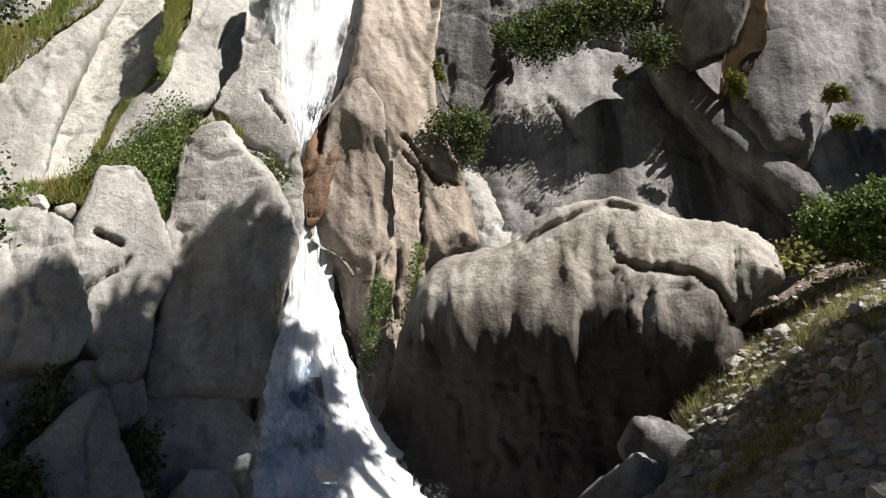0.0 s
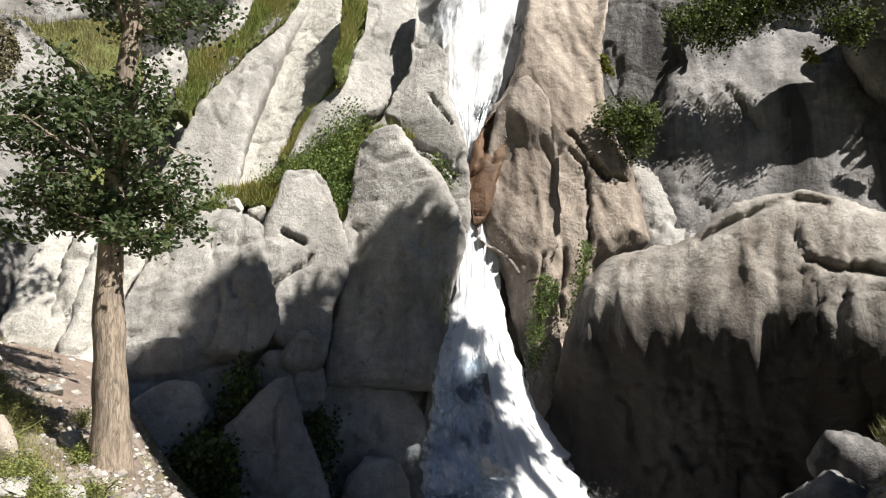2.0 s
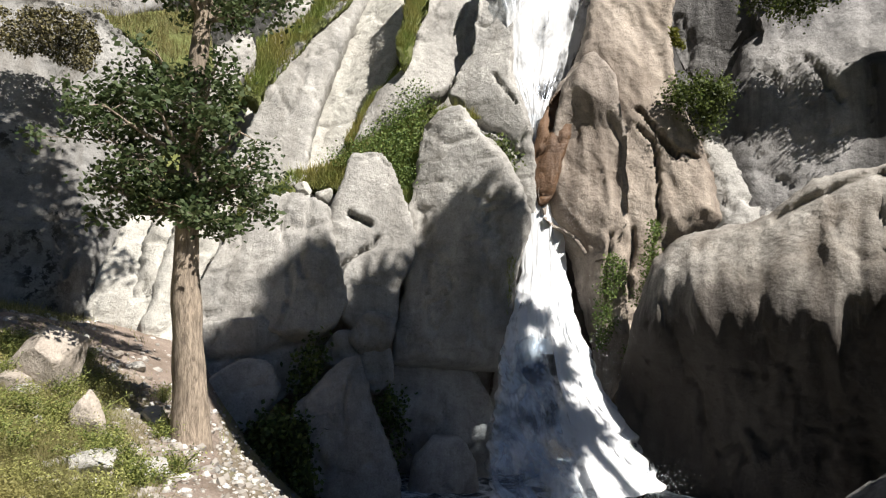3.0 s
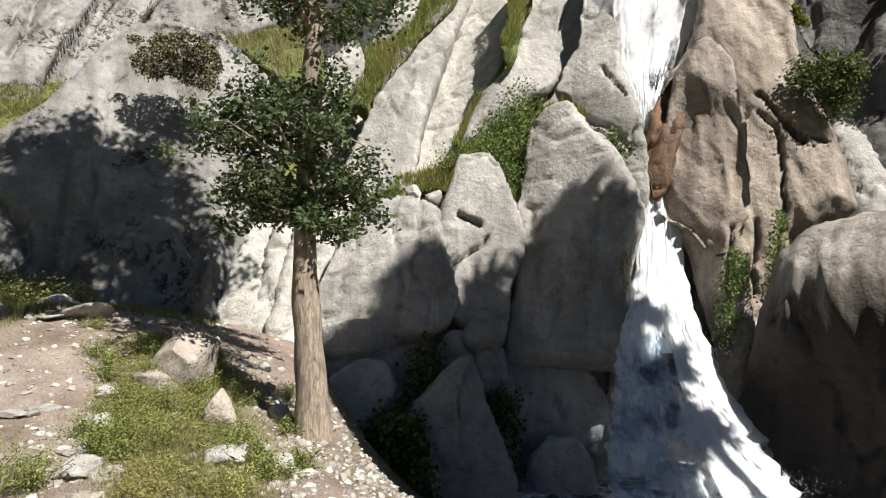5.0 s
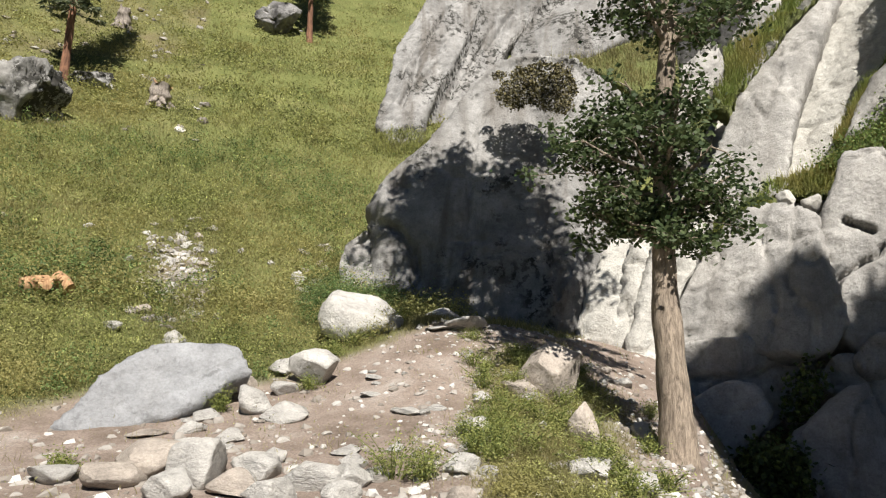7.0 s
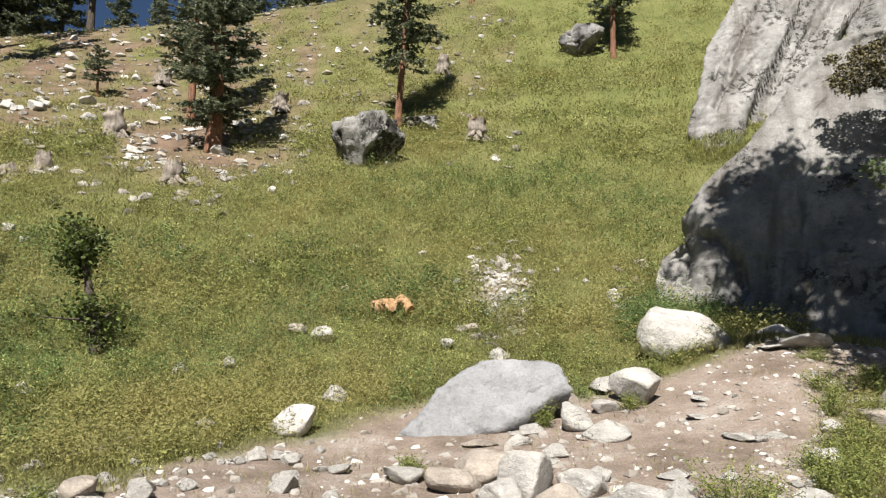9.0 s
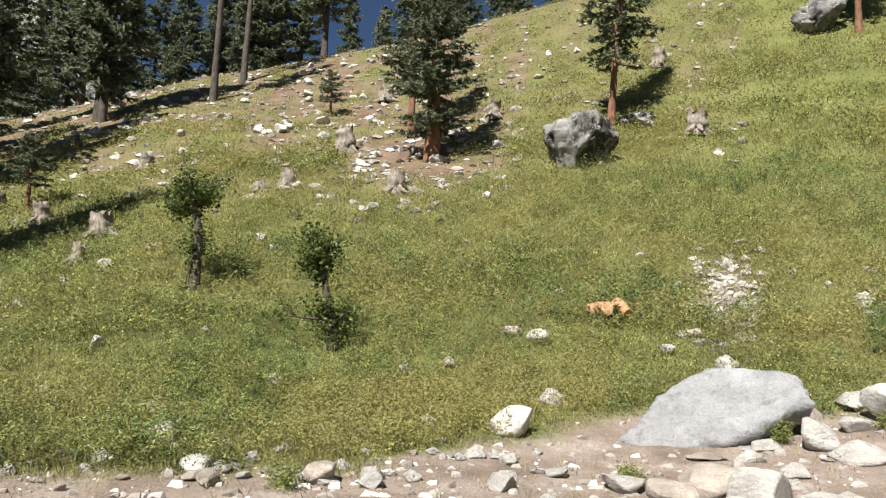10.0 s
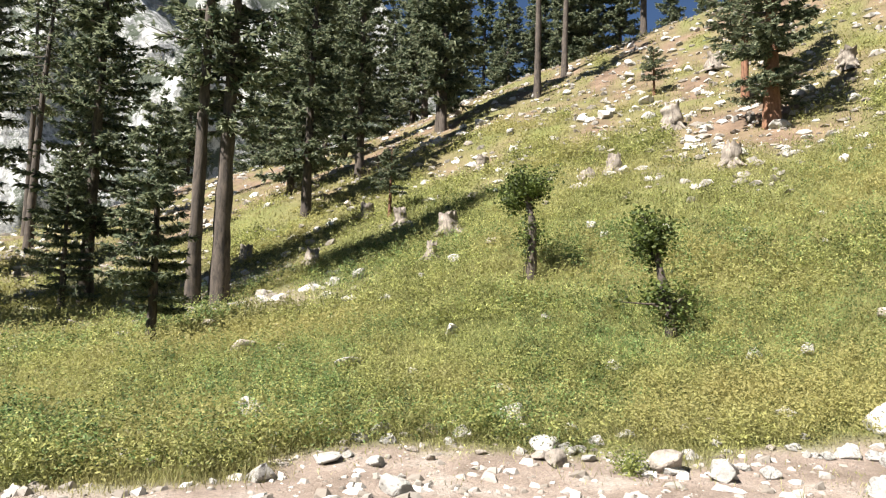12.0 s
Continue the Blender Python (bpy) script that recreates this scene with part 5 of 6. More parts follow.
tall = [conifer("tall_conifer", 18.5, 0.34, 6.5, 3.0, 11, "tall dark conifer with a bare lower trunk", BARK_DARK, 0.8, 0.25, 9),
        conifer("tall_conifer", 19, 0.26, 3.2, 2.6, 12, "tall dark conifer with drooping boughs", BARK_DARK, 1.0, 0.25, 9),
        conifer("tall_conifer", 22, 0.26, 9.0, 2.2, 13, "slender conifer with thin upper boughs", BARK_DARK, 0.55, 0.25, 9)]
mid = [conifer("young_conifer", 6.3, 0.13, 1.0, 1.25, 14, "young dark green conifer on the slope", BARK_DARK, 1.7, 0.22, 14),
       conifer("young_conifer", 3.4, 0.10, 1.3, 1.0, 15, "small sapling conifer with a bare stem", BARK_RED, 1.4, 0.22, 10)]
red = conifer("red_trunk_conifer", 12, 0.38, 1.6, 2.4, 16, "bushy conifer with a thick red trunk", BARK_RED, 1.0, 0.26, 10)
thin = conifer("thin_trunk_conifer", 17, 0.20, 3.6, 2.2, 17, "conifer with a leaning reddish trunk and high crown", BARK_RED, 0.8, 0.26, 9)
red.matrix_basis = stand(-33.1, -5.6, 0.2, 20)
thin.matrix_basis = stand(-37.3, 3.2, 0.2, 100, (3, 2))
tall[0].matrix_basis = stand(-15.9, -20.4, 0.3, 40)
tall[1].matrix_basis = stand(-26.2, -26.9, 0.3, 10)
tall[2].matrix_basis = stand(-45.2, -23.3, 0.3, 80)
mid[0].matrix_basis = stand(-10.7, -16.3, 0.1, 30)
mid[1].matrix_basis = stand(-25.75, -20.9, 0.1, 200)
for kind, x, y, turn in ((tall[2], -15.2, -20.9, 130), (tall[1], -14.8, -27.0, 60), (tall[1], -40.7, -28.8, 100), (tall[2], -51.4, -24.1, 170),
                         (mid[1], -42.6, -13.9, 90), (thin, -38.1, -7.7, 200), (thin, -42.7, 17.8, 20), (thin, -54.5, 17.8, 70), (thin, -57.0, 11.0, 300),
                         (tall[1], -60.3, -9.9, 220), (tall[1], -31.5, -28.0, 250), (tall[2], -24.0, -52.0, 90), (mid[0], -13.4, -26.0, 310), (tall[2], -20.5, -44.0, 200),
                         # trees added past the left of view to shade the floor of the wood
                         (tall[1], -10.0, -30.5, 30), (tall[1], -7.5, -26.0, 190), (tall[1], -6.0, -34.0, 280), (tall[1], -14.5, -37.0, 140)):
    copy_thing(kind, stand(x, y, 0.3, turn))
far = [conifer("distant_conifer", 21, 0.26, 2.5, 2.9, 41, "dark conifer on the wooded ridge", BARK_DARK, 0.8, 0.34, 8),
       conifer("distant_conifer", 25, 0.30, 5.0, 3.1, 42, "tall dark conifer on the wooded ridge", BARK_DARK, 0.7, 0.34, 8),
       conifer("distant_conifer", 17, 0.22, 1.5, 2.4, 43, "dense dark conifer on the wooded ridge", BARK_DARK, 0.9, 0.34, 8)]
back = np.random.default_rng(5)
spots = []
for low, high, near, deep, count in ((84, 112, 66, 95, 12), (112, 124, 62, 92, 9), (124, 141, 44, 92, 11), (141, 166, 66, 95, 5)):
    for k in range(count):
        a = radians(low + (high - low) * (k + back.uniform(0.1, 0.9)) / count)
        d = back.uniform(near, deep)
        spots.append((-d * math.sin(a), d * math.cos(a), back.uniform(0, 360)))
for k, (x, y, turn) in enumerate(spots):
    if k < 3:
        far[k].matrix_basis = stand(x, y, 0.4, turn)
    else:
        copy_thing(far[k % 3], stand(x, y, 0.4, turn))
# unseen slender conifers added beside the viewpoint to shade cliff foot, boulder and slope
shade_tree = conifer("slender_conifer", 24, 0.3, 8.5, 2.1, 44, "unseen slender dark conifer added to cast shade", BARK_DARK, 1.0, 0.6)
bare_tree = conifer("high_crowned_conifer", 22.0, 0.3, 13.0, 2.2, 45, "unseen high-crowned conifer with a bare trunk, added to shade the cliff", BARK_DARK, 1.0, 0.6)
high_tree = conifer("high_crowned_conifer", 22.0, 0.3, 18.2, 1.7, 46, "unseen high-crowned conifer with a bare trunk, added to shade the cliff", BARK_DARK, 1.0, 0.6)
high_tree.matrix_basis = stand(9.1, 12.6, 0.3, 0)
bare_tree.matrix_basis = stand(9.4, 10.9, 0.3, 60) @ Matrix.Diagonal((1, 1, 23.5 / 22, 1))
shade_tree.matrix_basis = stand(7.0, 7.6, 0.3, 0)
for x, y, turn, high in ((8.0, 9.3, 190, 23.0),):
    copy_thing(bare_tree, stand(x, y, 0.3, turn) @ Matrix.Diagonal((1, 1, high / 22, 1)))
for x, y, turn, high in ((14.0, 9.4, 260, 16.0), (12.3, 8.6, 300, 15.5), (26.0, 16.0, 310, 21.0), (11.4, 6.4, 20, 15.0)):
    copy_thing(shade_tree, stand(x, y, 0.3, turn) @ Matrix.Diagonal((1, 1, high / 24, 1)))


def broadleaf_tree():
    """The path-side tree: a pale leaning trunk, a leafy lower crown and a high main crown."""
    r = np.random.default_rng(21)
    tree = tagged(new("broadleaf_tree"), "pale-barked broadleaf tree with sparse dark green foliage beside the path", "tree")
    line = [(-6.11, 7.91, -0.35), (-6.11, 7.91, 0.0), (-6.16, 7.87, 0.8), (-6.22, 7.83, 1.7), (-6.25, 7.81, 2.7), (-6.23, 7.82, 3.8), (-6.18, 7.86, 5.4), (-6.1, 7.92, 7.5), (-6.2, 7.85, 11), (-6.1, 7.9, 15), (-6.1, 7.9, 19)]
    part_mesh("trunk", mesh_from("trunk", *tube(line, (0.31, 0.255, 0.215, 0.185, 0.16, 0.14, 0.125, 0.10, 0.08, 0.05, 0.02), 20, 3, 0.05), BARK, True), tree)
    limbs, tips = [], []

    def limb(z, way, rise, rad):
        k = np.interp(z, [p[2] for p in line[1:]], np.arange(1, len(line)))
        c = np.array([np.interp(k, np.arange(len(line)), [p[j] for p in line]) for j in range(3)])
        way = np.array(way)
        pts = [c, c + way * 0.4 + np.array([0, 0, rise * 0.25]), c + way * 0.75 + np.array([0, 0, rise * 0.65]), c + way + np.array([0, 0, rise])]
        limbs.append(tube(pts, (rad, rad * 0.7, rad * 0.45, rad * 0.2), 8, 5))
        for q in range(7):
            s = r.uniform(0.3, 1)
            b = c + way * s + np.array([0, 0, rise * s * s])
            e = b + r.normal(size=3) * np.array([0.28, 0.28, 0.2])
            limbs.append(tube([b, (b + e) / 2 + 0.03, e], (rad * 0.25, rad * 0.16, rad * 0.08), 4, 6, 0, 1))
            tips.append(e)

    left, near = np.array([-0.72, -0.60, 0]), np.array([0.62, -0.78, 0])
    for z, along, to, rise in ((2.85, 1.0, 0.1, 0.35), (3.0, 1.3, -0.2, 0.4), (3.2, 0.85, 0.5, 0.4), (3.4, 1.25, 0.1, 0.55), (3.7, 1.15, 0.4, 0.5), (3.9, 1.3, -0.2, 0.5), (4.1, 0.95, 0.2, 0.5), (4.2, 0.8, -0.3, 0.85), (4.4, 0.55, 0.3, 0.6), (4.5, -0.3, 0.45, 0.45), (4.0, -0.2, 0.7, 0.5), (3.7, -0.1, 0.8, 0.3),
                               (2.9, 0.5, 0.5, 0.15), (3.1, 0.5, -0.7, 0.2), (3.6, 0.4, 0.6, 0.5), (3.1, -0.8, 0.2, 0.35), (3.3, -1.0, -0.1, 0.45), (2.8, -0.4, 0.4, 0.1), (3.5, -0.65, 0.5, 0.5), (3.0, -0.55, -0.5, 0.3),
                               (5.6, -0.9, 0.2, 0.6), (5.8, 0.7, 0.2, 0.7), (5.7, -0.5, -0.5, 0.6), (5.6, 0.35, 0.6, 0.5), (5.6, -1.3, 0.3, 0.4), (5.9, 0.5, 0.8, 0.6)):
        limb(z, left * along + near * to, rise, 0.05)
    low = len(tips)
    for k in range(84):
        z = r.uniform(8.5, 18.0)
        a = r.uniform(0, 2 * math.pi)
        reach = r.uniform(1.0, 3.4) * (1.0 if z < 16 else 0.6)
        limb(z, (math.cos(a) * reach, math.sin(a) * reach, 0), r.uniform(0.3, 1.2), 0.05)
    tagged(part_mesh("branchwork", mesh_from("branchwork", *join(limbs), BARK, True), tree), kind="stuff")
    tips = np.array(tips)
    a = np.repeat(tips[:low], 66, 0) + r.normal(size=(low * 66, 3)) * np.array([0.12, 0.12, 0.09])
    b = np.repeat(tips[low:], 58, 0) + r.normal(size=((len(tips) - low) * 58, 3)) * 0.22
    part_mesh("crown", mesh_from("crown", *leaf_quads(a, 0.09, 0.06, r, 0.5), LEAF), tree)
    part_mesh("upper_crown", mesh_from("upper_crown", *leaf_quads(b, 0.20, 0.15, r, 0.5), LEAF), tree)


broadleaf_tree()


def bush(name, line, radii, blobs, seed, label):
    """A small leaning tree on the meadow: bent stem and tufts of leaves (centre, spread, count)."""
    r = np.random.default_rng(seed)
    thing = tagged(new(name), label, "small tree", "small trees on the meadow")
    part_mesh("stem", mesh_from("stem", *tube(line, radii, 8, seed, 0.1), BARK_DARK, True), thing)
    twigs = []
    pts = []
    for c, s, n in blobs:
        c = np.array(c, float)
        k = max(4, n // 60)
        ends = c + r.normal(size=(k, 3)) * np.array(s)
        root = np.array(line[int(np.argmin(np.linalg.norm(np.array(line) - c, axis=1)))], float)
        for e in ends:
            twigs.append(tube([root, (root + e) / 2 + r.normal(size=3) * 0.05, e], (0.03, 0.02, 0.008), 4, 1, 0, 1))
        pts.append(np.repeat(ends, n // k, 0) + r.normal(size=(k * (n // k), 3)) * 0.13)
    tagged(part_mesh("twigwork", mesh_from("twigwork", *join(twigs), BARK_DARK, True), thing), kind="stuff")
    part_mesh("crown", mesh_from("crown", *leaf_quads(np.concatenate(pts), 0.10, 0.065, r, 0.6), BUSH), thing)
    return thing


def frm(x, y):
    z = float(ground_z(x, y)[0])
    return lambda u, w, d=0.0: (x + (0.45 * u) - 0.9 * d, y + (0.89 * u) - 0.45 * d, z + w)


q = frm(-16.76, -8.73)
bush("small_tree", [q(0, -0.2), q(0.02, 0.8), q(0.0, 1.6), q(-0.25, 2.1), q(-0.5, 2.4)], (0.17, 0.14, 0.10, 0.07, 0.03),
     [(q(-0.55, 2.55), (0.36, 0.4, 0.2), 2200), (q(-0.1, 2.4), (0.25, 0.3, 0.2), 900), (q(-0.9, 2.1), (0.15, 0.2, 0.16), 500), (q(-0.05, 0.9), (0.16, 0.2, 0.4), 600)], 31, "small crooked tree with a flat dark crown in the meadow")
q = frm(-14.02, -4.25)
bush("small_tree", [q(0.05, -0.2), q(0.0, 0.6), q(-0.25, 1.2), q(-0.4, 1.8), q(-0.6, 2.2)], (0.13, 0.10, 0.08, 0.05, 0.02),
     [(q(-0.62, 2.1), (0.2, 0.24, 0.24), 1300), (q(-0.45, 1.75), (0.12, 0.15, 0.18), 500), (q(-0.35, 0.75), (0.3, 0.25, 0.1), 420), (q(0.1, 0.8), (0.2, 0.2, 0.12), 260), (q(0.0, 0.25), (0.2, 0.2, 0.15), 160)], 32, "small leaning shrub tree with a tufted top in the meadow")


# ---- stones, boulders and stumps ----
def stone_mesh(name, size, material, seed, detail=3, crag=0.0, blocky=0.5, rough=0.14):
    """An angular weathered stone about its base: a ball cut by random planes, then roughened."""
    r = np.random.default_rng(seed)
    bm = bmesh.new()
    bmesh.ops.create_icosphere(bm, subdivisions=detail, radius=1.0)
    v = np.array([x.co for x in bm.verts])
    f = np.array([[x.index for x in q.verts] for q in bm.faces])
    bm.free()
    for k in range(int(13 * blocky) + 4):
        n = r.normal(size=3)
        n /= np.linalg.norm(n)
        over = np.clip(v @ n - r.uniform(0.42, 0.8), 0, None)
        v = v - over[:, None] * n * 0.97
    v = v * (1 + rough * fbm(v + seed * 3.1, 1.1, seed, 3) + 0.4 * rough * fbm(v + seed, 4.5, seed + 3, 3))[:, None]
    if crag:
        vein = np.abs(fbm(v + seed * 1.7, 1.3, seed + 8, 4))
        v = v * (1 - crag * np.exp(-(vein / 0.05) ** 2) + 0.5 * crag * fbm(v + seed, 3.2, seed + 12, 4))[:, None]
    v = v / np.abs(v).max(0) * np.array(size) / 2
    v[:, 2] -= v[:, 2].min() * 0.9
    return mesh_from(name, v, f, material, True)


def boulder(name, x, y, size, material, seed, label, turn=0.0, group="", detail=4, sink=0.12, tilt=(0, 0), blocky=0.5, rough=0.10, crag=0.0):
    me = stone_mesh(name, size, material, seed, detail, crag, blocky, rough)
    ob = new(name, me)
    ob.matrix_basis = stand(x, y, sink * size[2], turn, tilt)
    return tagged(ob, label, "boulder" if size[0] > 0.9 else "stone", group)


boulder("boulder", -12.75, 6.65, (1.75, 1.3, 1.2), STONE, 14, "pale rounded boulder in weeds at the path edge", 60, blocky=0.15, rough=0.14)
boulder("boulder", -10.82, 4.83, (0.85, 0.75, 0.8), STONE, 5, "upright pale stone beside the path", 40, "stones along the path")
boulder("boulder", -8.05, 7.4, (1.2, 1.0, 1.1), STONE_TAN, 6, "rust-tinted grey boulder on the bank", 45, blocky=1.0)
boulder("boulder", -6.7, 6.65, (0.55, 0.6, 0.7), STONE_TAN, 7, "tan split stone on the bank", 30, blocky=1.0)
boulder("great_field_boulder", -31.8, 1.2, (3.9, 3.2, 3.7), GRANITE_MOSSY, 8, "large dark lichened boulder on the meadow slope", 80, blocky=0.8, rough=0.34, detail=5, crag=0.2, sink=0.3)
boulder("great_field_boulder", -36.5, 4.4, (2.3, 2.0, 1.6), GRANITE_MOSSY, 9, "grey lichened boulder beside a leaning trunk", 80, blocky=0.8, rough=0.34, detail=5, crag=0.2, sink=0.3)
boulder("great_field_boulder", -44.0, 16.0, (3.4, 2.6, 2.6), GRANITE_DARK, 10, "dark boulder in shade high on the slope", 60, blocky=0.9, detail=5, crag=0.2)
boulder("boulder", -10.64, -0.45, (0.72, 0.6, 0.6), STONE, 11, "yellowish white boulder at the meadow edge", 90)

NEAR = ((-10.14, 3.57, 0.5, 0.42), (-9.44, 3.86, 0.6, 0.28), (-10.6, 4.25, 0.36, 0.28), (-7.95, 1.75, 0.62, 0.42), (-8.3, 2.2, 0.55, 0.34), (-7.4, 2.1, 0.62, 0.5), (-7.2, 2.65, 0.5, 0.36),
        (-6.45, 3.3, 0.5, 0.34), (-6.1, 4.35, 0.42, 0.22), (-7.15, 5.35, 0.34, 0.3), (-5.5, 5.65, 0.6, 0.26), (-6.8, 2.3, 0.46, 0.3), (-6.55, 2.9, 0.46, 0.3), (-6.9, 8.15, 0.4, 0.32),
        (-8.1, 0.9, 0.4, 0.25), (-7.6, 1.3, 0.5, 0.3), (-6.9, 1.7, 0.45, 0.3), (-6.3, 2.4, 0.4, 0.28), (-6.0, 3.0, 0.35, 0.25), (-7.7, 3.0, 0.35, 0.22), (-8.9, 2.9, 0.3, 0.2), (-7.0, 3.6, 0.3, 0.2), (-9.6, 2.6, 0.35, 0.2), (-11.2, 3.8, 0.4, 0.3), (-11.6, 4.6, 0.5, 0.3),
        (-13.0, 8.7, 0.7, 0.3), (-11.0, 7.95, 0.7, 0.3), (-8.15, 6.95, 0.45, 0.3), (-12.0, 0.15, 0.34, 0.3), (-8.77, -4.8, 0.42, 0.28), (-7.55, -3.7, 0.4, 0.26))
FIELD = ((-7.5, -2.3, 0.45, 0.3), (-10.8, -1.7, 0.3, 0.16), (-7.65, -1.8, 0.34, 0.2), (-8.4, 2.3, 0.5, 0.34), (-7.4, -2.25, 0.4, 0.2), (-7.45, -1.75, 0.4, 0.24), (-7.6, -4.85, 0.28, 0.2),
         (-8.75, -4.75, 0.32, 0.24), (-7.1, -3.35, 0.36, 0.22), (-5.25, -4.1, 0.42, 0.22), (-12.1, 0.2, 0.3, 0.26), (-14.8, 2.45, 0.42, 0.3), (-15.4, -0.7, 0.45, 0.32), (-18.3, -16.1, 0.7, 0.5), (-17.7, -16.7, 0.5, 0.4),
         (-18.6, -12.4, 0.5, 0.35), (-27.35, -2.35, 0.55, 0.45), (-13.6, -1.8, 0.36, 0.28), (-13.3, -2.6, 0.34, 0.28), (-7.65, -4.9, 0.34, 0.22), (-7.45, -5.3, 0.3, 0.2), (-7.15, -5.85, 0.3, 0.2), (-6.75, -5.8, 0.34, 0.18))
shapes = [stone_mesh("stone", (1, 0.82, 1), (STONE, STONE, STONE, STONE_TAN, STONE, STONE, STONE, STONE)[k % 8], 60 + k, 3, 0, (0.7, 1.1, 0.9, 1.3, 0.8, 1.0)[k % 6], 0.08) for k in range(12)]


def stone(k, x, y, wide, high, label, group, sink=0.15):
    ob = new("rock" if "rock" in label else "stone", shapes[k % len(shapes)])
    ob.matrix_basis = stand(x, y, sink * high, (k * 67) % 360, ((k * 13) % 17 - 8, (k * 7) % 15 - 7)) @ Matrix.Diagonal((wide, wide, high, 1))
    return tagged(ob, label, "rock" if "rock" in label else "stone", group)


for k, (x, y, w, h) in enumerate(NEAR):
    stone(k, x, y, w * 1.35, h * 1.1, "pale angular stone lying beside the path", "stones along the path")
for k, (x, y, w, h) in enumerate(FIELD):
    stone(k + 3, x, y, w, h, "white stone lying in the meadow grass", "stones in the meadow")
r = np.random.default_rng(77)


def strew(count, a0, a1, d0, d1, lo, hi, keep, label, group, flat=1.0):
    """Stones strewn over a stretch of the ground where keep allows."""
    made = 0
    while made < count:
        a, d = radians(r.uniform(a0, a1)), math.sqrt(r.uniform(d0 * d0, d1 * d1))
        x, y = -d * math.sin(a), d * math.cos(a)
        if r.random() > keep(x, y):
            continue
        w = lo + (hi - lo) * r.random() ** 2.5
        stone(made * 5 + 1, x, y, w, w * r.uniform(0.45, 0.8) * flat, label, group, 0.2)
        made += 1


def bare_at(x, y):
    return float(bare(np.array([x]), np.array([y]))[0])


strew(42, 96, 158, 26, 62, 0.3, 1.1, lambda x, y: 0.15 + bare_at(x, y), "pale rock lying on the upper slope", "rocks on the upper slope")
strew(20, 65, 67.5, 17, 23, 0.3, 0.6, lambda x, y: 1, "white stone in a washed-out gully", "rubble in the meadow")
strew(46, 98, 128, 36, 60, 0.4, 1.4, lambda x, y: bare_at(x, y), "grey rock in the rubble below the wood", "rocks on the upper slope")
strew(40, 66, 112, 30, 62, 0.3, 1.2, lambda x, y: 0.05 + bare_at(x, y), "pale rock lying on the upper slope", "rocks on the upper slope")
strew(40, 74, 79, 15.6, 22.5, 0.2, 0.45, lambda x, y: 1, "white stone in a patch of rubble", "rubble in the meadow")
strew(44, 62, 150, 9, 24, 0.28, 0.7, lambda x, y: 1, "white stone lying in the meadow grass", "stones in the meadow")
strew(45, 88, 156, 7.2, 10.5, 0.10, 0.36, lambda x, y: 1, "white stone at the edge of the path", "stones along the path")
strew(44, 37, 60, 6.6, 14, 0.14, 0.5, lambda x, y: 1, "pale stone on the grassy bank", "stones on the bank")
strew(42, -34, -20, 9, 20, 0.18, 0.7, lambda x, y: 1, "grey rubble stone on the shaded slope", "rubble on the slope")
strew(14, 24, 38, 8, 13, 0.10, 0.26, lambda x, y: 1, "grey stone on the scree", "stones on the scree")
strew(20, 50, 78, 6.8, 13.5, 0.2, 0.6, bare_at, "flat pale stone sunk in the trodden path", "stones along the path", 0.36)
strew(60, 86, 128, 27, 50, 0.3, 1.0, lambda x, y: 0.25 + bare_at(x, y), "white rock lying on the upper slope", "rocks on the upper slope")
strew(36, 128, 156, 17, 40, 0.25, 0.8, lambda x, y: 0.3 + bare_at(x, y), "pale rock on the floor of the wood", "rocks on the upper slope")
strew(50, 92, 150, 7.6, 9.6, 0.16, 0.42, lambda x, y: 1, "white stone at the edge of the path", "stones along the path", 0.8)
for n_block, (x, y, z) in enumerate(((-10.13, 17.59, 4.87), (-9.6, 17.89, 4.74))):
    ob = new("pale_block", stone_mesh("pale_block", (0.62, 0.5, 0.55), GRANITE_WHITE, 130 + n_block, 3, 0, 1.0))
    ob.matrix_basis = pose(x, y, z, 0, 8, 20)
    tagged(ob, "small pale block resting on a grassy ledge", "rock", "blocks on the ledge")


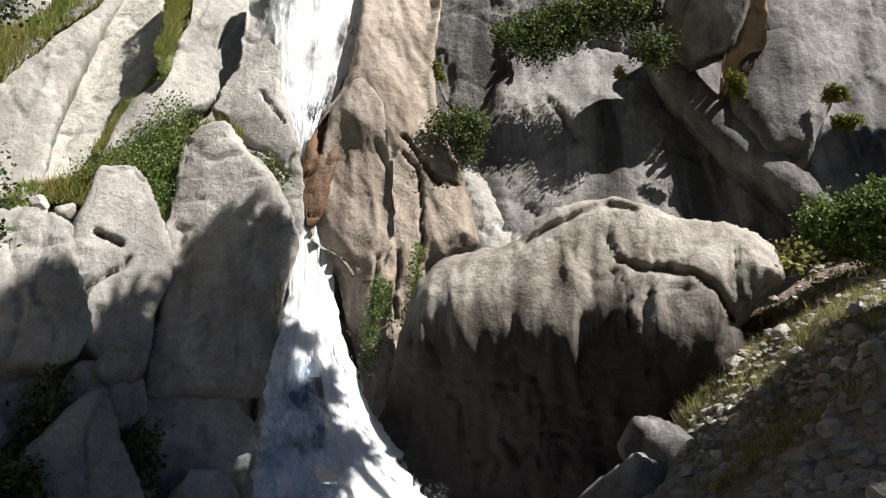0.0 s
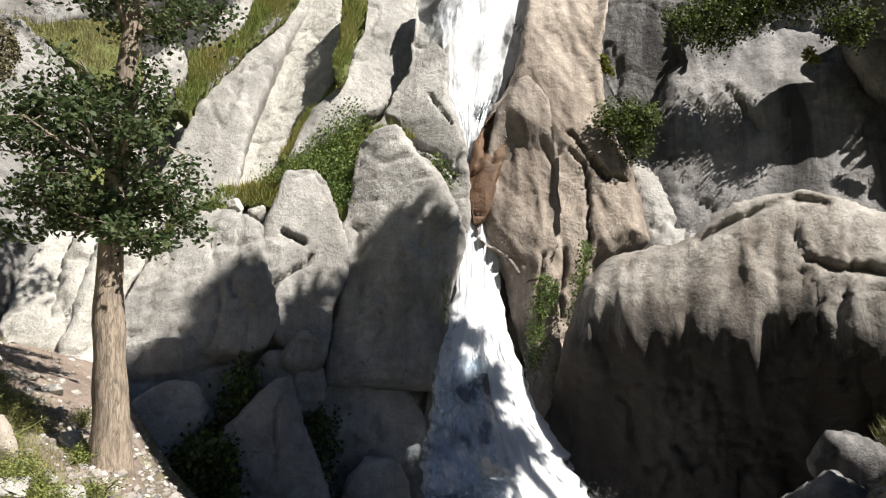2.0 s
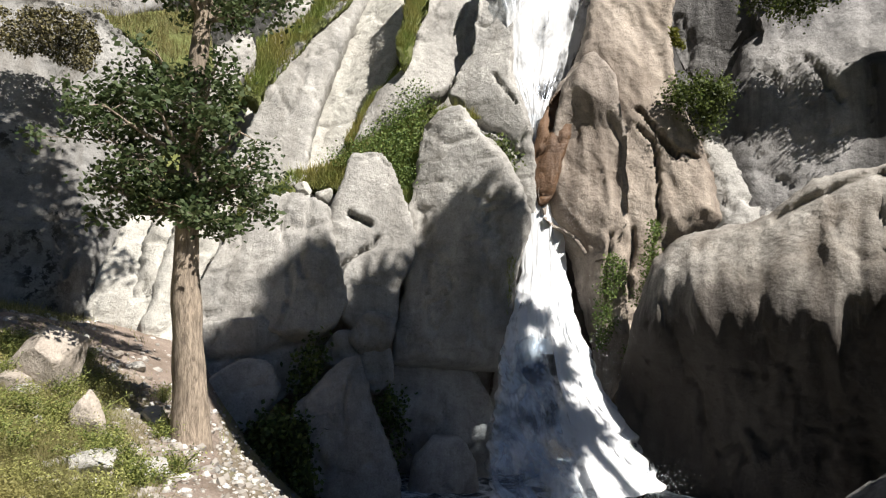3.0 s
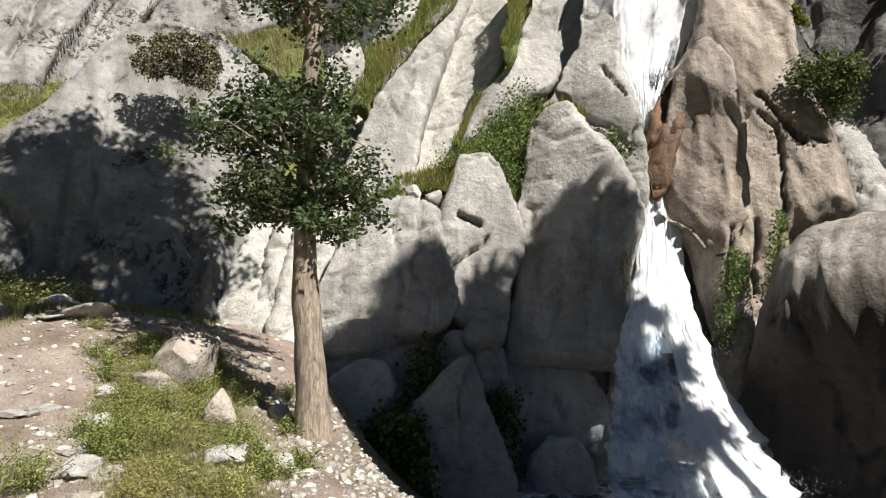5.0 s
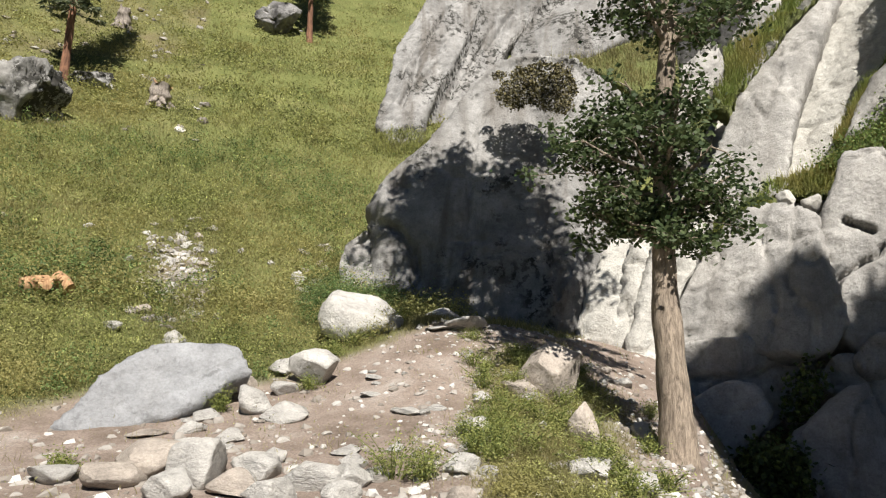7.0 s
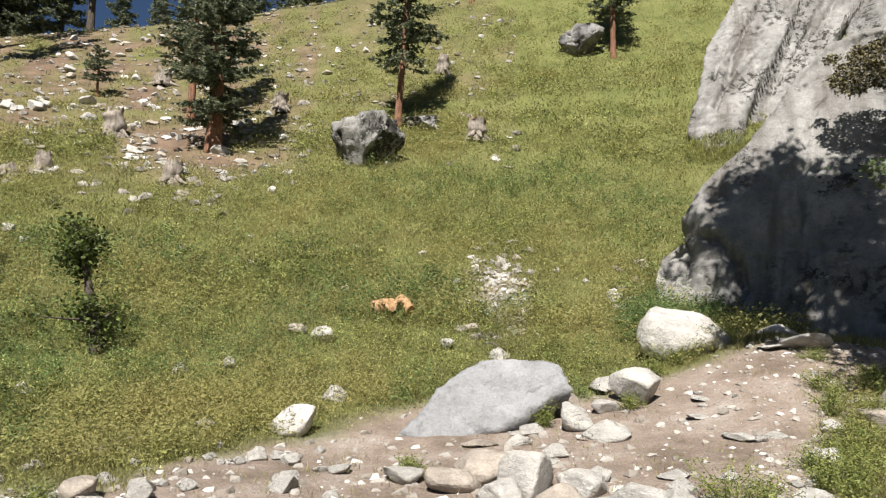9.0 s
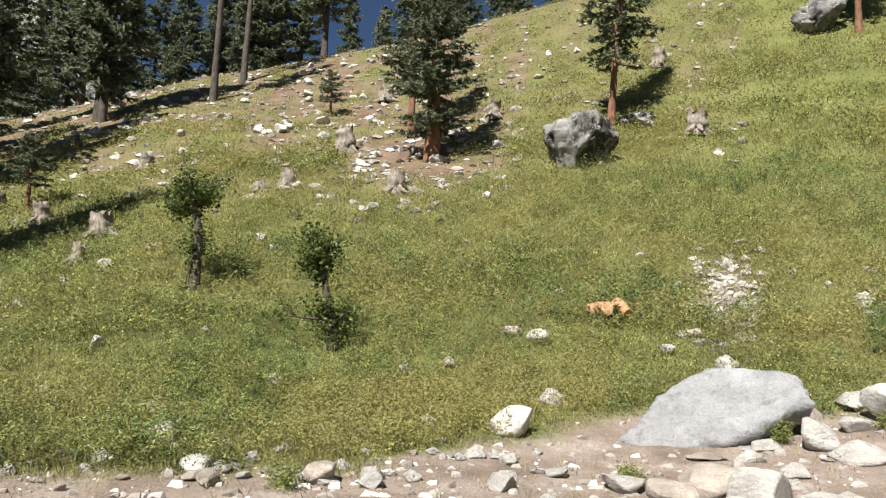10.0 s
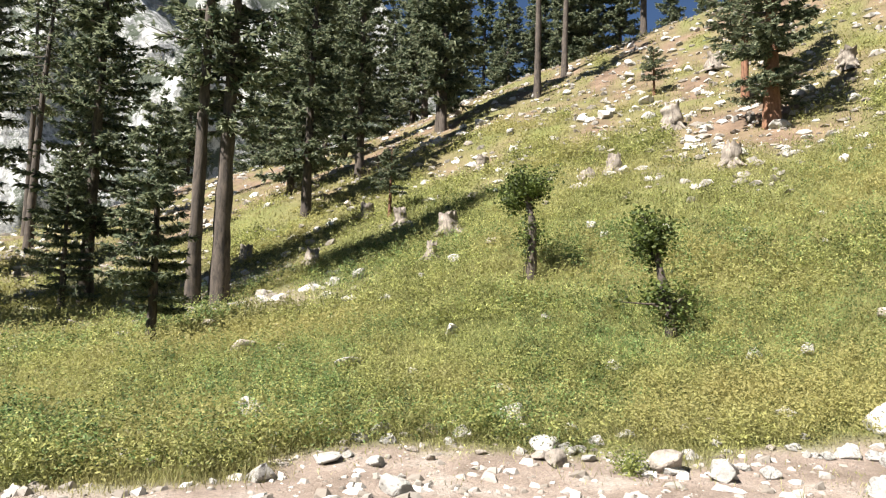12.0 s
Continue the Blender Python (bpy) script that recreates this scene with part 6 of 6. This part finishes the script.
def gravel(name, count, a0, a1, d0, d1, lo, hi, material, label, only_bare=True, seed=3):
    """Pebbles and chips strewn so thickly that nobody would count them."""
    g = np.random.default_rng(seed)
    a, d = np.radians(g.uniform(a0, a1, count * 4)), np.exp(g.uniform(np.log(d0), np.log(d1), count * 4))
    x, y = -d * np.sin(a), d * np.cos(a)
    ok = g.random(len(x)) < (bare(x, y) if only_bare else 1.0)
    x, y = x[ok][:count], y[ok][:count]
    n = len(x)
    size = (lo + (hi - lo) * g.random(n) ** 3)[:, None, None]
    t = (1 + 5 ** 0.5) / 2
    ico = np.array([(-1, t, 0), (1, t, 0), (-1, -t, 0), (1, -t, 0), (0, -1, t), (0, 1, t), (0, -1, -t), (0, 1, -t), (t, 0, -1), (t, 0, 1), (-t, 0, -1), (-t, 0, 1)]) / 1.9
    tri = np.array([(0, 11, 5), (0, 5, 1), (0, 1, 7), (0, 7, 10), (0, 10, 11), (1, 5, 9), (5, 11, 4), (11, 10, 2), (10, 7, 6), (7, 1, 8), (3, 9, 4), (3, 4, 2), (3, 2, 6), (3, 6, 8), (3, 8, 9), (4, 9, 5), (2, 4, 11), (6, 2, 10), (8, 6, 7), (9, 8, 1)])
    v = ico[None] * g.uniform(0.6, 1.3, (n, 12, 1)) * size * np.stack([g.uniform(0.7, 1.2, n), g.uniform(0.7, 1.2, n), g.uniform(0.4, 0.85, n)], 1)[:, None] / 2
    v = v + np.stack([x, y, ground_z(x, y)], 1)[:, None]
    me = mesh_from(name, v.reshape(-1, 3), (tri[None] + 12 * np.arange(n)[:, None, None]).reshape(-1, 3), material)
    tagged(new(name, me), label, "gravel", kind="stuff")


def pebble_material():
    m, t, b = nodes_of("pebbles")
    isl = node(t, "ShaderNodeNewGeometry").outputs["Random Per Island"]
    t.links.new(ramp(t, isl, (0.0, (0.17, 0.145, 0.12)), (0.55, (0.30, 0.275, 0.245)), (0.85, (0.44, 0.42, 0.39)), (1.0, (0.56, 0.54, 0.51))), b.inputs["Base Color"])
    b.inputs["Roughness"].default_value = 0.9
    return m


PEBBLE = pebble_material()
RUBBLE = granite("rubble", (0.36, 0.35, 0.33), (0.18, 0.17, 0.16), streak=0.0, crack=0.0)
gravel("path_gravel", 3600, 30, 158, 5.0, 15, 0.02, 0.2, PEBBLE, "loose pale pebbles and chips on the trodden path", seed=3)
gravel("bank_gravel", 2800, 32, 58, 6.0, 19, 0.02, 0.15, PEBBLE, "loose pebbles on the bank", False, 4)
gravel("slope_rubble", 2000, -38, -12, 8, 21, 0.05, 0.42, RUBBLE, "loose grey rubble below the cliff", False, 5)
gravel("gully_rubble", 1500, -12, 36, 8, 19, 0.02, 0.16, RUBBLE, "loose grey rubble in the gully below the cliff", False, 9)
gravel("bank_chips", 2200, -34, -17, 14, 24, 0.04, 0.36, PEBBLE, "pale chips on the sunlit slope", False, 10)
gravel("wash_rubble", 650, 73.5, 79.5, 15.2, 23, 0.06, 0.36, PEBBLE, "white chips in a washed-out patch of the meadow", True, 8)
gravel("upper_rubble", 4600, 70, 158, 24, 66, 0.08, 0.7, PEBBLE, "pale rubble strewn over the upper slope", True, 6)


def stump(x, y, radius, height, seed, label, top=CUT_WOOD, roots=5):
    """A weathered stump: flared ragged stem, cut top and roots."""
    g = np.random.default_rng(seed)
    thing = tagged(new("tree_stump"), label, "stump", "tree stumps on the slope")
    thing.matrix_basis = stand(x, y, 0.05, g.uniform(0, 360), (g.uniform(-6, 6), g.uniform(-6, 6)))
    k = 18
    v, f = tube([(0, 0, -0.2), (0, 0, height * 0.25), (0, 0, height * 0.7), (0, 0, height)], (radius * 1.35, radius * 1.08, radius * 0.95, radius * 0.9), k, seed, 0.16)
    v[-k:, 2] += g.uniform(-0.15, 0.25, k) * height
    part_mesh("stem", mesh_from("stem", v, f, DEAD_WOOD, True), thing)
    rim = v[-k:]
    c = rim.mean(0) - np.array([0, 0, 0.12 * height])
    part_mesh("cut_top", mesh_from("cut_top", np.concatenate([rim, [c]]), np.array([[j, (j + 1) % k, k] for j in range(k)]), top), thing, "splintered cut wood")
    for j in range(roots):
        a = 2 * math.pi * j / roots + g.uniform(-0.4, 0.4)
        d = np.array([math.cos(a), math.sin(a), 0])
        reach = radius * g.uniform(1.5, 2.6)
        rv, rf = tube([d * radius * 0.5 + (0, 0, height * 0.35), d * radius * 1.1 + (0, 0, height * 0.12), d * reach + (0, 0, -0.12)], (radius * 0.38, radius * 0.28, radius * 0.1), 7, seed + j, 0.1)
        part_mesh("root", mesh_from("root", rv, rf, DEAD_WOOD, True), thing)


for k, (x, y, rad, high, text) in enumerate(((-34.5, 7.0, 0.55, 1.3, "grey stump with a fresh orange cut"), (-34.7, -10.4, 0.55, 1.5, "tall weathered grey stump"), (-28.6, -6.3, 0.45, 1.1, "pale splintered stump"),
                                             (-29.2, -11.3, 0.38, 0.95, "bleached white stump"), (-28.1, -12.0, 0.4, 0.6, "low grey stump"), (-30.3, -18.6, 0.35, 0.8, "grey stump on the slope"),
                                             (-22.4, -15.2, 0.5, 0.9, "uprooted stump with bleached roots"), (-45.7, 6.9, 0.5, 1.4, "grey stump high on the slope"), (-46.0, -11.1, 0.55, 1.3, "grey stump high on the slope"),
                                             (-26.0, -22.5, 0.4, 0.8, "bleached stump at the wood's edge"), (-20.8, -20.9, 0.35, 0.7, "bleached stump at the wood's edge"), (-24.5, -19.2, 0.35, 0.8, "leaning bleached stump"),
                                             (-39.8, -3.2, 0.5, 1.1, "grey stump beside a red trunk"), (-19.3, -13.8, 0.28, 0.7, "small bleached stump"), (-22.0, -26.4, 0.35, 0.8, "grey stump below the pines"))):
    stump(x, y, rad * 0.8, high * 0.8, 200 + k, text + ("" if len(text.split()) > 3 else " on the slope"), CUT_WOOD if k in (0, 2) else DEAD_WOOD, 7 if k == 6 else 5)


def log_heap():
    """A broken log: two round pieces with sawn ends, and split splinters."""
    heap = tagged(new("cut_log"), "freshly cut orange log lying broken in the meadow", "log")
    heap.matrix_basis = stand(-16.24, 1.42, -0.12, 85) @ Matrix.Scale(1.05, 4)
    g = np.random.default_rng(9)
    for k, (dx, dy, z, turn, pitch, rad, long) in enumerate(((-0.22, 0.05, 0.2, 25, 12, 0.15, 0.5), (0.25, 0.0, 0.22, 140, 35, 0.16, 0.4), (0.02, -0.2, 0.14, 80, -6, 0.10, 0.45))):
        way = np.array([math.cos(radians(turn)) * math.cos(radians(pitch)), math.sin(radians(turn)) * math.cos(radians(pitch)), math.sin(radians(pitch))])
        c = np.array([dx, dy, z])
        v, f = tube([c - way * long / 2, c, c + way * long / 2], (rad, rad * 1.06, rad * 0.95), 14, k, 0.10)
        piece = part_mesh("log_piece", mesh_from("log_piece", v, f, CUT_WOOD if k < 2 else BARK_DARK, True), heap, "broken round of log")
        for ring, sign in ((v[:14], -1), (v[-14:], 1)):
            cap = np.concatenate([ring, [ring.mean(0) + way * sign * 0.03]])
            part_mesh("sawn_end", mesh_from("sawn_end", cap, np.array([[j, (j + 1) % 14, 14] for j in range(14)]), CUT_WOOD), piece, "pale orange sawn wood")
    for k in range(11):
        a = g.uniform(0, 6.28)
        c = np.array([g.normal() * 0.28, g.normal() * 0.14, g.uniform(0.05, 0.3)])
        way = np.array([math.cos(a), math.sin(a) * 0.6, g.uniform(-0.5, 0.7)])
        long, rad = g.uniform(0.2, 0.45), g.uniform(0.03, 0.065)
        v, f = tube([c - way * long / 2, c, c + way * long / 2], (rad * 0.3, rad, rad * 0.15), 5, k, 0.2)
        part_mesh("splinter", mesh_from("splinter", v, f, CUT_WOOD), heap, "split orange wood")


log_heap()


# ---- far mountain behind the wood ----
def far_mountain():
    u, w = np.linspace(84, 178, 150), np.linspace(0, 1, 60)
    uu, ww = np.meshgrid(u, w)
    a = np.radians(uu)
    crest = 200 * np.clip((uu - 110) / 22, 0.0, 1.2) + 10 + 18 * fbm(np.stack([uu.ravel() * 0.1, uu.ravel() * 0, uu.ravel() * 0], 1), 1.0, 3, 4).reshape(uu.shape)
    p = np.stack([uu.ravel() * 0.25, ww.ravel() * 6, uu.ravel() * 0], 1)
    d = 330 + 110 * ww + 26 * fbm(p, 0.7, 8, 5).reshape(uu.shape)
    v = np.stack([-d * np.sin(a), d * np.cos(a), -30 + (crest + 30) * ww], -1).reshape(-1, 3)
    nu, nv = len(u), len(w)
    i, j = np.meshgrid(np.arange(nv - 1), np.arange(nu - 1), indexing="ij")
    f = np.stack([i * nu + j, (i + 1) * nu + j, (i + 1) * nu + j + 1, i * nu + j + 1], -1).reshape(-1, 4)
    m, t, b = nodes_of("mountain_rock")
    pos = node(t, "ShaderNodeNewGeometry").outputs["Position"]
    rock = ramp(t, noise_at(t, pos, 0.12, 9, 0.78), (0.38, (0.18, 0.185, 0.19)), (0.54, (0.52, 0.52, 0.51)))
    cleft = ramp(t, noise_at(t, node(t, "ShaderNodeMapping", {"Vector": pos, "Scale": (0.09, 0.09, 0.022)}).outputs[0], 1.0, 9, 0.72, 1.0), (0.40, 0.5), (0.52, 1.0))
    rock = mix(t, 1.0, rock, cleft, "MULTIPLY")
    bump(t, b, noise_at(t, pos, 0.045, 9, 0.7), 0.8, 7.0)
    wood = ramp(t, noise_at(t, pos, 0.05, 9, 0.78), (0.50, 0.0), (0.54, 1.0))
    t.links.new(mix(t, wood, rock, (0.07, 0.085, 0.06)), b.inputs["Base Color"])
    b.inputs["Roughness"].default_value = 0.95
    tagged(new("backdrop", mesh_from("backdrop", v, f, m, True)), "white rock mountainside with scattered dark trees far behind the wood", "mountain", kind="structure")


far_mountain()


# ---- grass and weeds ----
def blades(name, x, y, per, high, wide, material, label, seed, spread=0.12, broad=False, category="grass"):
    """Tufts of bent blades, or of narrow leaves, at the places x, y."""
    g = np.random.default_rng(seed)
    n = len(x) * per
    z = ground_z(x, y)
    sx, sy = (base_z(x + 0.3, y) - base_z(x - 0.3, y)) / 0.6, (base_z(x, y + 0.3) - base_z(x, y - 0.3)) / 0.6
    tall_here = np.repeat(np.clip(0.9 + 1.3 * fbm(np.stack([x, y, x * 0], 1), 0.6, seed + 7, 3), 0.55, 1.9), per)
    far_scale = np.repeat(np.clip(np.hypot(x, y) / 14, 0.7, 3.0), per)
    ox, oy = g.normal(size=n) * spread * np.clip(far_scale, 1, 2), g.normal(size=n) * spread * np.clip(far_scale, 1, 2)
    c = np.stack([np.repeat(x, per) + ox, np.repeat(y, per) + oy, np.repeat(z, per) + np.repeat(sx, per) * ox + np.repeat(sy, per) * oy - 0.03], 1)
    h = (high * tall_here * g.uniform(0.35, 1.25, n) * np.clip(far_scale, 0.9, 1.5))[:, None]
    tip = c + np.stack([g.normal(size=n) * 0.38, g.normal(size=n) * 0.38, np.ones(n)], 1) * h
    a = g.uniform(0, 2 * np.pi, n)
    side = np.stack([np.cos(a), np.sin(a), np.zeros(n)], 1) * (wide * far_scale * g.uniform(0.6, 1.3, n))[:, None]
    if broad:
        c = c + (tip - c) * g.uniform(0.1, 1.0, n)[:, None]
        out = np.stack([np.cos(a + 1.57), np.sin(a + 1.57), 0.5 + g.normal(size=n) * 0.6], 1) * (wide * 2.6 * far_scale)[:, None]
        v = np.stack([c, c + out * 0.5 + side * 0.42, c + out, c + out * 0.5 - side * 0.42], 1).reshape(-1, 3)
        me = mesh_from(name, v, np.arange(4 * n).reshape(n, 4), material)
    else:
        me = mesh_from(name, np.stack([c - side, c + side, tip], 1).reshape(-1, 3), np.arange(3 * n).reshape(n, 3), material)
    tagged(new(name, me), label, category, kind="stuff")


def places(count, a0, a1, d0, d1, seed, keep):
    g = np.random.default_rng(seed)
    a, d = np.radians(g.uniform(a0, a1, count)), np.exp(g.uniform(np.log(d0), np.log(d1), count))
    x, y = -d * np.sin(a), d * np.cos(a)
    ok = g.random(count) < keep(x, y)
    return x[ok], y[ok]


def lush(x, y, scale, seed, low=0.35, high=1.0):
    return np.clip(low + (high - low) * (0.5 + 1.4 * fbm(np.stack([x, y, x * 0], 1), scale, seed, 3)), 0, 1)


def in_meadow(x, y):
    return 1 - 0.97 * bare(x, y)


x, y = places(110000, 40, 160, 7.0, 66, 301, lambda x, y: in_meadow(x, y) * lush(x, y, 0.3, 91, 0.7, 1.0))
blades("meadow_grass", x, y, 5, 0.15, 0.007, GRASS, "sunlit yellow-green meadow grass", 302, 0.13)
x, y = places(30000, 62, 160, 7.5, 46, 303, lambda x, y: in_meadow(x, y) * lush(x, y, 0.22, 95, 0.1, 1.2))
blades("meadow_herbs", x, y, 14, 0.34, 0.020, HERB, "leafy green herbs growing through the meadow", 304, 0.13, True, "herbs")
x, y = places(22000, 62, 160, 8.0, 60, 313, lambda x, y: in_meadow(x, y) * lush(x, y, 0.4, 105, -0.5, 1.1))
blades("tall_weeds", x, y, 10, 0.46, 0.016, GRASS, "taller yellow-green weeds in the meadow", 314, 0.12, True, "weeds")


def herb_clumps(name, x, y, wide, high, leaves, size, material, label, seed):
    """Leafy mounds that crowd one another over the meadow."""
    g = np.random.default_rng(seed)
    n = len(x)
    z = ground_z(x, y)
    sx, sy = (base_z(x + 0.3, y) - base_z(x - 0.3, y)) / 0.6, (base_z(x, y + 0.3) - base_z(x, y - 0.3)) / 0.6
    w, h = np.repeat(wide * g.uniform(0.4, 1.5, n), leaves), np.repeat(high * g.uniform(0.4, 1.4, n), leaves)
    a, q = g.uniform(0, 2 * np.pi, n * leaves), np.sqrt(g.random(n * leaves))
    ox, oy = np.cos(a) * q * w, np.sin(a) * q * w
    up = h * np.sqrt(1.05 - q * q) * g.uniform(0.5, 1.1, n * leaves)
    c = np.stack([np.repeat(x, leaves) + ox, np.repeat(y, leaves) + oy, np.repeat(z, leaves) + np.repeat(sx, leaves) * ox + np.repeat(sy, leaves) * oy + up], 1)
    me = mesh_from(name, *leaf_quads(c, size, size * 0.42, g, 0.6, 1.6), material)
    tagged(new(name, me), label, "herbs", kind="stuff")


x, y = places(5200, 60, 160, 7.4, 17, 321, lambda x, y: (in_meadow(x, y) > 0.7) * lush(x, y, 0.28, 131, 0.2, 1.1))
herb_clumps("herb_mounds", x, y, 0.28, 0.44, 80, 0.052, HERB, "low leafy yellow-green herbs covering the meadow", 322)
x, y = places(1500, 60, 160, 7.6, 17, 323, lambda x, y: (in_meadow(x, y) > 0.7) * lush(x, y, 0.2, 133, -0.8, 1.6))
herb_clumps("herb_mounds", x, y, 0.34, 0.56, 95, 0.052, BLUE_HERB, "blue-green leafy herbs in patches of the meadow", 324)
x, y = places(700, 59.5, 67, 15.6, 19.5, 333, lambda x, y: 0.9 * lush(x, y, 0.5, 143, 0.1, 1.1))
herb_clumps("herb_mounds", x, y, 0.32, 0.6, 70, 0.055, BLUE_HERB, "tall blue-green herbs along the foot of the dome", 334)
x, y = places(6800, 54, 160, 16, 36, 325, lambda x, y: (in_meadow(x, y) > 0.6) * lush(x, y, 0.2, 135, 0.1, 1.0))
herb_clumps("herb_mounds", x, y, 0.45, 0.5, 54, 0.085, HERB, "low leafy yellow-green herbs covering the meadow", 326)
x, y = places(2600, 56, 160, 16, 32, 327, lambda x, y: (in_meadow(x, y) > 0.6) * lush(x, y, 0.13, 137, -0.7, 1.2))
herb_clumps("herb_mounds", x, y, 0.5, 0.6, 60, 0.085, BLUE_HERB, "blue-green leafy herbs in patches of the meadow", 328)
x, y = places(9000, 52, 160, 33, 64, 329, lambda x, y: (in_meadow(x, y) > 0.6) * lush(x, y, 0.15, 139, 0.0, 1.0))
herb_clumps("herb_mounds", x, y, 0.7, 0.5, 28, 0.16, HERB, "low leafy yellow-green herbs covering the meadow", 330)
x, y = places(26000, 38, 59, 6.5, 14.5, 305, lambda x, y: in_meadow(x, y) * lush(x, y, 0.9, 97, -0.2, 1.1))
blades("bank_grass", x, y, 8, 0.14, 0.006, GRASS, "short dry grass on the stony bank", 306, 0.08)
x, y = places(1500, 38.5, 58, 6.5, 13.5, 331, lambda x, y: (in_meadow(x, y) > 0.4) * lush(x, y, 0.8, 141, 0.0, 1.1))
herb_clumps("bank_herbs", x, y, 0.16, 0.24, 70, 0.032, HERB, "low fine-leaved herbs on the stony bank", 332)
x, y = places(5000, -45, 36, 8, 19, 307, lambda x, y: 0.4 * lush(x, y, 0.5, 99, -0.6, 1.0))
x2, y2 = places(14000, -34, -18, 12, 21, 309, lambda x, y: 0.7 * lush(x, y, 0.5, 109, -0.2, 1.0))
blades("slope_grass", x2, y2, 6, 0.2, 0.009, GRASS, "sunlit grass on the slope beside the boulder", 310, 0.12)
blades("scree_grass", x, y, 6, 0.18, 0.008, LEDGE_GRASS, "grass tufts among rubble below the cliff", 308, 0.12)


def weed_clump(x, y, wide, high, seed, count=980):
    """A leafy weed: stems with small leaves."""
    g = np.random.default_rng(seed)
    thing = tagged(new("weed_clump"), "leafy green weed clump beside the path", "weed", "weeds by the path")
    thing.matrix_basis = stand(x, y, 0.02)
    stems, pts = [], []
    for k in range(14):
        e = np.array([g.normal() * wide * 0.4, g.normal() * wide * 0.4, high * g.uniform(0.5, 1)])
        stems.append(tube([(e[0] * 0.15, e[1] * 0.15, -0.03), (e[0] * 0.45, e[1] * 0.45, e[2] * 0.6), tuple(e)], (0.008, 0.006, 0.003), 3, 1, 0, 1))
        s = g.uniform(0.25, 1, count // 14)[:, None]
        pts.append(np.array([e[0], e[1], 0]) * s + np.array([0, 0, e[2]]) * s ** 0.8 + g.normal(size=(count // 14, 3)) * 0.05)
    tagged(part_mesh("stalk_tuft", mesh_from("stalk_tuft", *join(stems), WEED), thing), kind="stuff")
    tagged(part_mesh("leafage", mesh_from("leafage", *leaf_quads(np.concatenate(pts), 0.04, 0.015, g, 0.6), WEED), thing), kind="stuff")


for k, (x, y, w, h) in enumerate(((-6.4, 3.75, 0.5, 0.5), (-6.1, 3.95, 0.4, 0.35), (-8.3, 7.0, 0.5, 0.4), (-7.7, 7.3, 0.4, 0.35), (-10.3, 3.2, 0.35, 0.4), (-12.2, 6.2, 0.6, 0.45), (-11.8, 5.6, 0.5, 0.35), (-12.4, 7.3, 0.5, 0.4),
                                 (-10.5, 4.6, 0.35, 0.25), (-7.6, 6.1, 0.5, 0.35), (-7.0, 5.6, 0.45, 0.3), (-9.0, 7.6, 0.6, 0.35), (-6.6, 5.0, 0.4, 0.3), (-7.2, -2.6, 0.3, 0.25), (-8.3, 1.0, 0.25, 0.25), (-5.9, 6.2, 0.4, 0.3),
                                 (-13.6, 7.3, 0.8, 0.6), (-14.2, 7.0, 0.9, 0.6), (-15.0, 7.6, 0.9, 0.6))):
    weed_clump(x, y, w, h, 400 + k)
for k in range(30):
    a, d = radians(r.uniform(38.5, 55)), r.uniform(6.6, 13)
    weed_clump(-d * math.sin(a), d * math.cos(a), r.uniform(0.25, 0.5), r.uniform(0.18, 0.4), 430 + k, 700)
